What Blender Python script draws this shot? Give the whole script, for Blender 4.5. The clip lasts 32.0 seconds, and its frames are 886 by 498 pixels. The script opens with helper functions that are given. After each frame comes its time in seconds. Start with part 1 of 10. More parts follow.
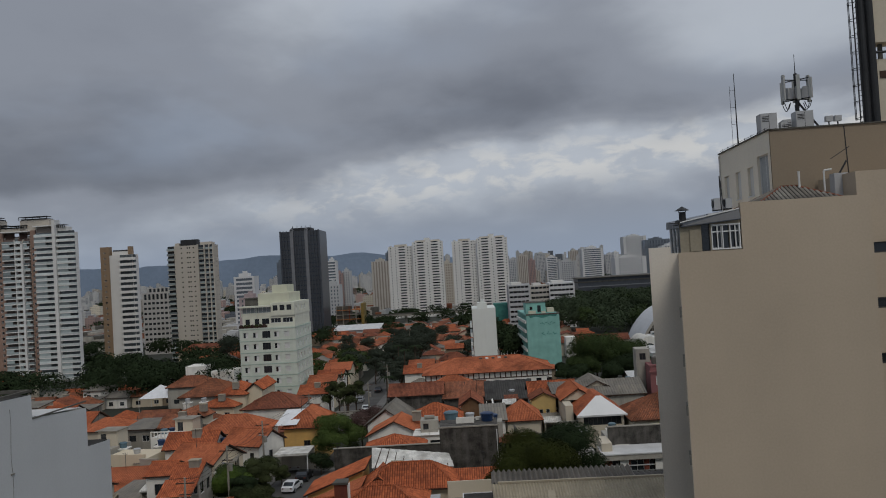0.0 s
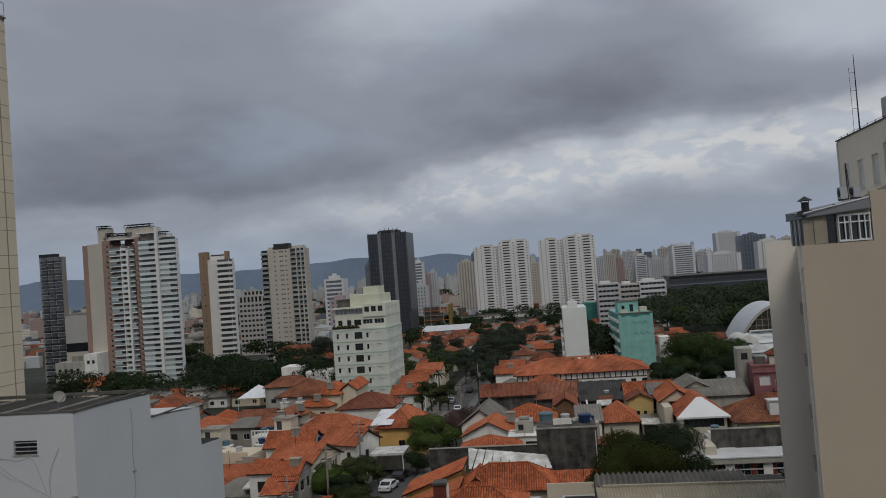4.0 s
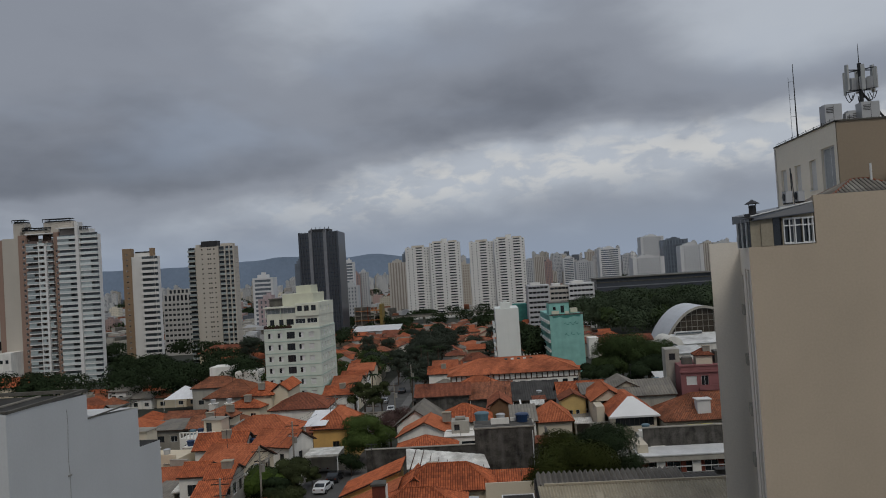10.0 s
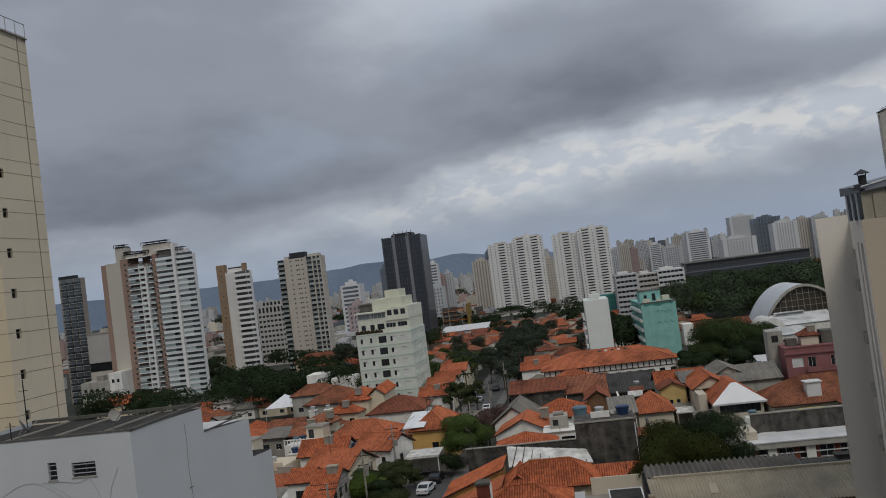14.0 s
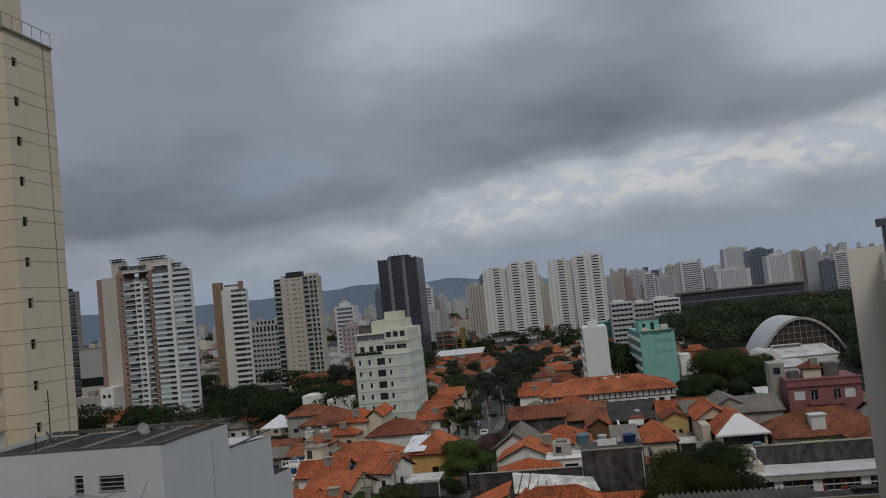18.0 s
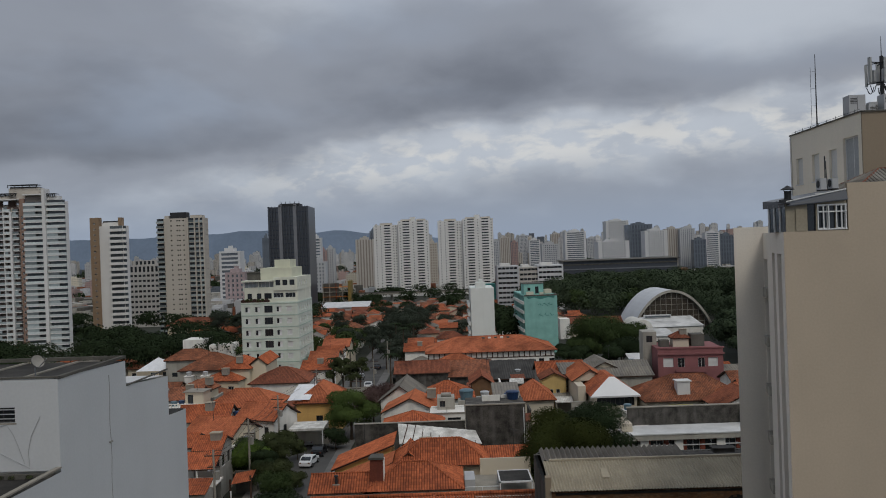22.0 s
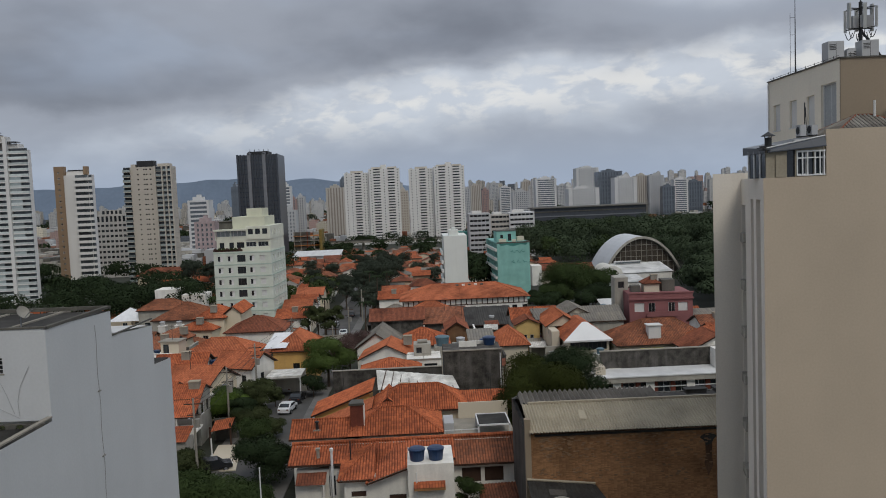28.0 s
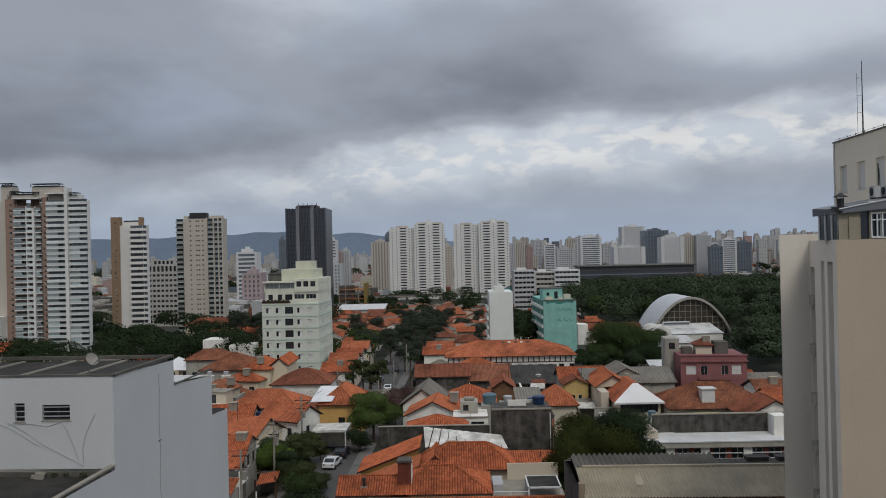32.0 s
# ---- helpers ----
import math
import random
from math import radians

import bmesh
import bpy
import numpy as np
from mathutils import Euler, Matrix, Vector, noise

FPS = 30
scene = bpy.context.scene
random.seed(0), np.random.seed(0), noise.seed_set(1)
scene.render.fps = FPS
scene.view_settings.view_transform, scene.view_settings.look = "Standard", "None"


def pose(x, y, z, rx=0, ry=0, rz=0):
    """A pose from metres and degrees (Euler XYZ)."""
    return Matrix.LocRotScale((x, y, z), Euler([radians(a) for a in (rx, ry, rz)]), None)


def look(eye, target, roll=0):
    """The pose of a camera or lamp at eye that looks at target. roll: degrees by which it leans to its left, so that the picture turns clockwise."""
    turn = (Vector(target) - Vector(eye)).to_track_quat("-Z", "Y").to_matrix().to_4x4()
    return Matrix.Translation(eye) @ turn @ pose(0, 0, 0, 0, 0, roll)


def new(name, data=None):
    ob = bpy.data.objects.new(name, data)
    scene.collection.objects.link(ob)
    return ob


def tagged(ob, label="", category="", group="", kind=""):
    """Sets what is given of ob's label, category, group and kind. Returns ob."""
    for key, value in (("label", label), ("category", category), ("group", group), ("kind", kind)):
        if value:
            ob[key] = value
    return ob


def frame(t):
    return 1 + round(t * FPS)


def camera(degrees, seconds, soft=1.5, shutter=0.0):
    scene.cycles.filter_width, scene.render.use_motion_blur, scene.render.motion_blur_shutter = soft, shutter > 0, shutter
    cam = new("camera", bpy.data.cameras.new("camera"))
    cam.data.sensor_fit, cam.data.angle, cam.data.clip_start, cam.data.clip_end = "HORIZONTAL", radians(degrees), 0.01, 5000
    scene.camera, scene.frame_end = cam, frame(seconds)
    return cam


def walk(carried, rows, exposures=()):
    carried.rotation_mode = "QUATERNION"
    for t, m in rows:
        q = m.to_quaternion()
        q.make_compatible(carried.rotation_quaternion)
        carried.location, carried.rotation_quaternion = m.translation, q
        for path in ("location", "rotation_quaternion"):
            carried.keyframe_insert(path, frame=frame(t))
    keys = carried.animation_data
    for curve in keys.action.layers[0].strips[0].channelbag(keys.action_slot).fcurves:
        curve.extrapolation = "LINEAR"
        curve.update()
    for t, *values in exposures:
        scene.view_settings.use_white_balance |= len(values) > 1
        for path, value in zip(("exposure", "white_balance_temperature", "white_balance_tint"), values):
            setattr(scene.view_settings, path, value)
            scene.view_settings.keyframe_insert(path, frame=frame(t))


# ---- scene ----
cam = camera(59.30, 32.0, soft=1.0)
PATH = [
    (0.0, pose(6.758, -0.367, 30.065, 91.38, 3.46, 1.57)),
    (0.5, pose(6.639, -0.233, 30.042, 91.98, 3.09, 3.48)),
    (1.0, pose(6.555, 0.003, 30.036, 92.03, 2.77, 4.64)),
    (1.5, pose(6.438, 0.037, 30.002, 90.81, 2.68, 5.10)),
    (2.0, pose(6.329, 0.137, 30.007, 90.51, 3.26, 5.64)),
    (2.5, pose(6.203, 0.280, 30.031, 90.68, 4.51, 7.81)),
    (3.0, pose(5.987, 0.214, 30.013, 91.60, 6.04, 8.89)),
    (3.5, pose(5.834, 0.210, 30.020, 91.86, 4.96, 8.15)),
    (5.5, pose(5.249, 0.557, 30.022, 91.82, 3.41, 7.54)),
    (6.0, pose(5.060, 0.593, 29.996, 91.96, 4.38, 5.01)),
    (6.5, pose(4.841, 0.531, 29.974, 91.93, 3.69, 3.99)),
    (7.0, pose(4.676, 0.581, 29.964, 92.48, 2.56, 2.39)),
    (7.5, pose(4.562, 0.533, 29.933, 92.17, 1.04, 0.92)),
    (8.0, pose(4.525, 0.451, 29.910, 91.58, 1.33, -0.26)),
    (8.5, pose(4.490, 0.502, 29.922, 90.63, 1.29, -0.37)),
    (9.0, pose(4.537, 0.580, 29.931, 90.42, 2.06, 0.34)),
    (9.5, pose(4.550, 0.642, 29.952, 90.60, 3.87, 1.91)),
    (10.0, pose(4.450, 0.596, 29.963, 91.53, 3.63, 2.69)),
    (10.5, pose(4.289, 0.405, 29.917, 91.09, 3.69, 2.24)),
    (11.0, pose(4.200, 0.327, 29.903, 90.93, 3.47, 1.65)),
    (11.5, pose(4.188, 0.309, 29.904, 90.80, 3.42, 0.43)),
    (12.0, pose(4.306, 0.615, 29.978, 90.45, 5.21, 0.61)),
    (12.5, pose(4.283, 0.766, 30.038, 90.77, 7.19, 4.42)),
    (13.0, pose(4.194, 0.858, 30.056, 91.64, 7.56, 8.23)),
    (13.5, pose(4.107, 0.828, 30.038, 91.91, 7.39, 8.39)),
    (14.0, pose(3.882, 0.744, 30.040, 91.98, 7.46, 8.86)),
    (14.5, pose(3.724, 0.735, 30.054, 92.29, 7.40, 8.68)),
    (15.0, pose(3.579, 0.832, 30.075, 93.43, 9.51, 8.55)),
    (15.5, pose(3.312, 0.695, 30.044, 93.74, 4.74, 3.75)),
    (17.5, pose(2.021, 0.637, 30.048, 93.74, 6.11, 7.14)),
    (18.0, pose(1.831, 0.729, 30.049, 93.68, 5.93, 8.29)),
    (18.5, pose(1.669, 0.577, 30.068, 93.47, 5.03, 8.10)),
    (19.0, pose(1.417, 0.685, 30.050, 93.61, 5.50, 9.98)),
    (19.5, pose(1.129, 0.845, 30.024, 93.83, 5.23, 14.33)),
    (20.0, pose(0.929, 0.790, 30.078, 94.64, 6.00, 14.85)),
    (20.5, pose(0.919, 0.211, 30.088, 93.75, 7.08, 3.78)),
    (21.0, pose(0.771, 0.245, 30.036, 92.46, 3.97, -0.21)),
    (21.5, pose(0.674, 0.268, 29.995, 91.22, 2.47, 0.83)),
    (22.0, pose(0.643, 0.201, 29.968, 89.85, 2.06, 0.07)),
    (22.5, pose(0.573, 0.175, 29.954, 88.58, 1.58, 0.10)),
    (23.0, pose(0.587, 0.157, 29.983, 88.15, 1.67, 0.39)),
    (23.5, pose(0.538, 0.183, 29.966, 87.94, 1.14, 1.96)),
    (24.0, pose(0.445, 0.086, 29.996, 87.58, 1.53, 2.11)),
    (24.5, pose(0.358, -0.037, 29.955, 85.78, 1.49, 2.07)),
    (25.0, pose(0.337, -0.070, 29.941, 85.06, 1.57, 1.78)),
    (25.5, pose(0.261, -0.041, 29.921, 82.86, 1.44, 1.73)),
    (27.5, pose(0.006, 0.018, 29.977, 85.54, 2.59, -2.85)),
    (28.0, pose(-0.083, 0.092, 29.983, 85.93, 2.34, -2.10)),
    (28.5, pose(-0.230, 0.195, 29.983, 86.50, 3.11, 3.44)),
    (29.0, pose(-0.277, 0.210, 30.021, 87.14, 3.42, 3.83)),
    (29.5, pose(-0.359, 0.146, 30.021, 87.63, 2.72, 2.02)),
    (30.0, pose(-0.443, 0.091, 30.007, 87.84, 1.95, -2.72)),
    (30.5, pose(-0.551, 0.127, 30.020, 88.12, 2.43, -2.53)),
    (31.0, pose(-0.710, 0.309, 30.025, 88.67, 3.17, -1.04)),
    (31.5, pose(-0.915, 0.415, 30.008, 89.37, 4.65, 0.20)),
    (32.0, pose(-1.025, 0.327, 29.998, 90.14, 1.32, 1.10)),
]
EXPOSURES = [(0.0, 0.46), (1.0, 0.30), (2.0, 0.50), (3.0, 0.52), (6.0, 0.54), (7.0, 0.44), (8.0, 0.62), (9.0, 0.62), (10.0, 0.47), (12.0, 0.68), (13.0, 0.63), (14.0, 0.61), (15.0, 0.48), (18.0, 0.44), (19.0, 0.46), (20.0, 0.62), (21.0, 0.56), (22.0, 0.60), (23.0, 0.71), (24.0, 0.72), (25.0, 0.80), (28.0, 0.86), (29.0, 0.88), (30.0, 0.80), (32.0, 0.82)]
walk(cam, PATH, exposures=EXPOSURES)

# ---------------------------------------------------------------- sky and sun
SUN_ELEVATION, SUN_ROTATION = radians(52), radians(165)


def build_world():
    world = bpy.data.worlds.new("sky")
    scene.world = world
    world.use_nodes = True
    nt = world.node_tree
    nt.nodes.clear()

    def node(kind, **sets):
        nd = nt.nodes.new(kind)
        for k, v in sets.items():
            if k == "op":
                nd.operation = v
            else:
                nd.inputs[k].default_value = v
        return nd

    def put(value, socket):
        if isinstance(value, (int, float)):
            socket.default_value = value
        else:
            nt.links.new(value, socket)

    def calc(op, a, b=0.0, c=0.0):
        nd = node("ShaderNodeMath", op=op)
        for v, s in zip((a, b, c), nd.inputs):
            put(v, s)
        return nd.outputs[0]

    def ramp(fac, stops):
        nd = nt.nodes.new("ShaderNodeValToRGB")
        nd.color_ramp.interpolation = "EASE"
        els = nd.color_ramp.elements
        while len(els) < len(stops):
            els.new(0.5)
        for e, (p, col) in zip(els, stops):
            e.position = p
            e.color = (*col, 1)
        put(fac, nd.inputs[0])
        return nd.outputs[0]

    def mix(fac, a, b):
        nd = nt.nodes.new("ShaderNodeMix")
        nd.data_type = "RGBA"
        put(fac, nd.inputs[0])
        nt.links.new(a, nd.inputs[6])
        nt.links.new(b, nd.inputs[7])
        return nd.outputs[2]

    def noise_at(vec, scale, detail, rough=0.5, warp=0.0):
        nd = node("ShaderNodeTexNoise", Scale=scale, Detail=detail, Roughness=rough, Distortion=warp)
        nt.links.new(vec, nd.inputs["Vector"])
        return nd.outputs[0]

    def bell(v, centre, width):
        d = calc("DIVIDE", calc("SUBTRACT", v, centre), width)
        return calc("EXPONENT", calc("MULTIPLY", calc("MULTIPLY", d, d), -1.0))

    def smooth(v, lo, hi):
        nd = nt.nodes.new("ShaderNodeMapRange")
        nd.interpolation_type = "SMOOTHSTEP"
        put(v, nd.inputs[0])
        nd.inputs[1].default_value, nd.inputs[2].default_value = lo, hi
        return nd.outputs[0]

    sky = nt.nodes.new("ShaderNodeTexSky")
    sky.sky_type, sky.sun_disc = "NISHITA", False
    sky.sun_elevation, sky.sun_rotation = SUN_ELEVATION, SUN_ROTATION
    coords = nt.nodes.new("ShaderNodeTexCoord").outputs["Generated"]
    sep = nt.nodes.new("ShaderNodeSeparateXYZ")
    nt.links.new(coords, sep.inputs[0])
    x, y, z = sep.outputs
    el = calc("MULTIPLY", calc("ARCSINE", z), 57.2958)
    az = calc("MULTIPLY", calc("ARCTAN2", x, y), 57.2958)

    # the layer of cloud seen from below: flattened towards the horizon
    low = calc("ADD", calc("MAXIMUM", z, 0.0), 0.16)
    flat = nt.nodes.new("ShaderNodeCombineXYZ")
    put(calc("DIVIDE", x, low), flat.inputs[0])
    put(calc("MULTIPLY", calc("DIVIDE", y, low), 0.8), flat.inputs[1])
    plan = flat.outputs[0]
    big = noise_at(plan, 0.55, 2.0, 0.45, 0.0)
    mid = noise_at(plan, 1.6, 3.0, 0.5, 0.0)
    # puffs near the horizon, wide and low
    wide = nt.nodes.new("ShaderNodeCombineXYZ")
    put(calc("MULTIPLY", az, 0.10), wide.inputs[0])
    put(calc("MULTIPLY", el, 0.21), wide.inputs[1])
    puff = noise_at(wide.outputs[0], 1.55, 5.0, 0.5, 0.15)
    soft = noise_at(wide.outputs[0], 0.55, 2.0, 0.5, 0.0)

    # lower rim of the dark cloud deck: low and level on the left, climbing to a long shelf on the right
    wander = calc("MULTIPLY", calc("SUBTRACT", soft, 0.5), 1.2)
    rim = calc("ADD", calc("ADD", 5.5, calc("MULTIPLY", smooth(az, -22.0, 3.0), 3.35)), calc("MULTIPLY", calc("MAXIMUM", calc("SUBTRACT", az, 6.0), 0.0), 0.04))
    rim = calc("ADD", calc("ADD", rim, wander), calc("MULTIPLY", calc("SUBTRACT", puff, 0.5), 1.3))
    over = calc("SUBTRACT", el, rim)
    deck = smooth(over, -0.45, 1.5)
    # below the rim the puffs are crisp, the deck itself is soft
    grain = calc("ADD", calc("MULTIPLY", calc("SUBTRACT", big, 0.5), 0.55),
                 calc("ADD", calc("MULTIPLY", calc("SUBTRACT", puff, 0.5), calc("SUBTRACT", 0.66, calc("MULTIPLY", deck, 0.24))), calc("MULTIPLY", calc("SUBTRACT", mid, 0.5), 0.12)))
    # two thick lobes of the deck with a thinner lane between them
    slant = calc("SUBTRACT", el, calc("ADD", 11.2, calc("MULTIPLY", calc("SUBTRACT", az, 2.0), 0.28)))
    lobe = calc("ADD", calc("MULTIPLY", bell(az, 5.0, 10.0), bell(slant, 0.0, 3.8)), calc("MULTIPLY", calc("MULTIPLY", bell(az, -25.0, 9.5), bell(el, 11.0, 4.8)), 1.25))
    lane = calc("MULTIPLY", bell(az, -13.0, 4.5), bell(el, 16.0, 4.0))
    gap = bell(over, -1.9, 2.3)
    light = calc("ADD", 0.555, calc("MULTIPLY", grain, 0.50))
    light = calc("ADD", light, calc("MULTIPLY", gap, calc("ADD", 0.05, calc("MULTIPLY", smooth(az, -24.0, 0.0), 0.11))))
    light = calc("SUBTRACT", light, calc("MULTIPLY", deck, calc("ADD", calc("MULTIPLY", calc("SUBTRACT", 1.0, smooth(over, 1.5, 9.0)), 0.10), calc("ADD", 0.03, calc("MULTIPLY", lobe, 0.10)))))
    light = calc("ADD", light, calc("ADD", calc("MULTIPLY", lane, 0.10), calc("MULTIPLY", calc("MULTIPLY", bell(az, -6.0, 8.0), smooth(el, 15.0, 21.0)), 0.26)))
    light = calc("ADD", light, calc("MULTIPLY", smooth(az, 6.0, 22.0), calc("MULTIPLY", smooth(el, 9.5, 14.5), 0.25)))
    light = calc("SUBTRACT", light, calc("MULTIPLY", bell(el, 1.0, 3.0), 0.02))
    cloud = ramp(light, [(0.0, (0.064, 0.070, 0.086)), (0.28, (0.100, 0.110, 0.133)), (0.5, (0.178, 0.194, 0.227)), (0.75, (0.314, 0.340, 0.380)), (1.0, (0.51, 0.54, 0.58))])
    # sunlit puffs in the gap are creamy, the deck above is bluish in parts
    cream = nt.nodes.new("ShaderNodeRGB")
    cream.outputs[0].default_value = (0.50, 0.485, 0.45, 1)
    fluff = noise_at(wide.outputs[0], 3.4, 6.0, 0.55, 0.3)
    sunlit = calc("MULTIPLY", bell(over, -1.9, 1.6), calc("MULTIPLY", smooth(fluff, 0.44, 0.60), smooth(az, -22.0, -2.0)))
    cloud = mix(calc("MULTIPLY", sunlit, 0.52), cloud, cream.outputs[0])
    pale = nt.nodes.new("ShaderNodeRGB")
    pale.outputs[0].default_value = (0.22, 0.265, 0.34, 1)
    cloud = mix(calc("MULTIPLY", calc("MULTIPLY", smooth(noise_at(plan, 1.1, 4.0, 0.5, 0.2), 0.45, 0.66), smooth(over, 0.5, 4.0)), 0.38), cloud, pale.outputs[0])
    # thin blue haze lies along the horizon
    haze = calc("MULTIPLY", bell(el, 0.6, 3.2), 0.66)
    blue = nt.nodes.new("ShaderNodeRGB")
    blue.outputs[0].default_value = (0.178, 0.224, 0.300, 1)
    cloud = mix(haze, cloud, blue.outputs[0])
    # the cloud is thinner overhead than towards the horizon
    lift = nt.nodes.new("ShaderNodeVectorMath")
    lift.operation = "SCALE"
    nt.links.new(cloud, lift.inputs[0])
    put(calc("ADD", 1.0, calc("MULTIPLY", smooth(el, 24.0, 60.0), 0.28)), lift.inputs["Scale"])
    cloud = lift.outputs[0]
    back = nt.nodes.new("ShaderNodeBackground")
    nt.links.new(cloud, back.inputs[0])
    back.inputs[1].default_value = 1.0
    clear = nt.nodes.new("ShaderNodeBackground")
    nt.links.new(sky.outputs[0], clear.inputs[0])
    clear.inputs[1].default_value = 0.05
    join = nt.nodes.new("ShaderNodeMixShader")
    join.inputs[0].default_value = 0.97
    nt.links.new(clear.outputs[0], join.inputs[1])
    nt.links.new(back.outputs[0], join.inputs[2])
    out = nt.nodes.new("ShaderNodeOutputWorld")
    nt.links.new(join.outputs[0], out.inputs[0])


build_world()
sun = new("sun", bpy.data.lights.new("sun", "SUN"))
sun.data.energy, sun.data.angle, sun.data.color = 0.56, radians(18), (1.0, 0.93, 0.82)
sun.matrix_world = look((75 * math.sin(SUN_ROTATION), 75 * math.cos(SUN_ROTATION), 96), (0, 0, 0))


# ---------------------------------------------------------------- materials
MATS = {}


def surface(name, rgb, rough=0.85, vary=0.18, scale=1.2, fine=9.0, bump=0.15, metal=0.0, stain=0.0, stain_rgb=(0.05, 0.045, 0.04), per_object=0.0, gloss=0.3):
    """A procedural material: colour that varies at two scales, streaky stains if asked, fine relief."""
    m = bpy.data.materials.new(name)
    m.use_nodes = True
    nt = m.node_tree
    nd, ln = nt.nodes, nt.links
    bsdf = nd["Principled BSDF"]
    bsdf.inputs["Roughness"].default_value = rough
    bsdf.inputs["Metallic"].default_value = metal
    bsdf.inputs["Specular IOR Level"].default_value = gloss
    tc = nd.new("ShaderNodeTexCoord").outputs["Object"]

    def noise_tex(s, detail, stretch=None):
        n = nd.new("ShaderNodeTexNoise")
        n.inputs["Scale"].default_value, n.inputs["Detail"].default_value = s, detail
        src = tc
        if stretch:
            mp = nd.new("ShaderNodeMapping")
            mp.inputs["Scale"].default_value = stretch
            ln.new(tc, mp.inputs[0])
            src = mp.outputs[0]
        ln.new(src, n.inputs["Vector"])
        return n.outputs[0]

    def ranged(v, a, b, lo, hi):
        n = nd.new("ShaderNodeMapRange")
        ln.new(v, n.inputs[0])
        for i, val in enumerate((a, b, lo, hi)):
            n.inputs[i + 1].default_value = val
        return n.outputs[0]

    def scaled(col, fac):
        n = nd.new("ShaderNodeVectorMath")
        n.operation = "SCALE"
        ln.new(col, n.inputs[0])
        ln.new(fac, n.inputs["Scale"])
        return n.outputs[0]

    base = nd.new("ShaderNodeRGB")
    base.outputs[0].default_value = (*rgb, 1)
    a = noise_tex(scale * 0.35, 4)
    b = noise_tex(fine, 3)
    col = scaled(base.outputs[0], ranged(a, 0.3, 0.7, 1 - vary, 1 + vary))
    col = scaled(col, ranged(b, 0.3, 0.7, 1 - vary * 0.5, 1 + vary * 0.5))
    if per_object:
        info = nd.new("ShaderNodeObjectInfo")
        col = scaled(col, ranged(info.outputs["Random"], 0, 1, 1 - per_object, 1 + per_object))
    if stain:
        s = noise_tex(0.6, 5, (1.6, 1.6, 0.16))
        mx = nd.new("ShaderNodeMix")
        mx.data_type = "RGBA"
        ln.new(ranged(s, 0.48, 0.75, 0.0, stain), mx.inputs[0])
        ln.new(col, mx.inputs[6])
        mx.inputs[7].default_value = (*stain_rgb, 1)
        col = mx.outputs[2]
    ln.new(col, bsdf.inputs["Base Color"])
    if bump:
        bp = nd.new("ShaderNodeBump")
        bp.inputs["Strength"].default_value = bump
        bp.inputs["Distance"].default_value = 0.03
        ln.new(b, bp.inputs["Height"])
        ln.new(bp.outputs[0], bsdf.inputs["Normal"])
    MATS[name] = m
    return m


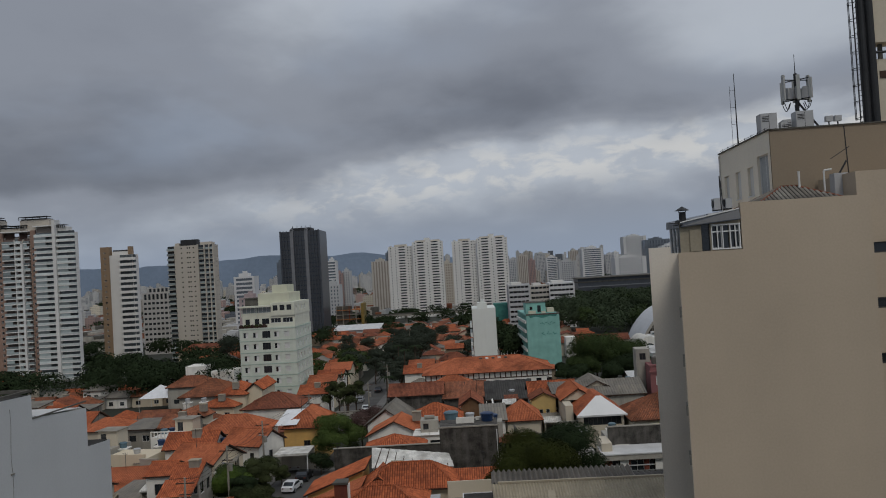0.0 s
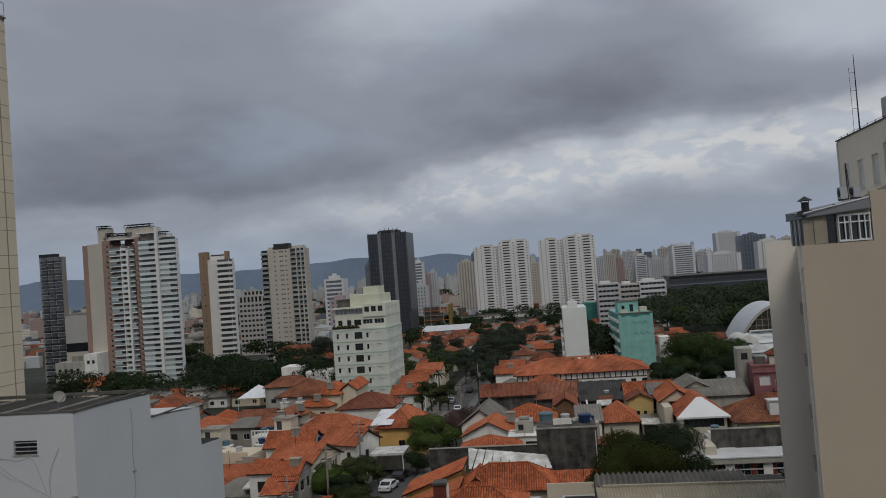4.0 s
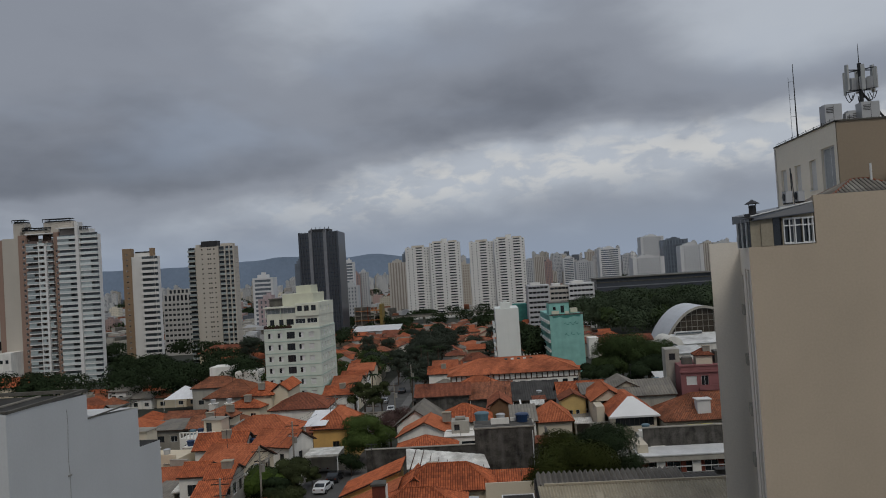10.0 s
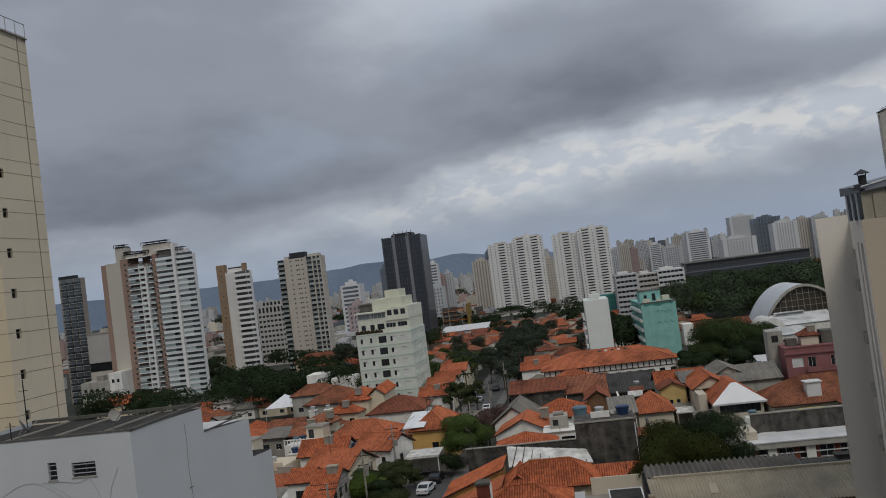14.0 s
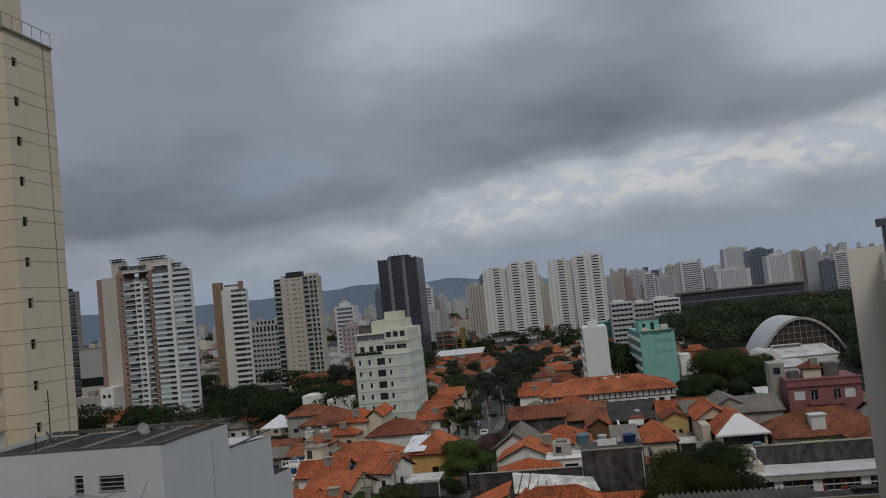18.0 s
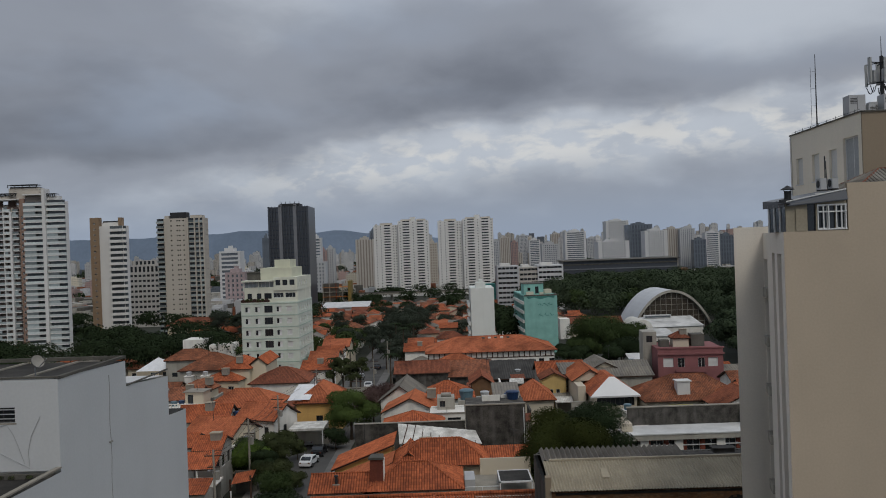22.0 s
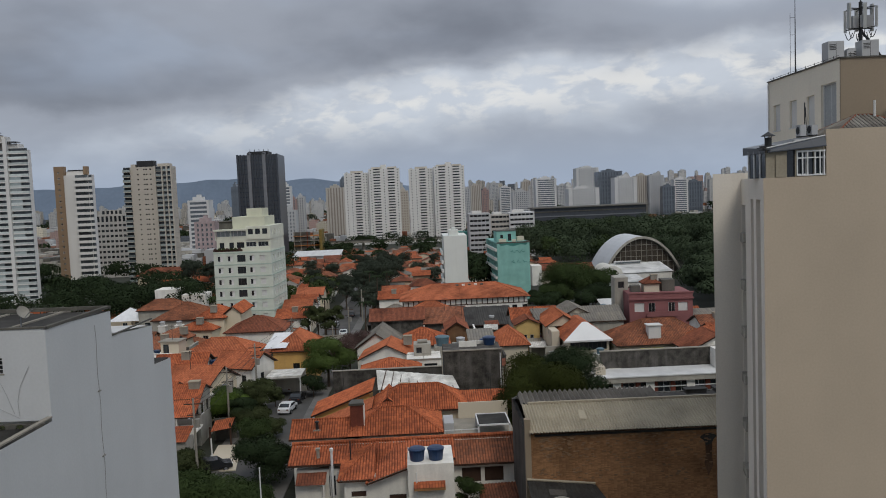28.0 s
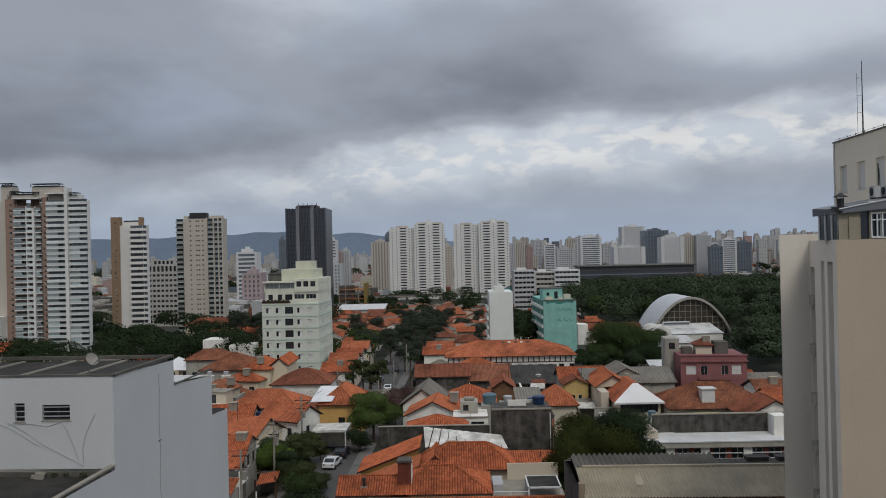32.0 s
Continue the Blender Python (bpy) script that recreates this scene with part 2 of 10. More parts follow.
def tile_material(name, rgb, rgb2, pitch=0.26, course=0.38, dark=0.25, moss=0.0, per_object=0.12, columns=True):
    """Clay pantiles: columns along the slope and courses across it, each tile of its own tone. UV is in metres on every slope."""
    m = bpy.data.materials.new(name)
    m.use_nodes = True
    nt = m.node_tree
    nd, ln = nt.nodes, nt.links
    bsdf = nd["Principled BSDF"]
    bsdf.inputs["Roughness"].default_value = 0.9
    bsdf.inputs["Specular IOR Level"].default_value = 0.2
    uv = nd.new("ShaderNodeUVMap")
    sep = nd.new("ShaderNodeSeparateXYZ")
    ln.new(uv.outputs[0], sep.inputs[0])

    def calc(op, a, b=0.0):
        n = nd.new("ShaderNodeMath")
        n.operation = op
        for v, s in zip((a, b), n.inputs):
            if isinstance(v, (int, float)):
                s.default_value = v
            else:
                ln.new(v, s)
        return n.outputs[0]

    cu = calc("DIVIDE", sep.outputs[0], pitch)
    cv = calc("DIVIDE", sep.outputs[1], course)
    fu, fv = calc("FRACT", cu), calc("FRACT", cv)
    cell = nd.new("ShaderNodeCombineXYZ")
    ln.new(calc("FLOOR", cu), cell.inputs[0])
    ln.new(calc("FLOOR", cv), cell.inputs[1])
    white = nd.new("ShaderNodeTexWhiteNoise")
    white.noise_dimensions = "2D"
    ln.new(cell.outputs[0], white.inputs["Vector"])
    tc = nd.new("ShaderNodeTexCoord")
    big = nd.new("ShaderNodeTexNoise")
    big.inputs["Scale"].default_value, big.inputs["Detail"].default_value = 0.55, 5
    ln.new(tc.outputs["Object"], big.inputs["Vector"])
    mx = nd.new("ShaderNodeMix")
    mx.data_type = "RGBA"
    ln.new(calc("ADD", calc("MULTIPLY", white.outputs[0], 0.62), calc("MULTIPLY", big.outputs[0], 0.42)), mx.inputs[0])
    mx.inputs[6].default_value, mx.inputs[7].default_value = (*rgb, 1), (*rgb2, 1)
    hollow = calc("ABSOLUTE", calc("SUBTRACT", fu, 0.5))
    # shade of the hollows between columns and at course laps, put into colour
    groove_shade = calc("SUBTRACT", 1.0, calc("MULTIPLY", calc("GREATER_THAN", hollow, 0.38), dark if columns else 0.0))
    lip = calc("SUBTRACT", 1.0, calc("MULTIPLY", calc("LESS_THAN", fv, 0.16), dark * (0.35 if columns else 0.8)))
    info = nd.new("ShaderNodeObjectInfo")
    tone = calc("ADD", 1.0 - per_object, calc("MULTIPLY", info.outputs["Random"], 2 * per_object))
    grime = nd.new("ShaderNodeTexNoise")
    grime.inputs["Scale"].default_value, grime.inputs["Detail"].default_value = 0.22, 6
    ln.new(tc.outputs["Object"], grime.inputs["Vector"])
    dirt = nd.new("ShaderNodeMapRange")
    ln.new(grime.outputs[0], dirt.inputs[0])
    for i, v in enumerate((0.42, 0.72, 1.0, 0.55 - moss * 0.3)):
        dirt.inputs[i + 1].default_value = v
    fac = calc("MULTIPLY", calc("MULTIPLY", groove_shade, lip), calc("MULTIPLY", tone, dirt.outputs[0]))
    sc = nd.new("ShaderNodeVectorMath")
    sc.operation = "SCALE"
    ln.new(mx.outputs[2], sc.inputs[0])
    ln.new(fac, sc.inputs["Scale"])
    ln.new(sc.outputs[0], bsdf.inputs["Base Color"])
    hump = calc("ADD", calc("SQRT", calc("MAXIMUM", calc("SUBTRACT", 0.25, calc("MULTIPLY", hollow, hollow)), 0.0)), calc("MULTIPLY", fv, -0.3))
    bp = nd.new("ShaderNodeBump")
    bp.inputs["Strength"].default_value, bp.inputs["Distance"].default_value = 0.5, 0.06
    ln.new(hump, bp.inputs["Height"])
    ln.new(bp.outputs[0], bsdf.inputs["Normal"])
    MATS[name] = m


def facade_material(name, wall, glass, fw=3.2, fh=2.9, ww=0.55, wh=0.5, band=0.0, slit=0.0):
    """Walls of blocks a kilometre and more away: storeys and windows in a grid at true size."""
    m = bpy.data.materials.new(name)
    m.use_nodes = True
    nt = m.node_tree
    nd, ln = nt.nodes, nt.links
    bsdf = nd["Principled BSDF"]
    bsdf.inputs["Roughness"].default_value = 0.7
    uv = nd.new("ShaderNodeUVMap")
    sep = nd.new("ShaderNodeSeparateXYZ")
    ln.new(uv.outputs[0], sep.inputs[0])

    def calc(op, a, b=0.0):
        n = nd.new("ShaderNodeMath")
        n.operation = op
        for v, s in zip((a, b), n.inputs):
            if isinstance(v, (int, float)):
                s.default_value = v
            else:
                ln.new(v, s)
        return n.outputs[0]

    cu, cv = calc("DIVIDE", sep.outputs[0], fw), calc("DIVIDE", sep.outputs[1], fh)
    inx = calc("LESS_THAN", calc("ABSOLUTE", calc("SUBTRACT", calc("FRACT", cu), 0.5)), ww / 2)
    inz = calc("LESS_THAN", calc("ABSOLUTE", calc("SUBTRACT", calc("FRACT", cv), 0.5)), wh / 2)
    hole = inz if band else (inx if slit else calc("MULTIPLY", inx, inz))
    cell = nd.new("ShaderNodeCombineXYZ")
    ln.new(calc("FLOOR", cu), cell.inputs[0])
    ln.new(calc("FLOOR", cv), cell.inputs[1])
    rnd = nd.new("ShaderNodeTexWhiteNoise")
    rnd.noise_dimensions = "2D"
    ln.new(cell.outputs[0], rnd.inputs["Vector"])
    info = nd.new("ShaderNodeObjectInfo")
    tone = calc("ADD", 0.78, calc("MULTIPLY", info.outputs["Random"], 0.4))
    w = nd.new("ShaderNodeVectorMath")
    w.operation = "SCALE"
    w.inputs[0].default_value = wall
    ln.new(tone, w.inputs["Scale"])
    mx = nd.new("ShaderNodeMix")
    mx.data_type = "RGBA"
    ln.new(calc("MULTIPLY", hole, calc("ADD", 0.55, calc("MULTIPLY", rnd.outputs[0], 0.45))), mx.inputs[0])
    ln.new(w.outputs[0], mx.inputs[6])
    mx.inputs[7].default_value = (*glass, 1)
    ln.new(mx.outputs[2], bsdf.inputs["Base Color"])
    MATS[name] = m


surface("plaster_white", (0.80, 0.775, 0.715), vary=0.09, stain=0.30, stain_rgb=(0.36, 0.345, 0.315), per_object=0.08)
surface("plaster_cool", (0.555, 0.565, 0.565), vary=0.05, scale=0.5, stain=0.10, stain_rgb=(0.42, 0.43, 0.43))
surface("plaster_grey", (0.378, 0.356, 0.308), vary=0.15, stain=0.4, stain_rgb=(0.16, 0.16, 0.15))
surface("plaster_beige", (0.485, 0.400, 0.303), vary=0.065, scale=0.5, bump=0.06, stain=0.10, stain_rgb=(0.40, 0.34, 0.27))
surface("plaster_sand", (0.588, 0.525, 0.414), vary=0.06, scale=0.4, bump=0.06, stain=0.12, stain_rgb=(0.42, 0.40, 0.36))
# cream raised for the lit upper side wall: light put into the colour
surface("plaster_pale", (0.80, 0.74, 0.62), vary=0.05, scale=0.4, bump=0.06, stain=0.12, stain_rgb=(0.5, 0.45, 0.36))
surface("plaster_strip", (0.77, 0.715, 0.63), vary=0.06, scale=0.4, bump=0.06, stain=0.15, stain_rgb=(0.42, 0.38, 0.33))
# plain tan render; on the upper front wall it also carries the shade
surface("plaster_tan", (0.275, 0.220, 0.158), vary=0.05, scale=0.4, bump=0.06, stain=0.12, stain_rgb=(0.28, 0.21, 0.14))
surface("plaster_cream", (0.66, 0.570, 0.425), vary=0.05, scale=0.4, bump=0.06, stain=0.16, stain_rgb=(0.45, 0.40, 0.30))
surface("plaster_ochre", (0.62, 0.38, 0.13), vary=0.12, stain=0.25, stain_rgb=(0.35, 0.24, 0.12))
surface("plaster_yellow", (0.58, 0.42, 0.17), vary=0.12, stain=0.25, stain_rgb=(0.35, 0.27, 0.14))
surface("plaster_pink", (0.25, 0.105, 0.105), vary=0.12, stain=0.2, stain_rgb=(0.16, 0.07, 0.07))
surface("plaster_mint", (0.60, 0.645, 0.565), vary=0.06, stain=0.2, stain_rgb=(0.36, 0.40, 0.34))
surface("mint_trim", (0.40, 0.50, 0.43), vary=0.06)
surface("plaster_slab", (0.70, 0.73, 0.69), vary=0.05, scale=0.4, stain=0.15, stain_rgb=(0.5, 0.52, 0.48))
surface("glass_bronze", (0.070, 0.058, 0.046), rough=0.2, vary=0.2, bump=0.0, gloss=0.5)
surface("leaf_deep", (0.034, 0.041, 0.011), rough=0.95, vary=0.35, scale=1.0, fine=3, bump=0.0, gloss=0.04)
surface("teal_paint", (0.235, 0.47, 0.42), vary=0.12, stain=0.15, stain_rgb=(0.12, 0.28, 0.25))
surface("teal_dark", (0.06, 0.22, 0.19), vary=0.2)
surface("wall_mould", (0.062, 0.057, 0.050), vary=0.6, scale=3.2, stain=0.45, stain_rgb=(0.20, 0.19, 0.175), bump=0.3)
surface("concrete", (0.285, 0.262, 0.220), vary=0.18, stain=0.3, stain_rgb=(0.13, 0.13, 0.12))
surface("concrete_dark", (0.105, 0.099, 0.085), vary=0.3, stain=0.4, stain_rgb=(0.05, 0.05, 0.05))
surface("brick_brown", (0.185, 0.105, 0.055), vary=0.28, scale=1.6, fine=14, bump=0.35, stain=0.35, stain_rgb=(0.085, 0.055, 0.035))
surface("brick_course", (0.20, 0.125, 0.072), vary=0.3, per_object=0.25, bump=0.2)
surface("brick_orange", (0.33, 0.17, 0.07), vary=0.25, bump=0.3)
surface("fibre_cement", (0.36, 0.315, 0.235), vary=0.16, stain=0.25, stain_rgb=(0.18, 0.16, 0.13), per_object=0.06)
surface("fibre_cement_worn", (0.175, 0.160, 0.138), vary=0.3, stain=0.35, stain_rgb=(0.07, 0.065, 0.06), per_object=0.06)
surface("fibre_cement_dark", (0.070, 0.064, 0.056), vary=0.4, stain=0.4, stain_rgb=(0.11, 0.105, 0.10), per_object=0.1)
surface("roof_felt", (0.030, 0.028, 0.025), vary=0.55, scale=1.6, stain=0.3, stain_rgb=(0.085, 0.082, 0.078))
surface("sheet_white", (0.60, 0.60, 0.59), rough=0.55, vary=0.14, gloss=0.5)
surface("sheet_patchy", (0.62, 0.61, 0.57), rough=0.7, vary=0.3, scale=2.5, stain=0.6, stain_rgb=(0.30, 0.27, 0.22))
surface("sheet_grey", (0.273, 0.257, 0.224), rough=0.6, vary=0.18, stain=0.3, stain_rgb=(0.14, 0.14, 0.14))
surface("frame_white", (0.70, 0.70, 0.69), rough=0.5, vary=0.05, bump=0.0)
surface("frame_dark", (0.05, 0.048, 0.046), rough=0.6, vary=0.1, bump=0.0)
surface("shutter_white", (0.62, 0.62, 0.60), rough=0.6, vary=0.08)
surface("glass_dark", (0.022, 0.026, 0.03), rough=0.12, vary=0.25, bump=0.0, gloss=0.6, per_object=0.5)
surface("glass_mid", (0.085, 0.098, 0.105), rough=0.15, vary=0.35, scale=2.0, bump=0.0, gloss=0.6, per_object=0.5)
surface("glass_blue", (0.05, 0.065, 0.09), rough=0.1, vary=0.2, bump=0.0, gloss=0.8)
surface("glass_green", (0.20, 0.31, 0.28), rough=0.12, vary=0.1, bump=0.0, gloss=0.7)
surface("curtain_grey", (0.36, 0.38, 0.385), rough=0.8, vary=0.15, bump=0.0)
surface("wood_dark", (0.055, 0.030, 0.020), rough=0.7, vary=0.25)
surface("steel", (0.30, 0.31, 0.32), rough=0.45, metal=0.8, vary=0.12, bump=0.0)
surface("steel_dark", (0.035, 0.036, 0.038), rough=0.55, metal=0.3, vary=0.2, bump=0.0)
surface("antenna_grey", (0.40, 0.41, 0.40), rough=0.5, vary=0.06, bump=0.0)
surface("cabinet_grey", (0.42, 0.425, 0.43), rough=0.5, vary=0.06, bump=0.0)
surface("rust_red", (0.16, 0.045, 0.028), rough=0.9, vary=0.25, stain=0.4, stain_rgb=(0.07, 0.025, 0.02))
surface("plastic_blue", (0.012, 0.035, 0.095), rough=0.4, vary=0.1, bump=0.0, gloss=0.5)
surface("plastic_sky", (0.10, 0.165, 0.20), rough=0.5, vary=0.1, bump=0.0)
surface("rubber", (0.02, 0.02, 0.02), rough=0.9, vary=0.1, bump=0.0)
surface("car_silver", (0.42, 0.43, 0.44), rough=0.3, metal=0.5, vary=0.03, bump=0.0, gloss=0.6)
surface("car_white", (0.75, 0.76, 0.77), rough=0.25, vary=0.03, bump=0.0, gloss=0.6)
surface("car_black", (0.02, 0.021, 0.024), rough=0.25, vary=0.03, bump=0.0, gloss=0.6)
surface("asphalt", (0.085, 0.083, 0.080), rough=0.95, vary=0.2, scale=0.6, fine=6)
surface("paving", (0.15, 0.145, 0.138), rough=0.95, vary=0.2, scale=1.0, stain=0.2, stain_rgb=(0.12, 0.115, 0.11))
surface("earth", (0.034, 0.037, 0.027), rough=1.0, vary=0.4, scale=0.12, fine=1.5)
surface("bark", (0.075, 0.055, 0.04), rough=0.95, vary=0.3, bump=0.4)
surface("leaf_mid", (0.041, 0.060, 0.022), rough=0.95, vary=0.35, scale=1.2, fine=3, bump=0.0, gloss=0.04)
surface("leaf_dark", (0.024, 0.036, 0.017), rough=0.95, vary=0.40, scale=0.5, fine=2, bump=0.0, gloss=0.04)
surface("leaf_olive", (0.050, 0.060, 0.026), rough=0.95, vary=0.45, scale=1.0, fine=3, bump=0.0, gloss=0.04)
surface("leaf_bright", (0.075, 0.115, 0.026), rough=0.95, vary=0.4, scale=1.5, fine=3, bump=0.0, gloss=0.04)
# greyed green of the park woods, with distance haze in the colour
surface("leaf_park", (0.044, 0.060, 0.034), rough=0.95, vary=0.32, scale=0.12, fine=1.2, bump=0.0, gloss=0.04)
# paler, bluer leaves for far trees: haze put into the colour
surface("leaf_far", (0.046, 0.056, 0.041), rough=0.95, vary=0.3, scale=0.4, fine=2, bump=0.0, gloss=0.04)
surface("leaf_street", (0.062, 0.090, 0.026), rough=0.95, vary=0.35, scale=1.2, fine=3, bump=0.0, gloss=0.04)
surface("leaf_mauve", (0.085, 0.055, 0.050), rough=0.95, vary=0.4, scale=1.5, fine=3, bump=0.0, gloss=0.04)
surface("cloth_purple", (0.13, 0.025, 0.11), rough=0.8, vary=0.15)
surface("awning_yellow", (0.55, 0.48, 0.03), rough=0.7, vary=0.15)
surface("tarp_white", (0.74, 0.75, 0.76), rough=0.6, vary=0.08, scale=3)
surface("stone_dark", (0.055, 0.062, 0.075), rough=0.35, vary=0.12, bump=0.0, gloss=0.5)
surface("stone_grey", (0.19, 0.195, 0.21), rough=0.6, vary=0.1, bump=0.0)
surface("tower_beige", (0.50, 0.455, 0.39), vary=0.05, scale=0.3, bump=0.0, stain=0.08, stain_rgb=(0.36, 0.33, 0.28))
surface("tower_white", (0.70, 0.685, 0.655), vary=0.05, scale=0.3, bump=0.0, stain=0.1, stain_rgb=(0.48, 0.47, 0.45))
surface("tower_brown", (0.28, 0.195, 0.125), vary=0.06, scale=0.3, bump=0.0)
surface("tower_clay", (0.30, 0.20, 0.155), vary=0.08, scale=0.3, bump=0.0)
surface("balcony_glass", (0.24, 0.275, 0.275), rough=0.2, vary=0.2, scale=1.0, bump=0.0, gloss=0.6, per_object=0.55)
# pale glass fronts: the sky's reflection is put into the base colour
surface("balcony_pale", (0.52, 0.56, 0.545), rough=0.3, vary=0.12, scale=1.0, bump=0.0, gloss=0.6, per_object=0.22)
surface("far_white", (0.60, 0.60, 0.595), vary=0.06, scale=0.2, bump=0.0)
surface("far_grey", (0.46, 0.465, 0.47), vary=0.06, scale=0.2, bump=0.0)
# clay darkened for the balcony recesses: their shade put into the colour
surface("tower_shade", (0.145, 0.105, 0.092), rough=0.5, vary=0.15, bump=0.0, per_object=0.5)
surface("far_brick", (0.34, 0.24, 0.22), vary=0.1, bump=0.0)
surface("mint_pale", (0.67, 0.68, 0.57), vary=0.06, stain=0.2, stain_rgb=(0.42, 0.43, 0.35))
surface("far_pink", (0.42, 0.34, 0.34), vary=0.1, bump=0.0)
surface("far_sand", (0.47, 0.44, 0.395), vary=0.06, scale=0.2, bump=0.0)
surface("far_glass", (0.13, 0.15, 0.175), rough=0.2, vary=0.2, scale=0.3, bump=0.0, gloss=0.6)
surface("far_slate", (0.085, 0.10, 0.125), rough=0.2, vary=0.2, scale=0.3, bump=0.0, gloss=0.6)
surface("vault_metal", (0.54, 0.555, 0.57), rough=0.5, vary=0.08, scale=0.4, gloss=0.5)
surface("annex_pale", (0.62, 0.60, 0.54), rough=0.7, vary=0.12, scale=0.6, stain=0.3, stain_rgb=(0.4, 0.38, 0.33))
surface("tent_white", (0.74, 0.74, 0.73), rough=0.5, vary=0.04, bump=0.05)
surface("tower_taupe", (0.27, 0.235, 0.205), vary=0.06, scale=0.3, bump=0.0)
surface("tower_grey", (0.42, 0.40, 0.37), vary=0.06, scale=0.3, bump=0.0)
# distance haze over the ridge is put into this blue base colour
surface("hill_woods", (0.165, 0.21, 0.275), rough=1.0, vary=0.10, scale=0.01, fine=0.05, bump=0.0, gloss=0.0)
surface("net_orange", (0.42, 0.16, 0.04), rough=0.9, vary=0.2)
surface("net_yellow", (0.22, 0.16, 0.05), rough=0.9, vary=0.2)
tile_material("tiles_orange", (0.63, 0.182, 0.074), (0.250, 0.070, 0.036), dark=0.45, moss=0.3)
tile_material("tiles_bright", (0.61, 0.196, 0.088), (0.325, 0.098, 0.050), dark=0.38, moss=0.2)
tile_material("tiles_brown", (0.35, 0.120, 0.064), (0.16, 0.060, 0.040), moss=0.5, dark=0.42)
tile_material("tiles_weathered", (0.44, 0.160, 0.080), (0.16, 0.075, 0.05), moss=0.8, dark=0.42)
tile_material("tiles_white", (0.68, 0.68, 0.66), (0.54, 0.54, 0.52), pitch=0.9, course=1.2, dark=0.12)
tile_material("tiles_cream", (0.33, 0.315, 0.275), (0.155, 0.135, 0.115), pitch=0.22, course=6.0, dark=0.8)
tile_material("brick_rough", (0.43, 0.232, 0.112), (0.215, 0.112, 0.056), pitch=0.25, course=0.085, dark=0.40, moss=0.9, columns=False)
surface("damp_brown", (0.085, 0.048, 0.028), vary=0.4, scale=2.0)
surface("attic_cream", (0.60, 0.60, 0.47), vary=0.06, stain=0.2, stain_rgb=(0.42, 0.42, 0.33))
tile_material("sheets_grey", (0.262, 0.238, 0.196), (0.170, 0.160, 0.146), pitch=0.5, course=1.8, dark=0.15)
tile_material("sheets_black", (0.075, 0.072, 0.068), (0.045, 0.043, 0.04), pitch=0.45, course=1.8, dark=0.2)
facade_material("stripe_white", (0.58, 0.575, 0.56), (0.10, 0.11, 0.125), fh=3.0, wh=0.45, band=1)
facade_material("grid_white", (0.66, 0.65, 0.63), (0.18, 0.19, 0.21), fw=3.0, ww=0.55, wh=0.5)
facade_material("pale_grey", (0.52, 0.515, 0.50), (0.17, 0.18, 0.20), fw=3.4, ww=0.45, wh=0.45)
facade_material("beige", (0.50, 0.455, 0.39), (0.14, 0.14, 0.14), fw=3.4, ww=0.45, slit=1)
# brick red, pale yellow and slate glass carry distance haze in their colours
facade_material("brick_red", (0.36, 0.25, 0.22), (0.14, 0.12, 0.12), fw=3.2, ww=0.45, wh=0.45)
facade_material("pale_pink", (0.42, 0.33, 0.34), (0.14, 0.14, 0.16), fh=3.2, wh=0.4, fw=4.0, ww=0.7)
facade_material("pale_yellow", (0.58, 0.53, 0.43), (0.20, 0.18, 0.14), fw=3.0, ww=0.5, wh=0.45)
facade_material("slate_glass", (0.13, 0.145, 0.17), (0.07, 0.08, 0.095), fw=3.0, ww=0.8, wh=0.6)


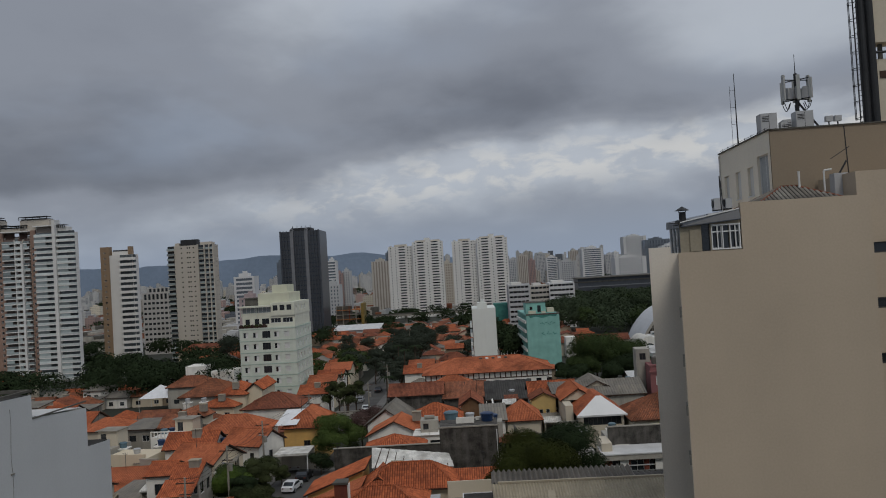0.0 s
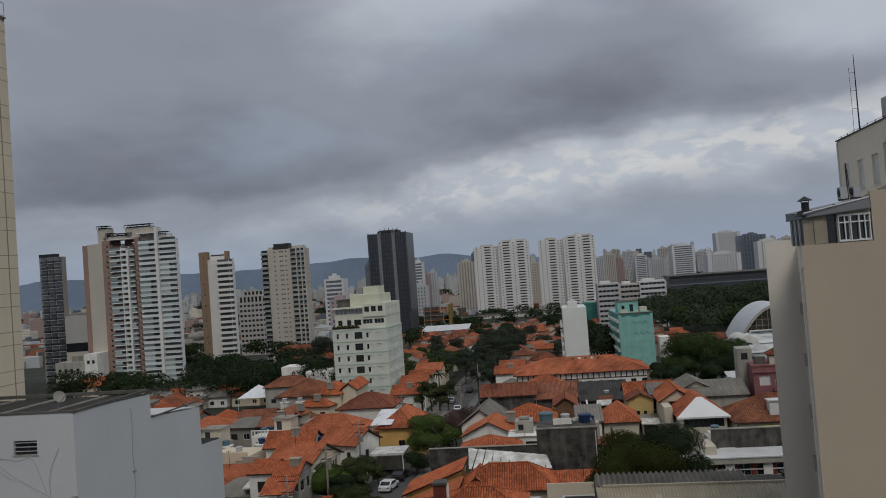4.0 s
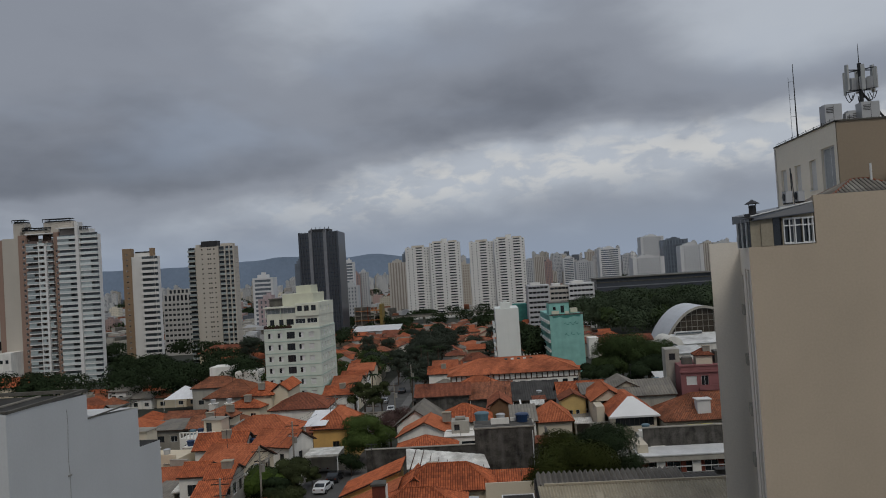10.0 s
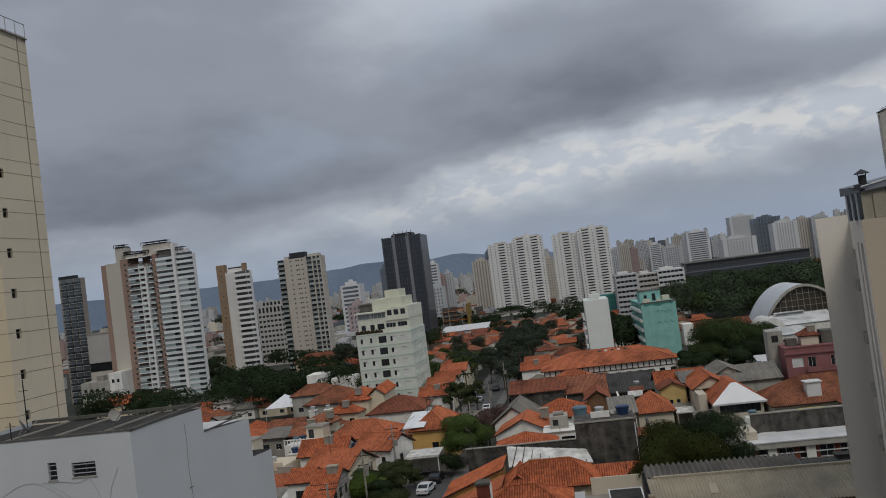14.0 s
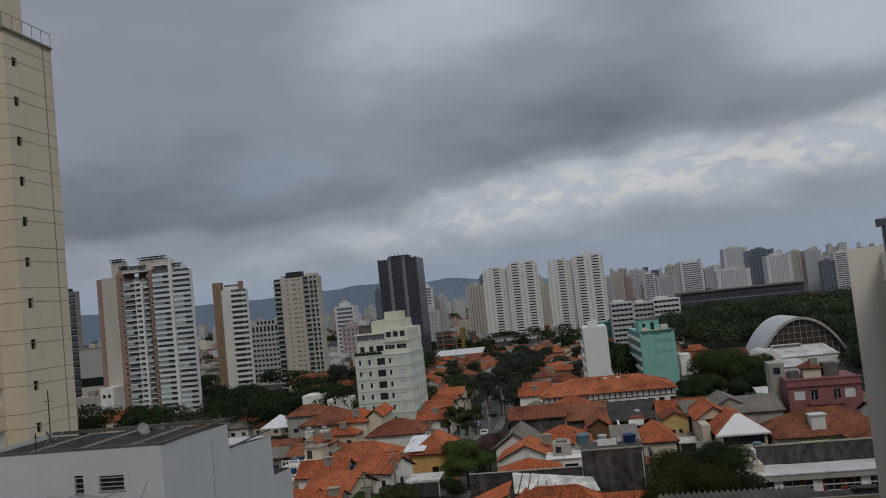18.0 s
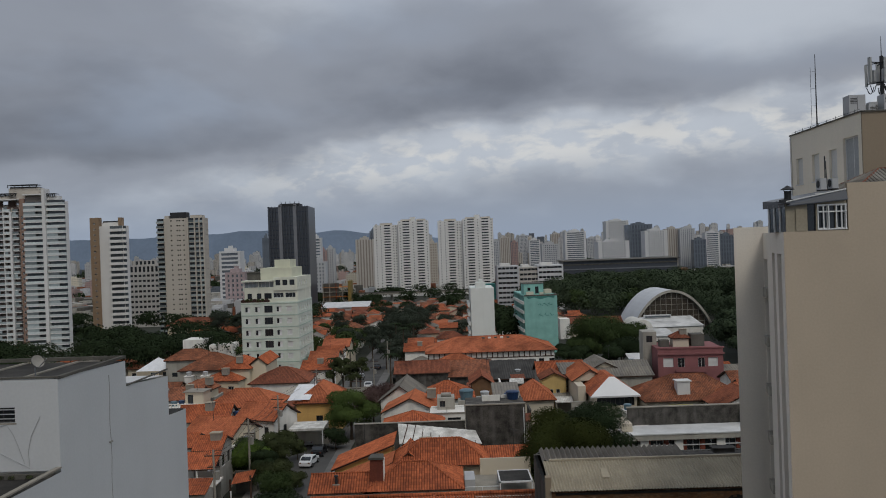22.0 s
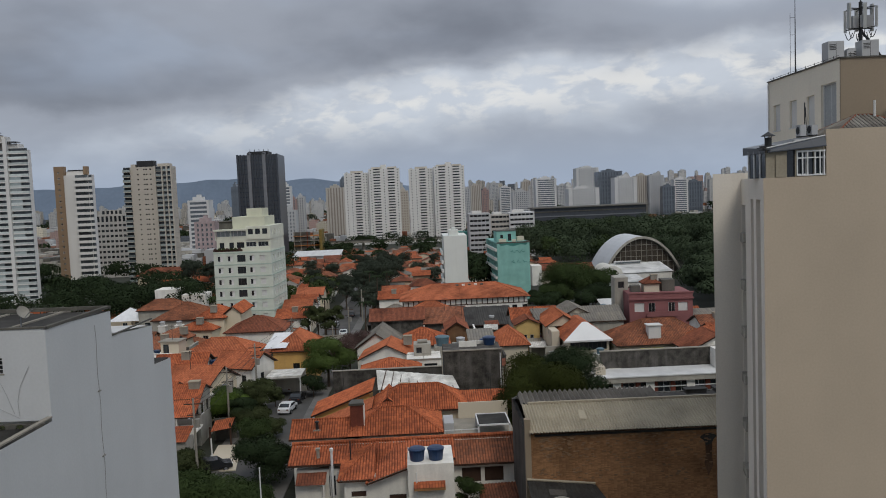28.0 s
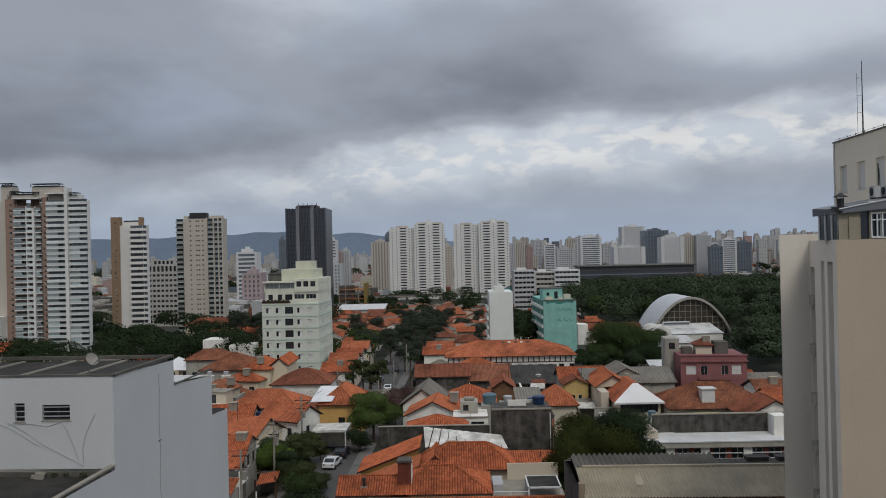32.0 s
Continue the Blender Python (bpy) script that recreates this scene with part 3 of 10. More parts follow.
# ---------------------------------------------------------------- building blocks
class Shape:
    """Collects faces, with UV in metres, and makes one mesh of them."""

    def __init__(self):
        self.v, self.f, self.uv, self.mi = [], [], [], []

    def face(self, pts, uvs=None, slot=0):
        n = len(self.v)
        pts = [Vector(p) for p in pts]
        self.v += [tuple(p) for p in pts]
        self.f.append(tuple(range(n, n + len(pts))))
        if uvs is None:
            nor = (pts[1] - pts[0]).cross(pts[2] - pts[0])
            if abs(nor.z) > max(abs(nor.x), abs(nor.y)):
                uvs = [(p.x, p.y) for p in pts]
            elif abs(nor.x) > abs(nor.y):
                uvs = [(p.y, p.z) for p in pts]
            else:
                uvs = [(p.x, p.z) for p in pts]
        self.uv += uvs
        self.mi.append(slot)
        return self

    def slope(self, pts, slot=0):
        """A roof plane: the first edge is the eave; u runs along it and v up the slope."""
        pts = [Vector(p) for p in pts]
        u = (pts[1] - pts[0]).normalized()
        nor = u.cross(pts[2] - pts[0]).normalized()
        up = nor.cross(u)
        return self.face(pts, [((p - pts[0]).dot(u), (p - pts[0]).dot(up)) for p in pts], slot)

    def ribbed(self, pts, pitch, high, slot=0):
        """A roof plane of rounded ribs that run up the slope; the first edge is the eave."""
        pts = [Vector(p) for p in pts]
        u = (pts[1] - pts[0]).normalized()
        nor = u.cross(pts[2] - pts[0]).normalized()
        up = nor.cross(u)
        plan = [((p - pts[0]).dot(u), (p - pts[0]).dot(up)) for p in pts]

        def cut(poly, at, keep_right):
            out = []
            for (ax, ay), (bx, by) in zip(poly, poly[1:] + poly[:1]):
                ina, inb = (ax >= at, bx >= at) if keep_right else (ax <= at, bx <= at)
                if ina:
                    out.append((ax, ay))
                if ina != inb:
                    t = (at - ax) / (bx - ax)
                    out.append((at, ay + t * (by - ay)))
            return out

        step = pitch / 4
        first, last = math.floor(min(q[0] for q in plan) / step), math.ceil(max(q[0] for q in plan) / step)
        for k in range(first, last):
            a, b = k * step, (k + 1) * step
            ha, hb = high * math.sin(math.pi * (k % 4) / 4), high * math.sin(math.pi * (k % 4 + 1) / 4)
            piece = cut(cut(plan, a, True), b, False)
            if len(piece) < 3:
                continue
            self.face([pts[0] + u * x + up * y + nor * (ha + (hb - ha) * (x - a) / step) for x, y in piece], piece, slot)
        return self

    def box(self, x0, y0, z0, x1, y1, z1, slot=0, open_bottom=False):
        a, b, c, d = (x0, y0, z0), (x1, y0, z0), (x1, y1, z0), (x0, y1, z0)
        e, f, g, h = (x0, y0, z1), (x1, y0, z1), (x1, y1, z1), (x0, y1, z1)
        for q in ((a, b, f, e), (b, c, g, f), (c, d, h, g), (d, a, e, h), (e, f, g, h)):
            self.face(q, slot=slot)
        if not open_bottom:
            self.face((d, c, b, a), slot=slot)
        return self

    def prism(self, outline, z0, z1, slot=0):
        """An upright prism over an outline that runs anticlockwise."""
        n = len(outline)
        for i in range(n):
            (ax, ay), (bx, by) = outline[i], outline[(i + 1) % n]
            self.face([(ax, ay, z0), (bx, by, z0), (bx, by, z1), (ax, ay, z1)], slot=slot)
        self.face([(x, y, z1) for x, y in outline], slot=slot)
        self.face([(x, y, z0) for x, y in reversed(outline)], slot=slot)
        return self

    def tube(self, a, b, r, r2=None, sides=8, slot=0, caps=True):
        a, b = Vector(a), Vector(b)
        r2 = r if r2 is None else r2
        d = (b - a).normalized()
        side = d.orthogonal().normalized()
        other = d.cross(side)
        ring = lambda c, rad: [c + rad * (math.cos(2 * math.pi * k / sides) * side + math.sin(2 * math.pi * k / sides) * other) for k in range(sides)]
        p, q = ring(a, r), ring(b, r2)
        for k in range(sides):
            j = (k + 1) % sides
            self.face([p[k], p[j], q[j], q[k]], slot=slot)
        if caps:
            self.face(list(reversed(p)), slot=slot)
            self.face(q, slot=slot)
        return self

    def lapped(self, a, b, n, wide, slim, sides=6):
        """A row of n tapered half-round tiles, each lapping over the next, as one piece."""
        d = (b - a).normalized()
        side = d.orthogonal().normalized()
        other = d.cross(side)
        ring = lambda c, rad: [c + rad * (math.cos(2 * math.pi * k / sides) * side + math.sin(2 * math.pi * k / sides) * other) for k in range(sides)]
        rings = []
        for k in range(n):
            rings += [ring(a.lerp(b, k / n), wide), ring(a.lerp(b, (k + 0.97) / n), slim)]
        for p, q in zip(rings, rings[1:]):
            for k in range(sides):
                j = (k + 1) % sides
                self.face([p[k], p[j], q[j], q[k]])
        self.face(list(reversed(rings[0])))
        return self.face(rings[-1])

    def turned(self, profile, centre=(0, 0, 0), sides=14, slot=0):
        """A body of revolution about z from (radius, height) pairs."""
        c = Vector(centre)
        for (r0, z0), (r1, z1) in zip(profile, profile[1:]):
            for k in range(sides):
                a0, a1 = 2 * math.pi * k / sides, 2 * math.pi * (k + 1) / sides
                quad = [c + Vector((r0 * math.cos(a0), r0 * math.sin(a0), z0)), c + Vector((r0 * math.cos(a1), r0 * math.sin(a1), z0)),
                        c + Vector((r1 * math.cos(a1), r1 * math.sin(a1), z1)), c + Vector((r1 * math.cos(a0), r1 * math.sin(a0), z1))]
                if r0 < 1e-4:
                    quad = [quad[0], quad[2], quad[3]]
                elif r1 < 1e-4:
                    quad = quad[:3]
                self.face(quad, slot=slot)
        return self

    def moved(self, m):
        self.v = [tuple(m @ Vector(p)) for p in self.v]
        return self

    def mesh(self, name, *mats):
        me = bpy.data.meshes.new(name)
        spots, verts, faces, uvs, slots = {}, [], [], [], []
        for f, slot in zip(self.f, self.mi):
            ids, cuv = [], []
            for k in f:
                key = tuple(round(c, 5) for c in self.v[k])
                if key not in spots:
                    spots[key] = len(verts)
                    verts.append(self.v[k])
                if spots[key] not in ids:
                    ids.append(spots[key])
                    cuv.append(self.uv[k])
            if len(ids) > 2:
                faces.append(ids)
                uvs += cuv
                slots.append(slot)
        me.from_pydata(verts, [], faces)
        lay = me.uv_layers.new(name="UVMap")
        lay.data.foreach_set("uv", [c for uv in uvs for c in uv])
        for m in mats:
            me.materials.append(MATS[m])
        if len(mats) > 1:
            me.polygons.foreach_set("material_index", slots)
        me.update()
        return me


def thing(name, label, category, group="", kind="", at=None):
    ob = new(name)
    ob.empty_display_size = 0.3
    if at is not None:
        ob.matrix_world = at
    return tagged(ob, label, category, group, kind)


def part(name, shape, mats, parent=None, label="", at=None):
    """One mesh object under a thing or a part. shape: a Shape, or a mesh that several parts share."""
    mats = (mats,) if isinstance(mats, str) else mats
    me = shape.mesh(name, *mats) if isinstance(shape, Shape) else shape
    ob = new(name, me)
    if parent is not None:
        ob.parent = parent
    if at is not None:
        ob.matrix_local = at
    if label:
        ob["label"] = label
    return ob


def single(name, shape, mats, label, category, group="", kind="", at=None):
    """A thing that is one mesh."""
    ob = part(name, shape, mats)
    if at is not None:
        ob.matrix_world = at
    return tagged(ob, label, category, group, kind)


def ground_z(y):
    """The street falls gently away into the valley."""
    return 0.0 if y < 110 else -0.03 * (min(y, 900.0) - 110)


def wall_with_holes(shape, m, w, h, holes, deep=0.2, slot=0):
    """A wall in the plane x, z (outside towards -y) with openings (x, z, w, h) that have reveals of the wall's depth."""
    xs = sorted({0.0, w, *[round(v, 3) for o in holes for v in (o[0], o[0] + o[2])]})
    zs = sorted({0.0, h, *[round(v, 3) for o in holes for v in (o[1], o[1] + o[3])]})
    for x0, x1 in zip(xs, xs[1:]):
        run = None
        for z0, z1 in zip(zs, zs[1:]):
            cx, cz = (x0 + x1) / 2, (z0 + z1) / 2
            solid = not any(o[0] < cx < o[0] + o[2] and o[1] < cz < o[1] + o[3] for o in holes)
            if solid and run is None:
                run = z0
            if not solid and run is not None:
                shape.face([m @ Vector(p) for p in ((x0, 0, run), (x1, 0, run), (x1, 0, z0), (x0, 0, z0))], slot=slot)
                run = None
        if run is not None:
            shape.face([m @ Vector(p) for p in ((x0, 0, run), (x1, 0, run), (x1, 0, h), (x0, 0, h))], slot=slot)
    for x, z, ww, hh, *_ in holes:
        a, b, c, d = (x, z), (x + ww, z), (x + ww, z + hh), (x, z + hh)
        for p, q in ((a, b), (b, c), (c, d), (d, a)):
            shape.face([m @ Vector(v) for v in ((p[0], 0, p[1]), (q[0], 0, q[1]), (q[0], deep, q[1]), (p[0], deep, p[1]))], slot=slot)


WINDOW_MESHES = {}


def window_mesh(w, h, style):
    """Frame and panes of one window, its outer plane at y = 0; shared by all of its size and style."""
    key = (round(w, 2), round(h, 2), style)
    if key in WINDOW_MESHES:
        return WINDOW_MESHES[key]
    s = Shape()
    f = min(0.06, w * 0.08)
    frame, pane = "frame_white", "glass_dark"
    if style in ("dark", "wood"):
        frame = "frame_dark" if style == "dark" else "wood_dark"
    if style == "curtain":
        pane = "curtain_grey"
    if style == "green":
        pane = "glass_green"
    s.box(0, 0.0, 0, w, 0.05, f)
    s.box(0, 0.0, h - f, w, 0.05, h)
    s.box(0, 0.0, f, f, 0.05, h - f)
    s.box(w - f, 0.0, f, w, 0.05, h - f)
    if style == "shutter":
        n = max(4, int(h / 0.16))
        for i in range(n):
            z = f + (h - 2 * f) * i / n
            zn = f + (h - 2 * f) * (i + 1) / n
            zm = zn - 0.04
            s.face([(f, 0.02 if i else 0.05, z), (w - f, 0.02 if i else 0.05, z), (w - f, 0.045, zm), (f, 0.045, zm)], slot=1)
            last = 0.05 if i == n - 1 else 0.02
            s.face([(f, 0.045, zm), (w - f, 0.045, zm), (w - f, last, zn), (f, last, zn)], slot=1)
        pane = "shutter_white"
    else:
        bars = {"half": 1, "wood": 3}.get(style, max(1, round(w / 0.75) - 1) if w > 0.7 else 0)
        xs = [f]
        for k in range(1, bars + 1):
            xm = f + (w - 2 * f) * k / (bars + 1)
            xs += [xm - f * 0.4, xm + f * 0.4]
        xs.append(w - f)
        for k, (x0, x1) in enumerate(zip(xs, xs[1:])):
            slot = 0 if k % 2 else 1
            if style == "half" and k == 2:
                slot = 0
            s.face([(x0, 0.05, f), (x1, 0.05, f), (x1, 0.05, h - f), (x0, 0.05, h - f)], slot=slot)
        if style == "wood":
            pane = "wood_dark"
    WINDOW_MESHES[key] = s.mesh("window", frame, pane)
    return WINDOW_MESHES[key]


def put_windows(parent, m, holes, deep=0.2, default="white", sill=None):
    for x, z, w, h, *style in holes:
        style = style[0] if style else default
        if style == "none":
            continue
        part("window", window_mesh(w, h, style), (), parent, at=m @ Matrix.Translation((x, deep - 0.06, z)))
        if sill:
            s = WINDOW_MESHES.setdefault(("sill", round(w, 2), sill), Shape().box(-0.06, -0.08, -0.07, w + 0.06, 0.05, 0.0).mesh("window_sill", sill))
            part("window_sill", s, (), parent, at=m @ Matrix.Translation((x, 0, z)))


def side_matrix(x0, y0, x1, y1, z, side):
    """The frame of one wall of a block, for wall_with_holes: south looks to -y."""
    return {"south": pose(x0, y0, z), "east": pose(x1, y0, z, 0, 0, 90), "north": pose(x1, y1, z, 0, 0, 180), "west": pose(x0, y1, z, 0, 0, -90)}[side]


def block_walls(parent, x0, y0, x1, y1, z0, z1, mat, holes=None, deep=0.2, default="white", name="wall", top=True, sill=None):
    """Four walls with openings, each wall a part, and their windows."""
    holes = holes or {}
    for side in ("south", "east", "north", "west"):
        m = side_matrix(x0, y0, x1, y1, z0, side)
        s = Shape()
        w = x1 - x0 if side in ("south", "north") else y1 - y0
        wall_with_holes(s, m, w, z1 - z0, holes.get(side, []), deep)
        if side == "south" and top:
            s.face([(x0, y0, z1), (x1, y0, z1), (x1, y1, z1), (x0, y1, z1)])
            inset = deep + 0.05
            if any(holes.values()):
                s.box(x0 + inset, y0 + inset, z0, x1 - inset, y1 - inset, z1 - 0.05)
        part(name, s, mat, parent)
        put_windows(parent, m, holes.get(side, []), deep, default, sill)


def grid_holes(xs, zs, w, h, style="white"):
    return [(x, z, w, h, style) for z in zs for x in xs]


def roof_shapes(kind, x0, y0, x1, y1, z, rise, over=0.45, thick=0.14, rib=None):
    """The slopes of a roof over a rectangle, each a Shape with its soffit and edges; and its ridge lines."""
    ridges = []
    x0, y0, x1, y1 = x0 - over, y0 - over, x1 + over, y1 + over
    w, d = x1 - x0, y1 - y0
    A, B, C, D = (x0, y0, z), (x1, y0, z), (x1, y1, z), (x0, y1, z)
    zt = z + rise
    if kind == "hip":
        if w >= d:
            P, Q = (x0 + d / 2, (y0 + y1) / 2, zt), (x1 - d / 2, (y0 + y1) / 2, zt)
            planes = [(A, B, Q, P), (C, D, P, Q), (B, C, Q), (D, A, P)]
            ridges = [(P, Q), (A, P), (D, P), (B, Q), (C, Q)]
        else:
            P, Q = ((x0 + x1) / 2, y0 + w / 2, zt), ((x0 + x1) / 2, y1 - w / 2, zt)
            planes = [(A, B, P), (B, C, Q, P), (C, D, Q), (D, A, P, Q)]
            ridges = [(P, Q), (A, P), (B, P), (C, Q), (D, Q)]
    elif kind == "gable_x":
        P, Q = (x0, (y0 + y1) / 2, zt), (x1, (y0 + y1) / 2, zt)
        planes = [(A, B, Q, P), (C, D, P, Q)]
        ridges = [(P, Q)]
    elif kind == "gable_y":
        P, Q = ((x0 + x1) / 2, y0, zt), ((x0 + x1) / 2, y1, zt)
        planes = [(B, C, Q, P), (D, A, P, Q)]
        ridges = [(P, Q)]
    elif kind == "shed_s":
        planes = [(A, B, (x1, y1, zt), (x0, y1, zt))]
    elif kind == "shed_e":
        planes = [(B, C, (x0, y1, zt), (x0, y0, zt))]
    else:
        planes = [(D, A, (x1, y0, zt), (x1, y1, zt))]
    slopes = []
    for p in planes:
        s = Shape()
        if rib:
            s.ribbed(p, *rib)
        else:
            s.slope(p)
        s.slope([Vector(q) - Vector((0, 0, thick)) for q in reversed(p)], slot=1)
        n = len(p)
        edges = range(n) if len(planes) == 1 else (0, 1, n - 1)
        for i in edges:
            a, b = Vector(p[i]), Vector(p[(i + 1) % n])
            s.face([a, a - Vector((0, 0, thick)), b - Vector((0, 0, thick)), b], slot=1)
        slopes.append(s)
    return slopes, ridges


def gable_walls(kind, x0, y0, x1, y1, z, rise, over=0.45):
    """The pieces of wall under a gabled or lean-to roof."""
    if kind == "gable_y":
        k = rise * (x1 - x0) / (x1 - x0 + 2 * over)
        return [Shape().face([(x0, y, z), (x1, y, z), ((x0 + x1) / 2, y, z + k)]) for y in (y0, y1)]
    if kind == "gable_x":
        k = rise * (y1 - y0) / (y1 - y0 + 2 * over)
        return [Shape().face([(x, y0, z), (x, y1, z), (x, (y0 + y1) / 2, z + k)]) for x in (x0, x1)]
    s = Shape()
    if kind == "shed_s":
        for x in (x0, x1):
            s.face([(x, y0, z), (x, y1, z), (x, y1, z + rise * 0.93)])
        s.face([(x0, y1, z), (x1, y1, z), (x1, y1, z + rise * 0.93), (x0, y1, z + rise * 0.93)])
    else:
        hi, lo = (x0, x1) if kind == "shed_e" else (x1, x0)
        for y in (y0, y1):
            s.face([(lo, y, z), (hi, y, z), (hi, y, z + rise * 0.93)])
        s.face([(hi, y0, z), (hi, y1, z), (hi, y1, z + rise * 0.93), (hi, y0, z + rise * 0.93)])
    return [s]


def add_roof(parent, kind, x0, y0, x1, y1, z, rise, tiles, wall="plaster_white", over=0.45, name="roof_slope", fascia="wood_dark", caps=True):
    rib = (0.26, 0.075) if tiles.startswith("tiles") else (0.5, 0.06)
    slopes, ridges = roof_shapes(kind, x0, y0, x1, y1, z, rise, over, rib=rib)
    for s in slopes:
        part(name, s, (tiles, fascia), parent)
    if kind != "hip":
        for g_ in gable_walls(kind, x0, y0, x1, y1, z, rise, over):
            part("gable", g_, wall, parent)
    if caps:
        for a, b in ridges:
            a, b = Vector(a) + Vector((0, 0, 0.03)), Vector(b) + Vector((0, 0, 0.03))
            part("ridge_cap", Shape().lapped(a, b, max(2, int((b - a).length / 0.45)), 0.13, 0.10), tiles, parent)


def house(label, x0, y0, x1, y1, eave, kind, rise, tiles, wall="plaster_white", holes=None, over=0.45, default="white", turn=0.0, base=None, name="house", caps=True, group="", fascia="wood_dark"):
    """A house: walls with openings and windows, a roof of tiles with ridge caps."""
    cx, cy = (x0 + x1) / 2, (y0 + y1) / 2
    g = ground_z(cy) if base is None else base
    h = thing(name, label, "house", group, at=pose(cx, cy, g, 0, 0, turn))
    w, d = (x1 - x0) / 2, (y1 - y0) / 2
    block_walls(h, -w, -d, w, d, 0, eave - g, wall, holes, 0.15, default)
    add_roof(h, kind, -w, -d, w, d, eave - g, rise, tiles, wall, over, caps=caps, fascia=fascia)
    return h


def corrugated(parent, pts, mat, pitch=0.35, high=0.06, name="roof_sheet", thick=0.03):
    """A corrugated sheet over the quad a, b (eave) to c, d (top): ribs run up the slope."""
    a, b, c, d = [Vector(p) for p in pts]
    n = max(4, int((b - a).length / pitch) * 2)
    nor = (b - a).cross(d - a).normalized()
    s = Shape()
    for i in range(n):
        off0, off1 = (nor * (high if i % 2 else 0.0)), (nor * (0.0 if i % 2 else high))
        p0, p1 = a.lerp(b, i / n) + off0, a.lerp(b, (i + 1) / n) + off1
        q0, q1 = d.lerp(c, i / n) + off0, d.lerp(c, (i + 1) / n) + off1
        s.face([p0, p1, q1, q0])
        s.face([p0 - nor * thick, p0, p1, p1 - nor * thick])
    return part(name, s, mat, parent)


# ---------------------------------------------------------------- plants
def leaf_cloud(rng, blobs, count, size, inner=0.55):
    """Leaves as small quads spread through the shells of the given blobs (centre, radius, flatness): vertices and faces."""
    weights = np.array([b[1] ** 2 for b in blobs])
    pick = rng.choice(len(blobs), count, p=weights / weights.sum())
    c = np.array([b[0] for b in blobs])[pick]
    r = np.array([b[1] for b in blobs])[pick]
    fl = np.array([b[2] for b in blobs])[pick]
    d = rng.normal(size=(count, 3))
    d /= np.linalg.norm(d, axis=1, keepdims=True)
    d[:, 2] = np.where(d[:, 2] < -0.35, -d[:, 2], d[:, 2])
    rad = r * (inner + (1.12 - inner) * rng.random(count) ** 0.6)
    p = c + d * rad[:, None] * np.c_[np.ones(count), np.ones(count), fl]
    nor = d + rng.normal(size=(count, 3)) * 0.22
    nor /= np.linalg.norm(nor, axis=1, keepdims=True)
    t = np.cross(nor, rng.normal(size=(count, 3)))
    t /= np.linalg.norm(t, axis=1, keepdims=True) + 1e-9
    u = np.cross(nor, t)
    s = (size * (0.6 + 0.8 * rng.random(count)))[:, None]
    quad = np.stack([p - t * s, p - u * s * 0.55, p + t * s, p + u * s * 0.55], 1).reshape(-1, 3)
    return quad


def quads_mesh(name, verts, mat):
    me = bpy.data.meshes.new(name)
    n = len(verts) // 4
    me.vertices.add(len(verts))
    me.vertices.foreach_set("co", verts.astype(np.float32).ravel())
    me.loops.add(4 * n)
    me.loops.foreach_set("vertex_index", np.arange(4 * n, dtype=np.int32))
    me.polygons.add(n)
    me.polygons.foreach_set("loop_start", np.arange(0, 4 * n, 4, dtype=np.int32))
    me.update(calc_edges=True)
    me.materials.append(MATS[mat])
    return me


def crown_blobs(rng, radius, height, n=9, squat=False):
    """Clumps of a crown: some low and wide, some on top, uneven."""
    out = []
    for k in range(n):
        a = 2 * math.pi * k / n + rng.random()
        rr = radius * (0.35 + 0.4 * rng.random())
        lift = height * ((0.22 + 0.5 * rng.random()) if squat else (0.5 + 0.38 * rng.random()))
        out.append(((math.cos(a) * rr, math.sin(a) * rr, lift), radius * (0.30 + 0.26 * rng.random()), 0.8))
    out.append(((0, 0, height * (0.62 if squat else 0.78)), radius * 0.62, 0.7))
    return out


TREE_KINDS = {}


def tree_source(seed, radius, height, leaf, count, size, squat):
    key = (seed, radius, height, leaf, count, squat)
    if key not in TREE_KINDS:
        rng = np.random.default_rng(seed)
        blobs = crown_blobs(rng, radius, height, 13 if squat else 11, squat)
        crown = quads_mesh("crown", leaf_cloud(rng, blobs, count, size), leaf)
        s = Shape()
        base = 0.05 * height * 0.5
        s.tube((0, 0, -0.3), (0.1, 0.05, height * 0.45), base, base * 0.6, 8)
        for c, r, _ in blobs[:6]:
            s.tube((0.1, 0.05, height * 0.38), c, base * 0.45, base * 0.12, 6)
        TREE_KINDS[key] = (crown, s.mesh("trunk", "bark"))
    return TREE_KINDS[key]


def tree(x, y, radius, height, leaf="leaf_mid", seed=1, count=2600, size=0.30, label="", base=None, turn=None, name="tree", group="street trees", squat=False):
    crown, trunk = tree_source(seed, radius, height, leaf, int(count * 4.6), size * 0.46, squat)
    g = ground_z(y) if base is None else base
    t = thing(name, label or "broad leafy green tree with a rounded uneven crown", "tree", group, at=pose(x, y, g, 0, 0, turn if turn is not None else (seed * 77 + x * 31) % 360))
    part("trunk", trunk, (), t)
    part("crown", crown, (), t)
    return t


def woods(name, label, spots, leaf, seed, per=420, size=0.9):
    """A far wood: many crowns joined in one mesh of leaves. spots: (x, y, ground, radius, height)."""
    rng = np.random.default_rng(seed)
    out = []
    for x, y, z, r, h in spots:
        blobs = [((x + cx, y + cy, z + cz), cr, fl) for (cx, cy, cz), cr, fl in crown_blobs(rng, r, h, 6)]
        out.append(leaf_cloud(rng, blobs, per, size * 0.86, 0.82))
    ob = new(name, quads_mesh(name, np.concatenate(out), leaf))
    return tagged(ob, label, "trees", kind="stuff")


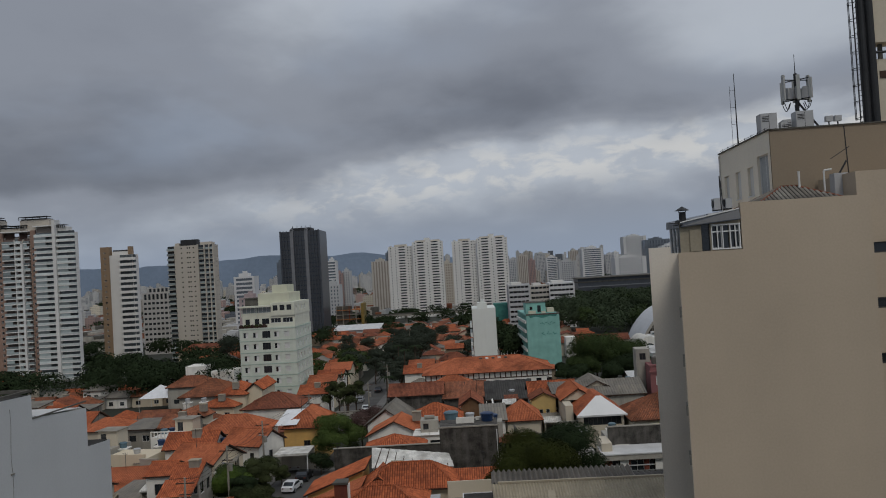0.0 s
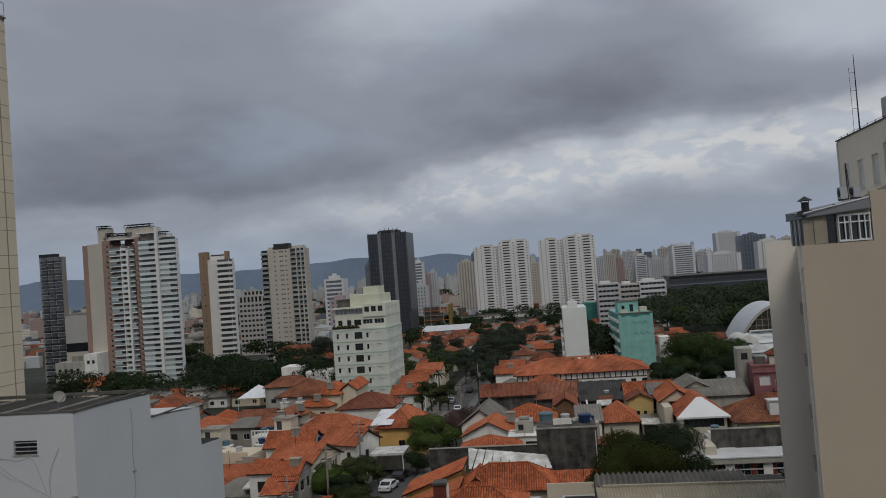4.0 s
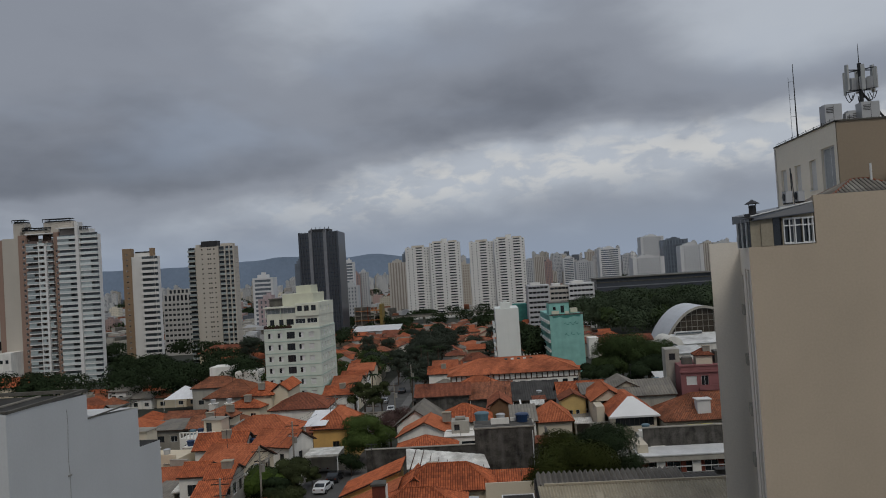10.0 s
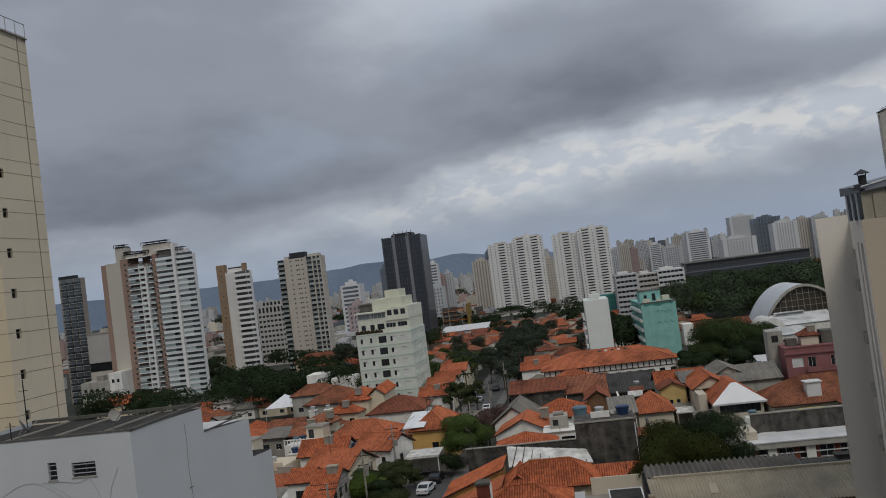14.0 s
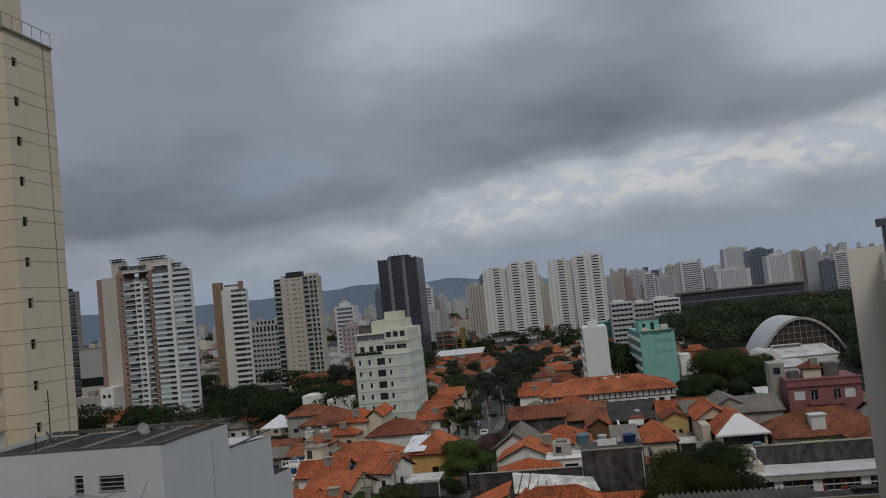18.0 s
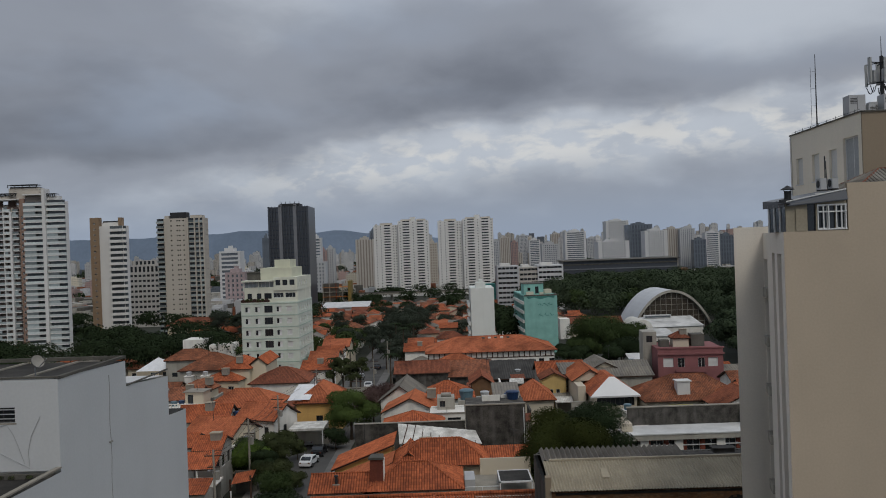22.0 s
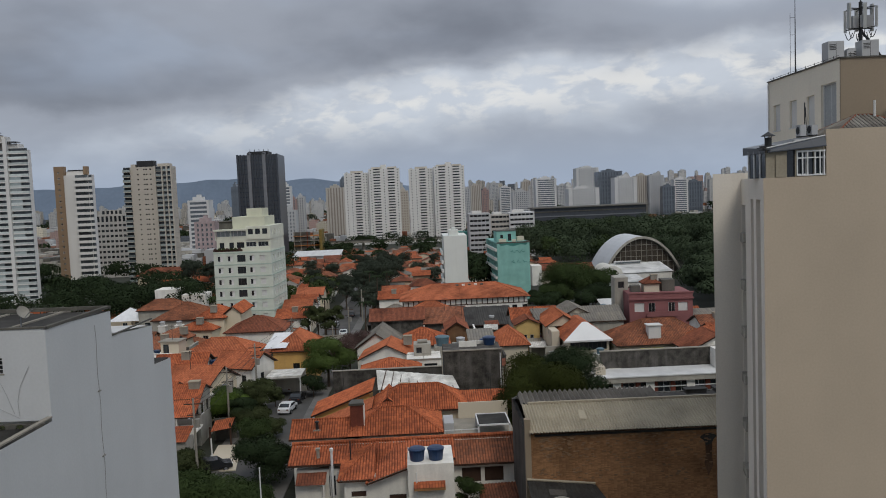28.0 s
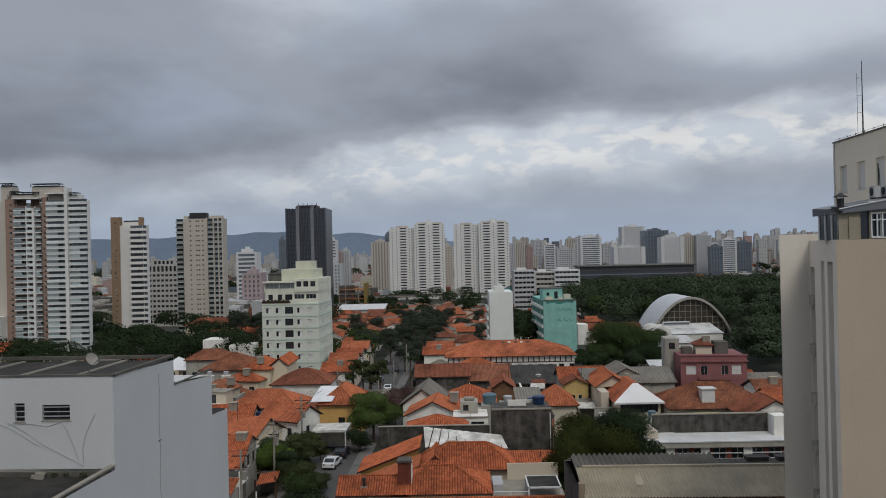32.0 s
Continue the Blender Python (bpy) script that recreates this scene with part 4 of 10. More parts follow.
# ---------------------------------------------------------------- setting: ground, road, distance
def strip(name, x0, x1, ys, lift, mat, label, category):
    s = Shape()
    for a, b in zip(ys, ys[1:]):
        s.face([(x0, a, ground_z(a) + lift), (x1, a, ground_z(a) + lift), (x1, b, ground_z(b) + lift), (x0, b, ground_z(b) + lift)])
        if lift > 0.05:
            for x in (x0, x1):
                s.face([(x, a, ground_z(a)), (x, b, ground_z(b)), (x, b, ground_z(b) + lift), (x, a, ground_z(a) + lift)])
    return single(name, s, mat, label, category, kind="structure")


strip("ground", -4900, 4900, (-300, 110, 300, 600, 900, 4900), 0.0, "earth", "brown earthy ground of the city under the houses", "ground")
strip("road", -23.2, -16.6, (40, 110, 200, 330), 0.02, "asphalt", "worn grey asphalt street between parked cars", "road")
strip("road", -120, 60, (171, 177), 0.03, "asphalt", "grey asphalt cross street beside the palms", "road")
for px0, px1 in ((-25.2, -23.2), (-16.6, -14.6)):
    strip("pavement", px0, px1, (40, 110, 171), 0.15, "paving", "pale concrete pavement with a raised kerb", "pavement")
    strip("pavement", px0, px1, (177, 200, 330), 0.15, "paving", "pale concrete pavement with a raised kerb", "pavement")
strip("pavement", -14.6, 40, (40, 66), 0.04, "concrete", "grey concrete yard between the buildings", "yard")

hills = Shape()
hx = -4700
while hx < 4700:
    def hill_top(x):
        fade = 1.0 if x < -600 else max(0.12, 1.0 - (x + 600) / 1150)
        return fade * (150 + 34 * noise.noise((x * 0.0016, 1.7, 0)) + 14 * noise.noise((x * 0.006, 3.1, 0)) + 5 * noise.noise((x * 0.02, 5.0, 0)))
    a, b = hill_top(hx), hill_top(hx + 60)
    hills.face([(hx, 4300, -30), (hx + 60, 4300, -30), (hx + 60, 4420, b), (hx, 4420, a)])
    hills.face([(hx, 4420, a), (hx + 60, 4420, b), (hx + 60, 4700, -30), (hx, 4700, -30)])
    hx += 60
single("backdrop", hills, "hill_woods", "wooded mountain ridge far behind the city, haze in its blue", "mountains", kind="structure")

# the building from whose terrace the place is seen: its plain wall closes the view behind
own = Shape().box(-14, -12, 0, 16, -1.6, 33)
single("wall_south", own, "plaster_sand", "plain pale wall of the building behind the terrace", "wall", kind="structure")


# ---------------------------------------------------------------- grey block on the left
def dish(x, y, z, r, turn, at, label="grey satellite dish on a bent steel arm"):
    t = thing("satellite_dish", label, "satellite dish", "dishes on the flat roof", at=at @ pose(x, y, z, 0, 0, turn))
    s = Shape()
    s.tube((0, 0, 0), (0, 0, 0.45), 0.03)
    s.tube((0, 0, 0.45), (0, -0.14, 0.62), 0.025)
    part("bracket", s, "steel", t)
    bowl = Shape().turned([(r * k / 5, 0.22 * r * (k / 5) ** 2) for k in range(6)], sides=18)
    bowl.turned([(r, 0.22 * r), (r * 0.97, 0.22 * r - 0.02), (0.0, -0.02)], sides=18)
    part("bowl", bowl, "sheet_grey", t, at=pose(0, -0.14, 0.7, 62, 0, 0))
    part("feed_arm", Shape().tube((0, -0.2, 0.45), (0, -0.75, 0.85), 0.018), "steel", t)
    return t


L_AT = pose(-14.94, 31.2, 0, 0, 0, -2.4)
grey = thing("apartment_block", "plain cool grey rendered block with stepped flat roofs", "building", at=L_AT)
holes_front = [(5.4, 1.9, 0.42, 0.75, "dark"), (6.55, 1.95, 1.15, 0.62, "dark"), (0.5, -0.1 + 0.1, 3.0, 0.8, "wood")]
m = pose(-9.5, 0, 21.6)
s = Shape()
wall_with_holes(s, m, 9.5, 3.7, holes_front, 0.18)
s.face([(-9.5, 5.9, 21.6), (-9.5, 0, 21.6), (-9.5, 0, 25.3), (-9.5, 5.9, 25.3)])
s.box(-9.2, 0.25, 21.6, -0.3, 5.7, 25.0)
part("front_wall", s, "plaster_cool", grey)
put_windows(grey, m, holes_front, 0.18)
side = Shape()
prof = [(-13, 0.0), (13.3, 0.0), (13.3, 21.3), (10.9, 21.45), (10.9, 23.55), (5.95, 23.95), (5.95, 25.1), (0.0, 25.3), (0.0, 21.55), (-13, 21.7)]
for k in range(1):
    side.face([(0, y, z) for y, z in prof])
side.face([(-14, 13.3, 0), (0, 13.3, 0), (0, 13.3, 21.3), (-14, 13.3, 21.3)])
side.face([(-14, -13, 0), (0, -13, 0), (0, -13, 21.7), (-14, -13, 21.7)])
side.face([(0, 10.9, 21.45), (0, 10.9, 23.55), (-9.5, 10.9, 23.55), (-9.5, 10.9, 21.45)])
side.face([(0, 5.95, 23.95), (0, 5.95, 25.1), (-9.5, 5.95, 25.1), (-9.5, 5.95, 23.95)])
part("side_wall", side, "plaster_cool", grey)
deck = Shape().box(-14, -12.8, 21.0, -0.2, -0.02, 21.32)
part("lower_roof", deck, "roof_felt", grey, "black felt roof with puddle stains")
part("upper_roof", Shape().box(-9.4, 0.1, 24.6, -0.1, 5.85, 25.12), "roof_felt", grey, "dark felt roof")
part("sheet_roof", Shape().face([(-9.4, 6.0, 24.0), (-0.15, 6.0, 24.0), (-0.15, 10.8, 23.62), (-9.4, 10.8, 23.62)]), "sheet_white", grey, "white metal sheet roof")
part("back_roof", Shape().box(-14, 11.0, 21.0, -0.1, 13.2, 21.35), "roof_felt", grey)
cop = Shape()
part("ledge_coping", Shape().box(-0.18, -13, 21.7, 0.03, 0.0, 21.76), "concrete", grey, "stained pale coping")
cop.box(-0.16, 0.0, 25.25, 0.03, 5.95, 25.36).box(-9.5, -0.03, 25.3, 0.03, 0.12, 25.38).box(-0.07, 5.95, 23.9, 0.03, 10.9, 23.96).box(-9.5, 5.85, 25.2, 0.03, 5.98, 25.36)
part("coping", cop, "concrete_dark", grey, "dark weathered coping")
flash = Shape().box(-14, -0.14, 21.32, -0.1, -0.01, 21.5)
part("skirting", flash, "concrete_dark", grey)
cable = Shape()
pts = [(-8.9 + 0.45 * k, -0.02, 23.15 - 0.5 * math.sin(k * 0.55) - 0.02 * k) for k in range(14)]
for a, b in zip(pts, pts[1:]):
    cable.tube(a, b, 0.011, sides=5)
for run in (((-4.4, 23.5), (-3.6, 23.05), (-2.96, 22.6), (-2.0, 22.1), (-1.26, 21.72)), ((-4.4, 23.4), (-3.4, 23.42), (-2.76, 23.3), (-2.16, 23.5), (-1.9, 23.1), (-1.7, 22.6), (-1.46, 21.9)), ((-1.26, 21.8), (-1.3, 22.4), (-1.16, 23.0), (-0.76, 23.8))):
    for a, b in zip(run, run[1:]):
        cable.tube((a[0], -0.02, a[1]), (b[0], -0.02, b[1]), 0.011, sides=5)
part("wall_cable", cable, "cabinet_grey", grey, "loose grey cables")
wire = Shape()
pts = [(0.03, 4.2 + 0.05 * math.sin(k * 1.7), 24.7 - 0.75 * k) for k in range(24)]
for a, b in zip(pts, pts[1:]):
    wire.tube(a, b, 0.009, sides=4)
for k in range(4, 24, 4):
    part("cable_clip", Shape().box(0.0, 4.1, 24.7 - 0.75 * k - 0.03, 0.06, 4.35, 24.7 - 0.75 * k + 0.03), "sheet_grey", grey)
part("down_conductor", wire, "sheet_grey", grey, "thin lightning cable with clips")
for k in range(3):
    part("roof_batten", Shape().box(-7.2 + 2.5 * k, 0.5, 25.13, -7.05 + 2.5 * k, 5.6, 25.2), "concrete", grey)
dish(-1.6, 1.2, 25.12, 0.28, 65, L_AT)
dish(-5.8, 0.6, 25.12, 0.33, 140, L_AT)
single("rubble_block", Shape().box(-0.18, -0.14, 0, 0.18, 0.14, 0.24).box(-0.3, -0.1, 0, -0.12, 0.08, 0.1), "concrete", "broken pale block lying on the dark roof", "brick", at=L_AT @ pose(-2.9, -0.4, 21.32, 0, 14, 20))
for ax, ay, h in ((-8.9, 0.4, 1.0), (-7.4, 3.0, 2.6), (-6.6, 1.0, 0.9), (-8.2, 0.5, 1.5)):
    t = thing("roof_aerial", "thin steel aerial pole on the flat roof", "antenna", "aerials", at=L_AT @ pose(ax, ay, 25.12))
    part("pole", Shape().tube((0, 0, 0), (0, 0, h), 0.025), "steel_dark", t)
    part("crossbar", Shape().tube((-0.25, 0, h * 0.8), (0.25, 0, h * 0.8), 0.012), "steel_dark", t)
for wx_, wz_, ww_, wh_ in ((5.4, 1.9, 0.42, 0.75), (6.55, 1.95, 1.15, 0.62)):
    for q_ in range(3):
        part("window_bar", Shape().box(wx_, 0.03, wz_ + wh_ * (q_ + 0.8) / 3.4, wx_ + ww_, 0.06, wz_ + wh_ * (q_ + 0.8) / 3.4 + 0.035), "cabinet_grey", grey, at=pose(-9.5, 0, 21.6))
    part("window_surround", Shape().box(wx_ - 0.05, -0.02, wz_ - 0.06, wx_ + ww_ + 0.05, 0.03, wz_), "concrete", grey, at=pose(-9.5, 0, 21.6))
grow = np.random.default_rng(5)
for wx in (-1.9, -2.4, -1.2):
    tagged(new("weed", quads_mesh("weed", leaf_cloud(grow, [((0, 0, 0.08), 0.13, 0.8)], 50, 0.04), "leaf_olive")), "small green weed at the foot of the wall", "plant", "weeds").matrix_world = L_AT @ pose(wx, -0.2, 21.32)


# ---------------------------------------------------------------- beige complex on the right
R_AT = pose(17.4, 38.6, 0, 0, 0, -2.4)
beige = thing("apartment_building", "beige rendered apartment building with a blank wall and roof structures", "building", at=R_AT)
front = Shape()
front.face([(0, 0, 0), (9.4, 0, 0), (9.4, 0, 32.4), (3.15, 0, 32.4), (3.15, 0, 30.1), (0, 0, 30.1)])
front.face([(9.4, 0, 0), (9.4, 1.4, 0), (9.4, 1.4, 32.4), (9.4, 0, 32.4)])
front.face([(3.15, 0, 30.1), (3.15, 0, 32.4), (3.15, 0.25, 32.4), (3.15, 0.25, 30.1)])
front.box(3.16, 0.01, 32.2, 9.39, 0.25, 32.41)
part("front_wall", front, "plaster_beige", beige, "blank beige rendered wall")
westm = pose(1.69, 7.48, 0, 0, 0, -102.7)
sl = Shape()
slots = [(0.15, 1.0, 1.4, 27.6, "none"), (3.5, 1.0, 0.95, 28.0, "none"), (5.3, 1.0, 1.35, 28.0, "none")]
wall_with_holes(sl, westm, 7.67, 30.1, slots, 0.9)
part("side_wall", sl, "plaster_strip", beige, "pale side wall with recessed vertical slots")
# darker concrete back strengthens the slots' shade by colour
part("slot_back", Shape().face([(0, 0.91, 0), (6.9, 0.91, 0), (6.9, 0.91, 30.0), (0, 0.91, 30.0)]), "concrete", beige, at=westm)
for j in range(10):
    part("window", window_mesh(0.9, 1.3, "dark"), (), beige, at=westm @ Matrix.Translation((0.4, 0.4, 1.8 + 2.8 * j)))
    part("bracket", Shape().box(0.25, -0.12, 1.2 + 2.8 * j, 1.5, 0.3, 1.75 + 2.8 * j), "plaster_grey", beige, at=westm)
wing = Shape()
wing_plan = [(0.0, 7.46), (3.4, 7.46), (5.7, 12.5), (2.3, 12.5)]
for (ax, ay), (bx, by) in zip(wing_plan, wing_plan[1:] + wing_plan[:1]):
    wing.face([(ax, ay, 0), (bx, by, 0), (bx, by, 30.48), (ax, ay, 30.48)])
wing.face([(ax, ay, 30.48) for ax, ay in wing_plan])
part("side_wing", wing, "plaster_strip", beige, "plain pale grey wing")
part("flat_roof", Shape().face([(0.08, 0.26, 30.05), (9.4, 0.26, 30.05), (9.4, 7.4, 30.05), (1.72, 7.4, 30.05)]), "concrete", beige)
rw = Shape()
rholes = [(0.5, 1.5 + 2.8 * j, 2.6, 0.55, "dark") for j in range(11)] + [(5.0, 1.5 + 2.8 * j, 2.6, 0.55, "dark") for j in range(11)]
rm = pose(9.4, 1.4, 0)
wall_with_holes(rw, rm, 18, 33.7, rholes, 0.2)
rw.face([(9.4, 1.4, 32.4), (9.4, 1.4, 33.7), (9.4, 6, 33.7), (9.4, 6, 32.4)])
rw.face([(9.4, 1.4, 33.7), (27.4, 1.4, 33.7), (27.4, 6, 33.7), (9.4, 6, 33.7)])
part("rear_wall", rw, "plaster_beige", beige)
put_windows(beige, rm, rholes, 0.2)
# upper storey
up_w = [(0.9, 33.35 - 20, 1.05, 1.75, "none"), (3.4, 33.35 - 20, 1.05, 1.75, "none"), (5.85, 33.35 - 20, 1.05, 1.75, "none"), (7.75, 32.9 - 20, 1.85, 2.65, "curtain")]
uw = Shape()
um = pose(6.95, 16.2, 20, 0, 0, -90)
wall_with_holes(uw, um, 10.0, 16.8, up_w, 0.26)
part("upper_side_wall", uw, "plaster_pale", beige, "side wall with blocked windows, cream lightened as the lit side")
put_windows(beige, um, up_w, 0.2)
for x, z, w, h, st in up_w[:3]:
    part("blocked_window", Shape().box(x, 0.15, z, x + w, 0.25, z + h).box(x - 0.05, -0.05, z - 0.07, x + w + 0.05, 0.15, z), "shutter_white", beige, "window filled in with render", at=um)
# shade of this front is in its tan colour
part("upper_front_wall", Shape().box(6.99, 6.2, 20, 30, 6.45, 36.8), "plaster_tan", beige, "rendered upper wall, tan darkened as the shaded side")
part("upper_roof", Shape().box(7.22, 6.46, 36.4, 30, 16.2, 36.78), "concrete", beige)
trim = Shape().box(6.88, 6.12, 36.78, 30, 6.4, 36.86).box(6.88, 6.12, 36.78, 7.15, 16.25, 36.86)
part("coping", trim, "concrete_dark", beige)
spike = Shape()
for k in range(8):
    spike.tube((7.0, 7 + 1.2 * k, 36.86), (7.0, 7 + 1.2 * k, 37.05), 0.02, sides=5)
spike.tube((7.0, 6.4, 36.98), (7.0, 16, 36.98), 0.012, sides=5)
part("lightning_cable", spike, "steel_dark", beige)
part("rain_pipe", Shape().tube((6.9, 16.05, 30), (6.9, 16.05, 36.7), 0.05), "frame_white", beige, "white rain pipe")
slopes, ridges = roof_shapes("hip", 4.55, 1.6, 9.1, 5.4, 32.25, 1.05, 0.2, rib=(0.22, 0.07))
for s in slopes:
    part("roof_slope", s, ("tiles_cream", "wood_dark"), beige, "small hipped roof of pale weathered tiles")
for a, b in ridges:
    part("ridge_cap", Shape().tube(a, b, 0.075, sides=6), "tiles_brown", beige, "row of terracotta ridge tiles")

# roof enclosure with windows and metal awning
enc = thing("roof_enclosure", "makeshift roof enclosure with white windows under a dark metal canopy", "enclosure", at=R_AT)
em = pose(0.15, 0.05, 30.1)
es = Shape()
eh = [(1.05, 0.0, 0.42, 1.35, "dark"), (1.55, 0.1, 0.5, 1.15, "white"), (2.1, 0.1, 0.3, 1.15, "dark"), (2.45, 0.1, 0.45, 1.15, "white")]
wall_with_holes(es, em, 2.95, 1.45, eh, 0.1)
part("wall", es, "fibre_cement", enc, "small patched block wall")
put_windows(enc, em, eh, 0.1)
for bx in (1.68, 1.95, 2.2, 2.57, 2.82, 3.03):
    part("window_bar", Shape().box(bx, 0.0, 30.2, bx + 0.05, 0.06, 31.35), "frame_white", enc)
part("back_wall", Shape().box(0.35, 2.7, 30.1, 3.1, 2.8, 31.5).box(3.05, 0.2, 30.1, 3.12, 2.7, 31.9), "concrete_dark", enc)
part("hanging_cloth", Shape().box(0.62, -0.02, 30.12, 1.1, 0.03, 31.2), "fibre_cement", enc, "pale patched panel beside the window")
for z0_, z1_, dy_ in ((31.0, 31.06, -0.01), (30.14, 30.2, -0.03), (31.33, 31.4, -0.02)):
    part("window_rail", Shape().box(1.68, dy_, z0_, 3.1, 0.06, z1_), "frame_white", enc)
part("side_panel", Shape().box(0.26, 0.2, 30.1, 0.32, 2.6, 31.5), "glass_dark", enc, "dark glazed side")
for k in range(4):
    part("side_post", Shape().box(0.2, 0.2 + 0.75 * k, 30.1, 0.26, 0.28 + 0.75 * k, 31.5), "frame_white", enc)
can = Shape()
can.face([(0.2, -0.15, 31.4), (3.1, -0.15, 31.62), (3.1, 0.0, 32.08), (0.2, 0.05, 31.56)])
can.face([(0.2, 0.05, 31.56), (3.1, 0.0, 32.08), (3.1, 3.2, 32.2), (0.2, 3.2, 31.76)])
can.face([(0.2, -0.15, 31.35), (3.1, -0.15, 31.57), (3.1, -0.15, 31.62), (0.2, -0.15, 31.4)])
can.face([(0.2, -0.15, 31.35), (0.2, -0.15, 31.4), (0.2, 0.05, 31.56), (0.2, 3.2, 31.76), (0.2, 3.2, 31.35)])
part("canopy", can, "stone_dark", enc, "dark sheet metal canopy")
part("canopy_tear", Shape().box(-0.1, -0.18, 31.46, 0.3, 0.3, 31.5).box(0.16, 0.1, 30.1, 0.2, 0.16, 31.5).tube((0.25, -0.05, 31.5), (-0.35, -0.1, 31.6), 0.02), "steel_dark", enc)
part("bright_strip", Shape().box(1.6, 0.06, 31.9, 2.2, 0.5, 31.96), "sheet_white", enc)
part("canopy_edge", Shape().tube((0.2, 0.04, 31.59), (3.1, 0.0, 32.11), 0.035), "sheet_white", enc)
cowl = thing("chimney_cowl", "dark metal chimney cowl with a conical cap", "chimney", at=R_AT @ pose(0.42, 0.4, 31.58))
part("flue", Shape().tube((0, 0, -0.1), (0, 0, 0.55), 0.17, sides=12), "steel_dark", cowl)
part("base_flashing", Shape().box(-0.32, -0.3, 0.0, 0.32, 0.3, 0.14), "steel_dark", cowl)
part("cap", Shape().turned([(0.36, 0.62), (0.30, 0.66), (0.0, 0.84)], sides=14).turned([(0.0, 0.6), (0.36, 0.62)], sides=14), "steel_dark", cowl)
for sx in (-1, 1):
    part("cap_strut", Shape().tube((0.14 * sx, 0, 0.5), (0.2 * sx, 0, 0.66), 0.02), "steel_dark", cowl)
for k, (ax, az) in enumerate(((2.15, 32.08), (2.72, 32.12))):
    ac = thing("air_conditioner", "grey outdoor air conditioning unit on the canopy", "air conditioner", "roof air conditioners", at=R_AT @ pose(ax, 0.55, az, 0, 0, -90))
    part("casing", Shape().box(-0.26, -0.15, 0.06, 0.26, 0.15, 0.62 if k == 0 else 0.55), "cabinet_grey", ac)
    part("grille", Shape().turned([(0.2, 0.0), (0.16, 0.02), (0.05, 0.02), (0, 0.02)], sides=14), "steel_dark", ac, at=pose(-0.03, -0.155, 0.34, 90, 0, 0))
    for fx in (-0.24, 0.18):
        part("foot", Shape().box(fx, -0.14, 0, fx + 0.06, 0.14, 0.06), "steel_dark", ac)
pole = thing("roof_aerial", "short pole aerial beside the air conditioners", "antenna", "aerials", at=R_AT @ pose(2.5, 0.9, 32.1))
part("pole", Shape().tube((0, 0, 0), (0, 0, 1.75), 0.03).tube((0.1, 0, 0), (0.04, 0, 1.5), 0.02), "steel_dark", pole)

# rooftop plant and antennas
def cabinet(x, y, w, d, h, label="grey metal equipment cabinet on the flat roof"):
    t = thing("equipment_cabinet", label, "cabinet", "rooftop cabinets", at=R_AT @ pose(x, y, 36.78))
    part("body", Shape().box(-w / 2, -d / 2, 0.1, w / 2, d / 2, h), "cabinet_grey", t)
    part("plinth", Shape().box(-w / 2 + 0.05, -d / 2 + 0.05, 0, w / 2 - 0.05, d / 2 - 0.05, 0.1), "concrete_dark", t)
    lv = Shape()
    for k in range(4):
        lv.box(-w / 2 + 0.08, -d / 2 - 0.015, h - 0.5 + 0.09 * k, -w / 2 + 0.45, -d / 2, h - 0.46 + 0.09 * k)
    part("louvre", lv, "frame_dark", t)
    part("door_seam", Shape().box(-0.01, -d / 2 - 0.008, 0.15, 0.01, -d / 2 + 0.01, h - 0.1), "steel_dark", t)


cabinet(7.65, 8.4, 0.95, 0.8, 1.3)
cabinet(8.55, 8.3, 0.4, 0.4, 0.75)
cabinet(9.85, 8.7, 1.0, 0.8, 1.35)
cabinet(8.95, 8.9, 0.45, 0.5, 0.95)
mast = thing("antenna_mast", "cell antenna mast with grey panel antennas and a braced pole", "antenna mast", at=R_AT @ pose(10.0, 9.7, 36.38))
part("pole", Shape().tube((0, 0, 0), (0, 0, 4.3), 0.11, sides=10), "steel_dark", mast)
part("brace", Shape().tube((0, 0, 2.6), (1.5, -0.6, 0.1), 0.07).tube((0, 0, 2.6), (0.5, 1.5, 0.1), 0.07), "steel_dark", mast)
part("lightning_rod", Shape().tube((0, 0, 4.3), (0.0, 0, 5.5), 0.03, 0.012), "steel_dark", mast)
for k in range(6):
    a = 2 * math.pi * k / 6 + 0.3
    px_, py_ = 0.88 * math.cos(a), 0.88 * math.sin(a)
    pan = part("panel_antenna", Shape().box(-0.10, -0.06, 2.55 + 0.12 * (k % 2), 0.10, 0.06, 4.2 - 0.15 * (k % 3)), "antenna_grey", mast, "pale grey panel antenna", at=pose(px_, py_, 0, 0, 0, math.degrees(a) + 90))
    part("panel_arm", Shape().tube((0, 0, 2.7), (px_, py_, 2.7), 0.035), "steel_dark", mast)
    part("panel_arm", Shape().tube((0, 0, 3.9), (px_, py_, 3.9), 0.035), "steel_dark", mast)
    part("radio_unit", Shape().box(-0.15, -0.13, 2.7, 0.15, 0.13, 3.4), "cabinet_grey", mast, at=pose(px_ * 0.62, py_ * 0.62, 0, 0, 0, math.degrees(a)))
    loop = Shape()
    pts = [(px_ * (1 - 0.06 * j), py_ * (1 - 0.06 * j), 2.5 - 0.42 * math.sin(j * math.pi / 8)) for j in range(9)]
    for p, q in zip(pts, pts[1:]):
        loop.tube(p, q, 0.025, sides=5)
    part("cable_loop", loop, "rubber", mast)
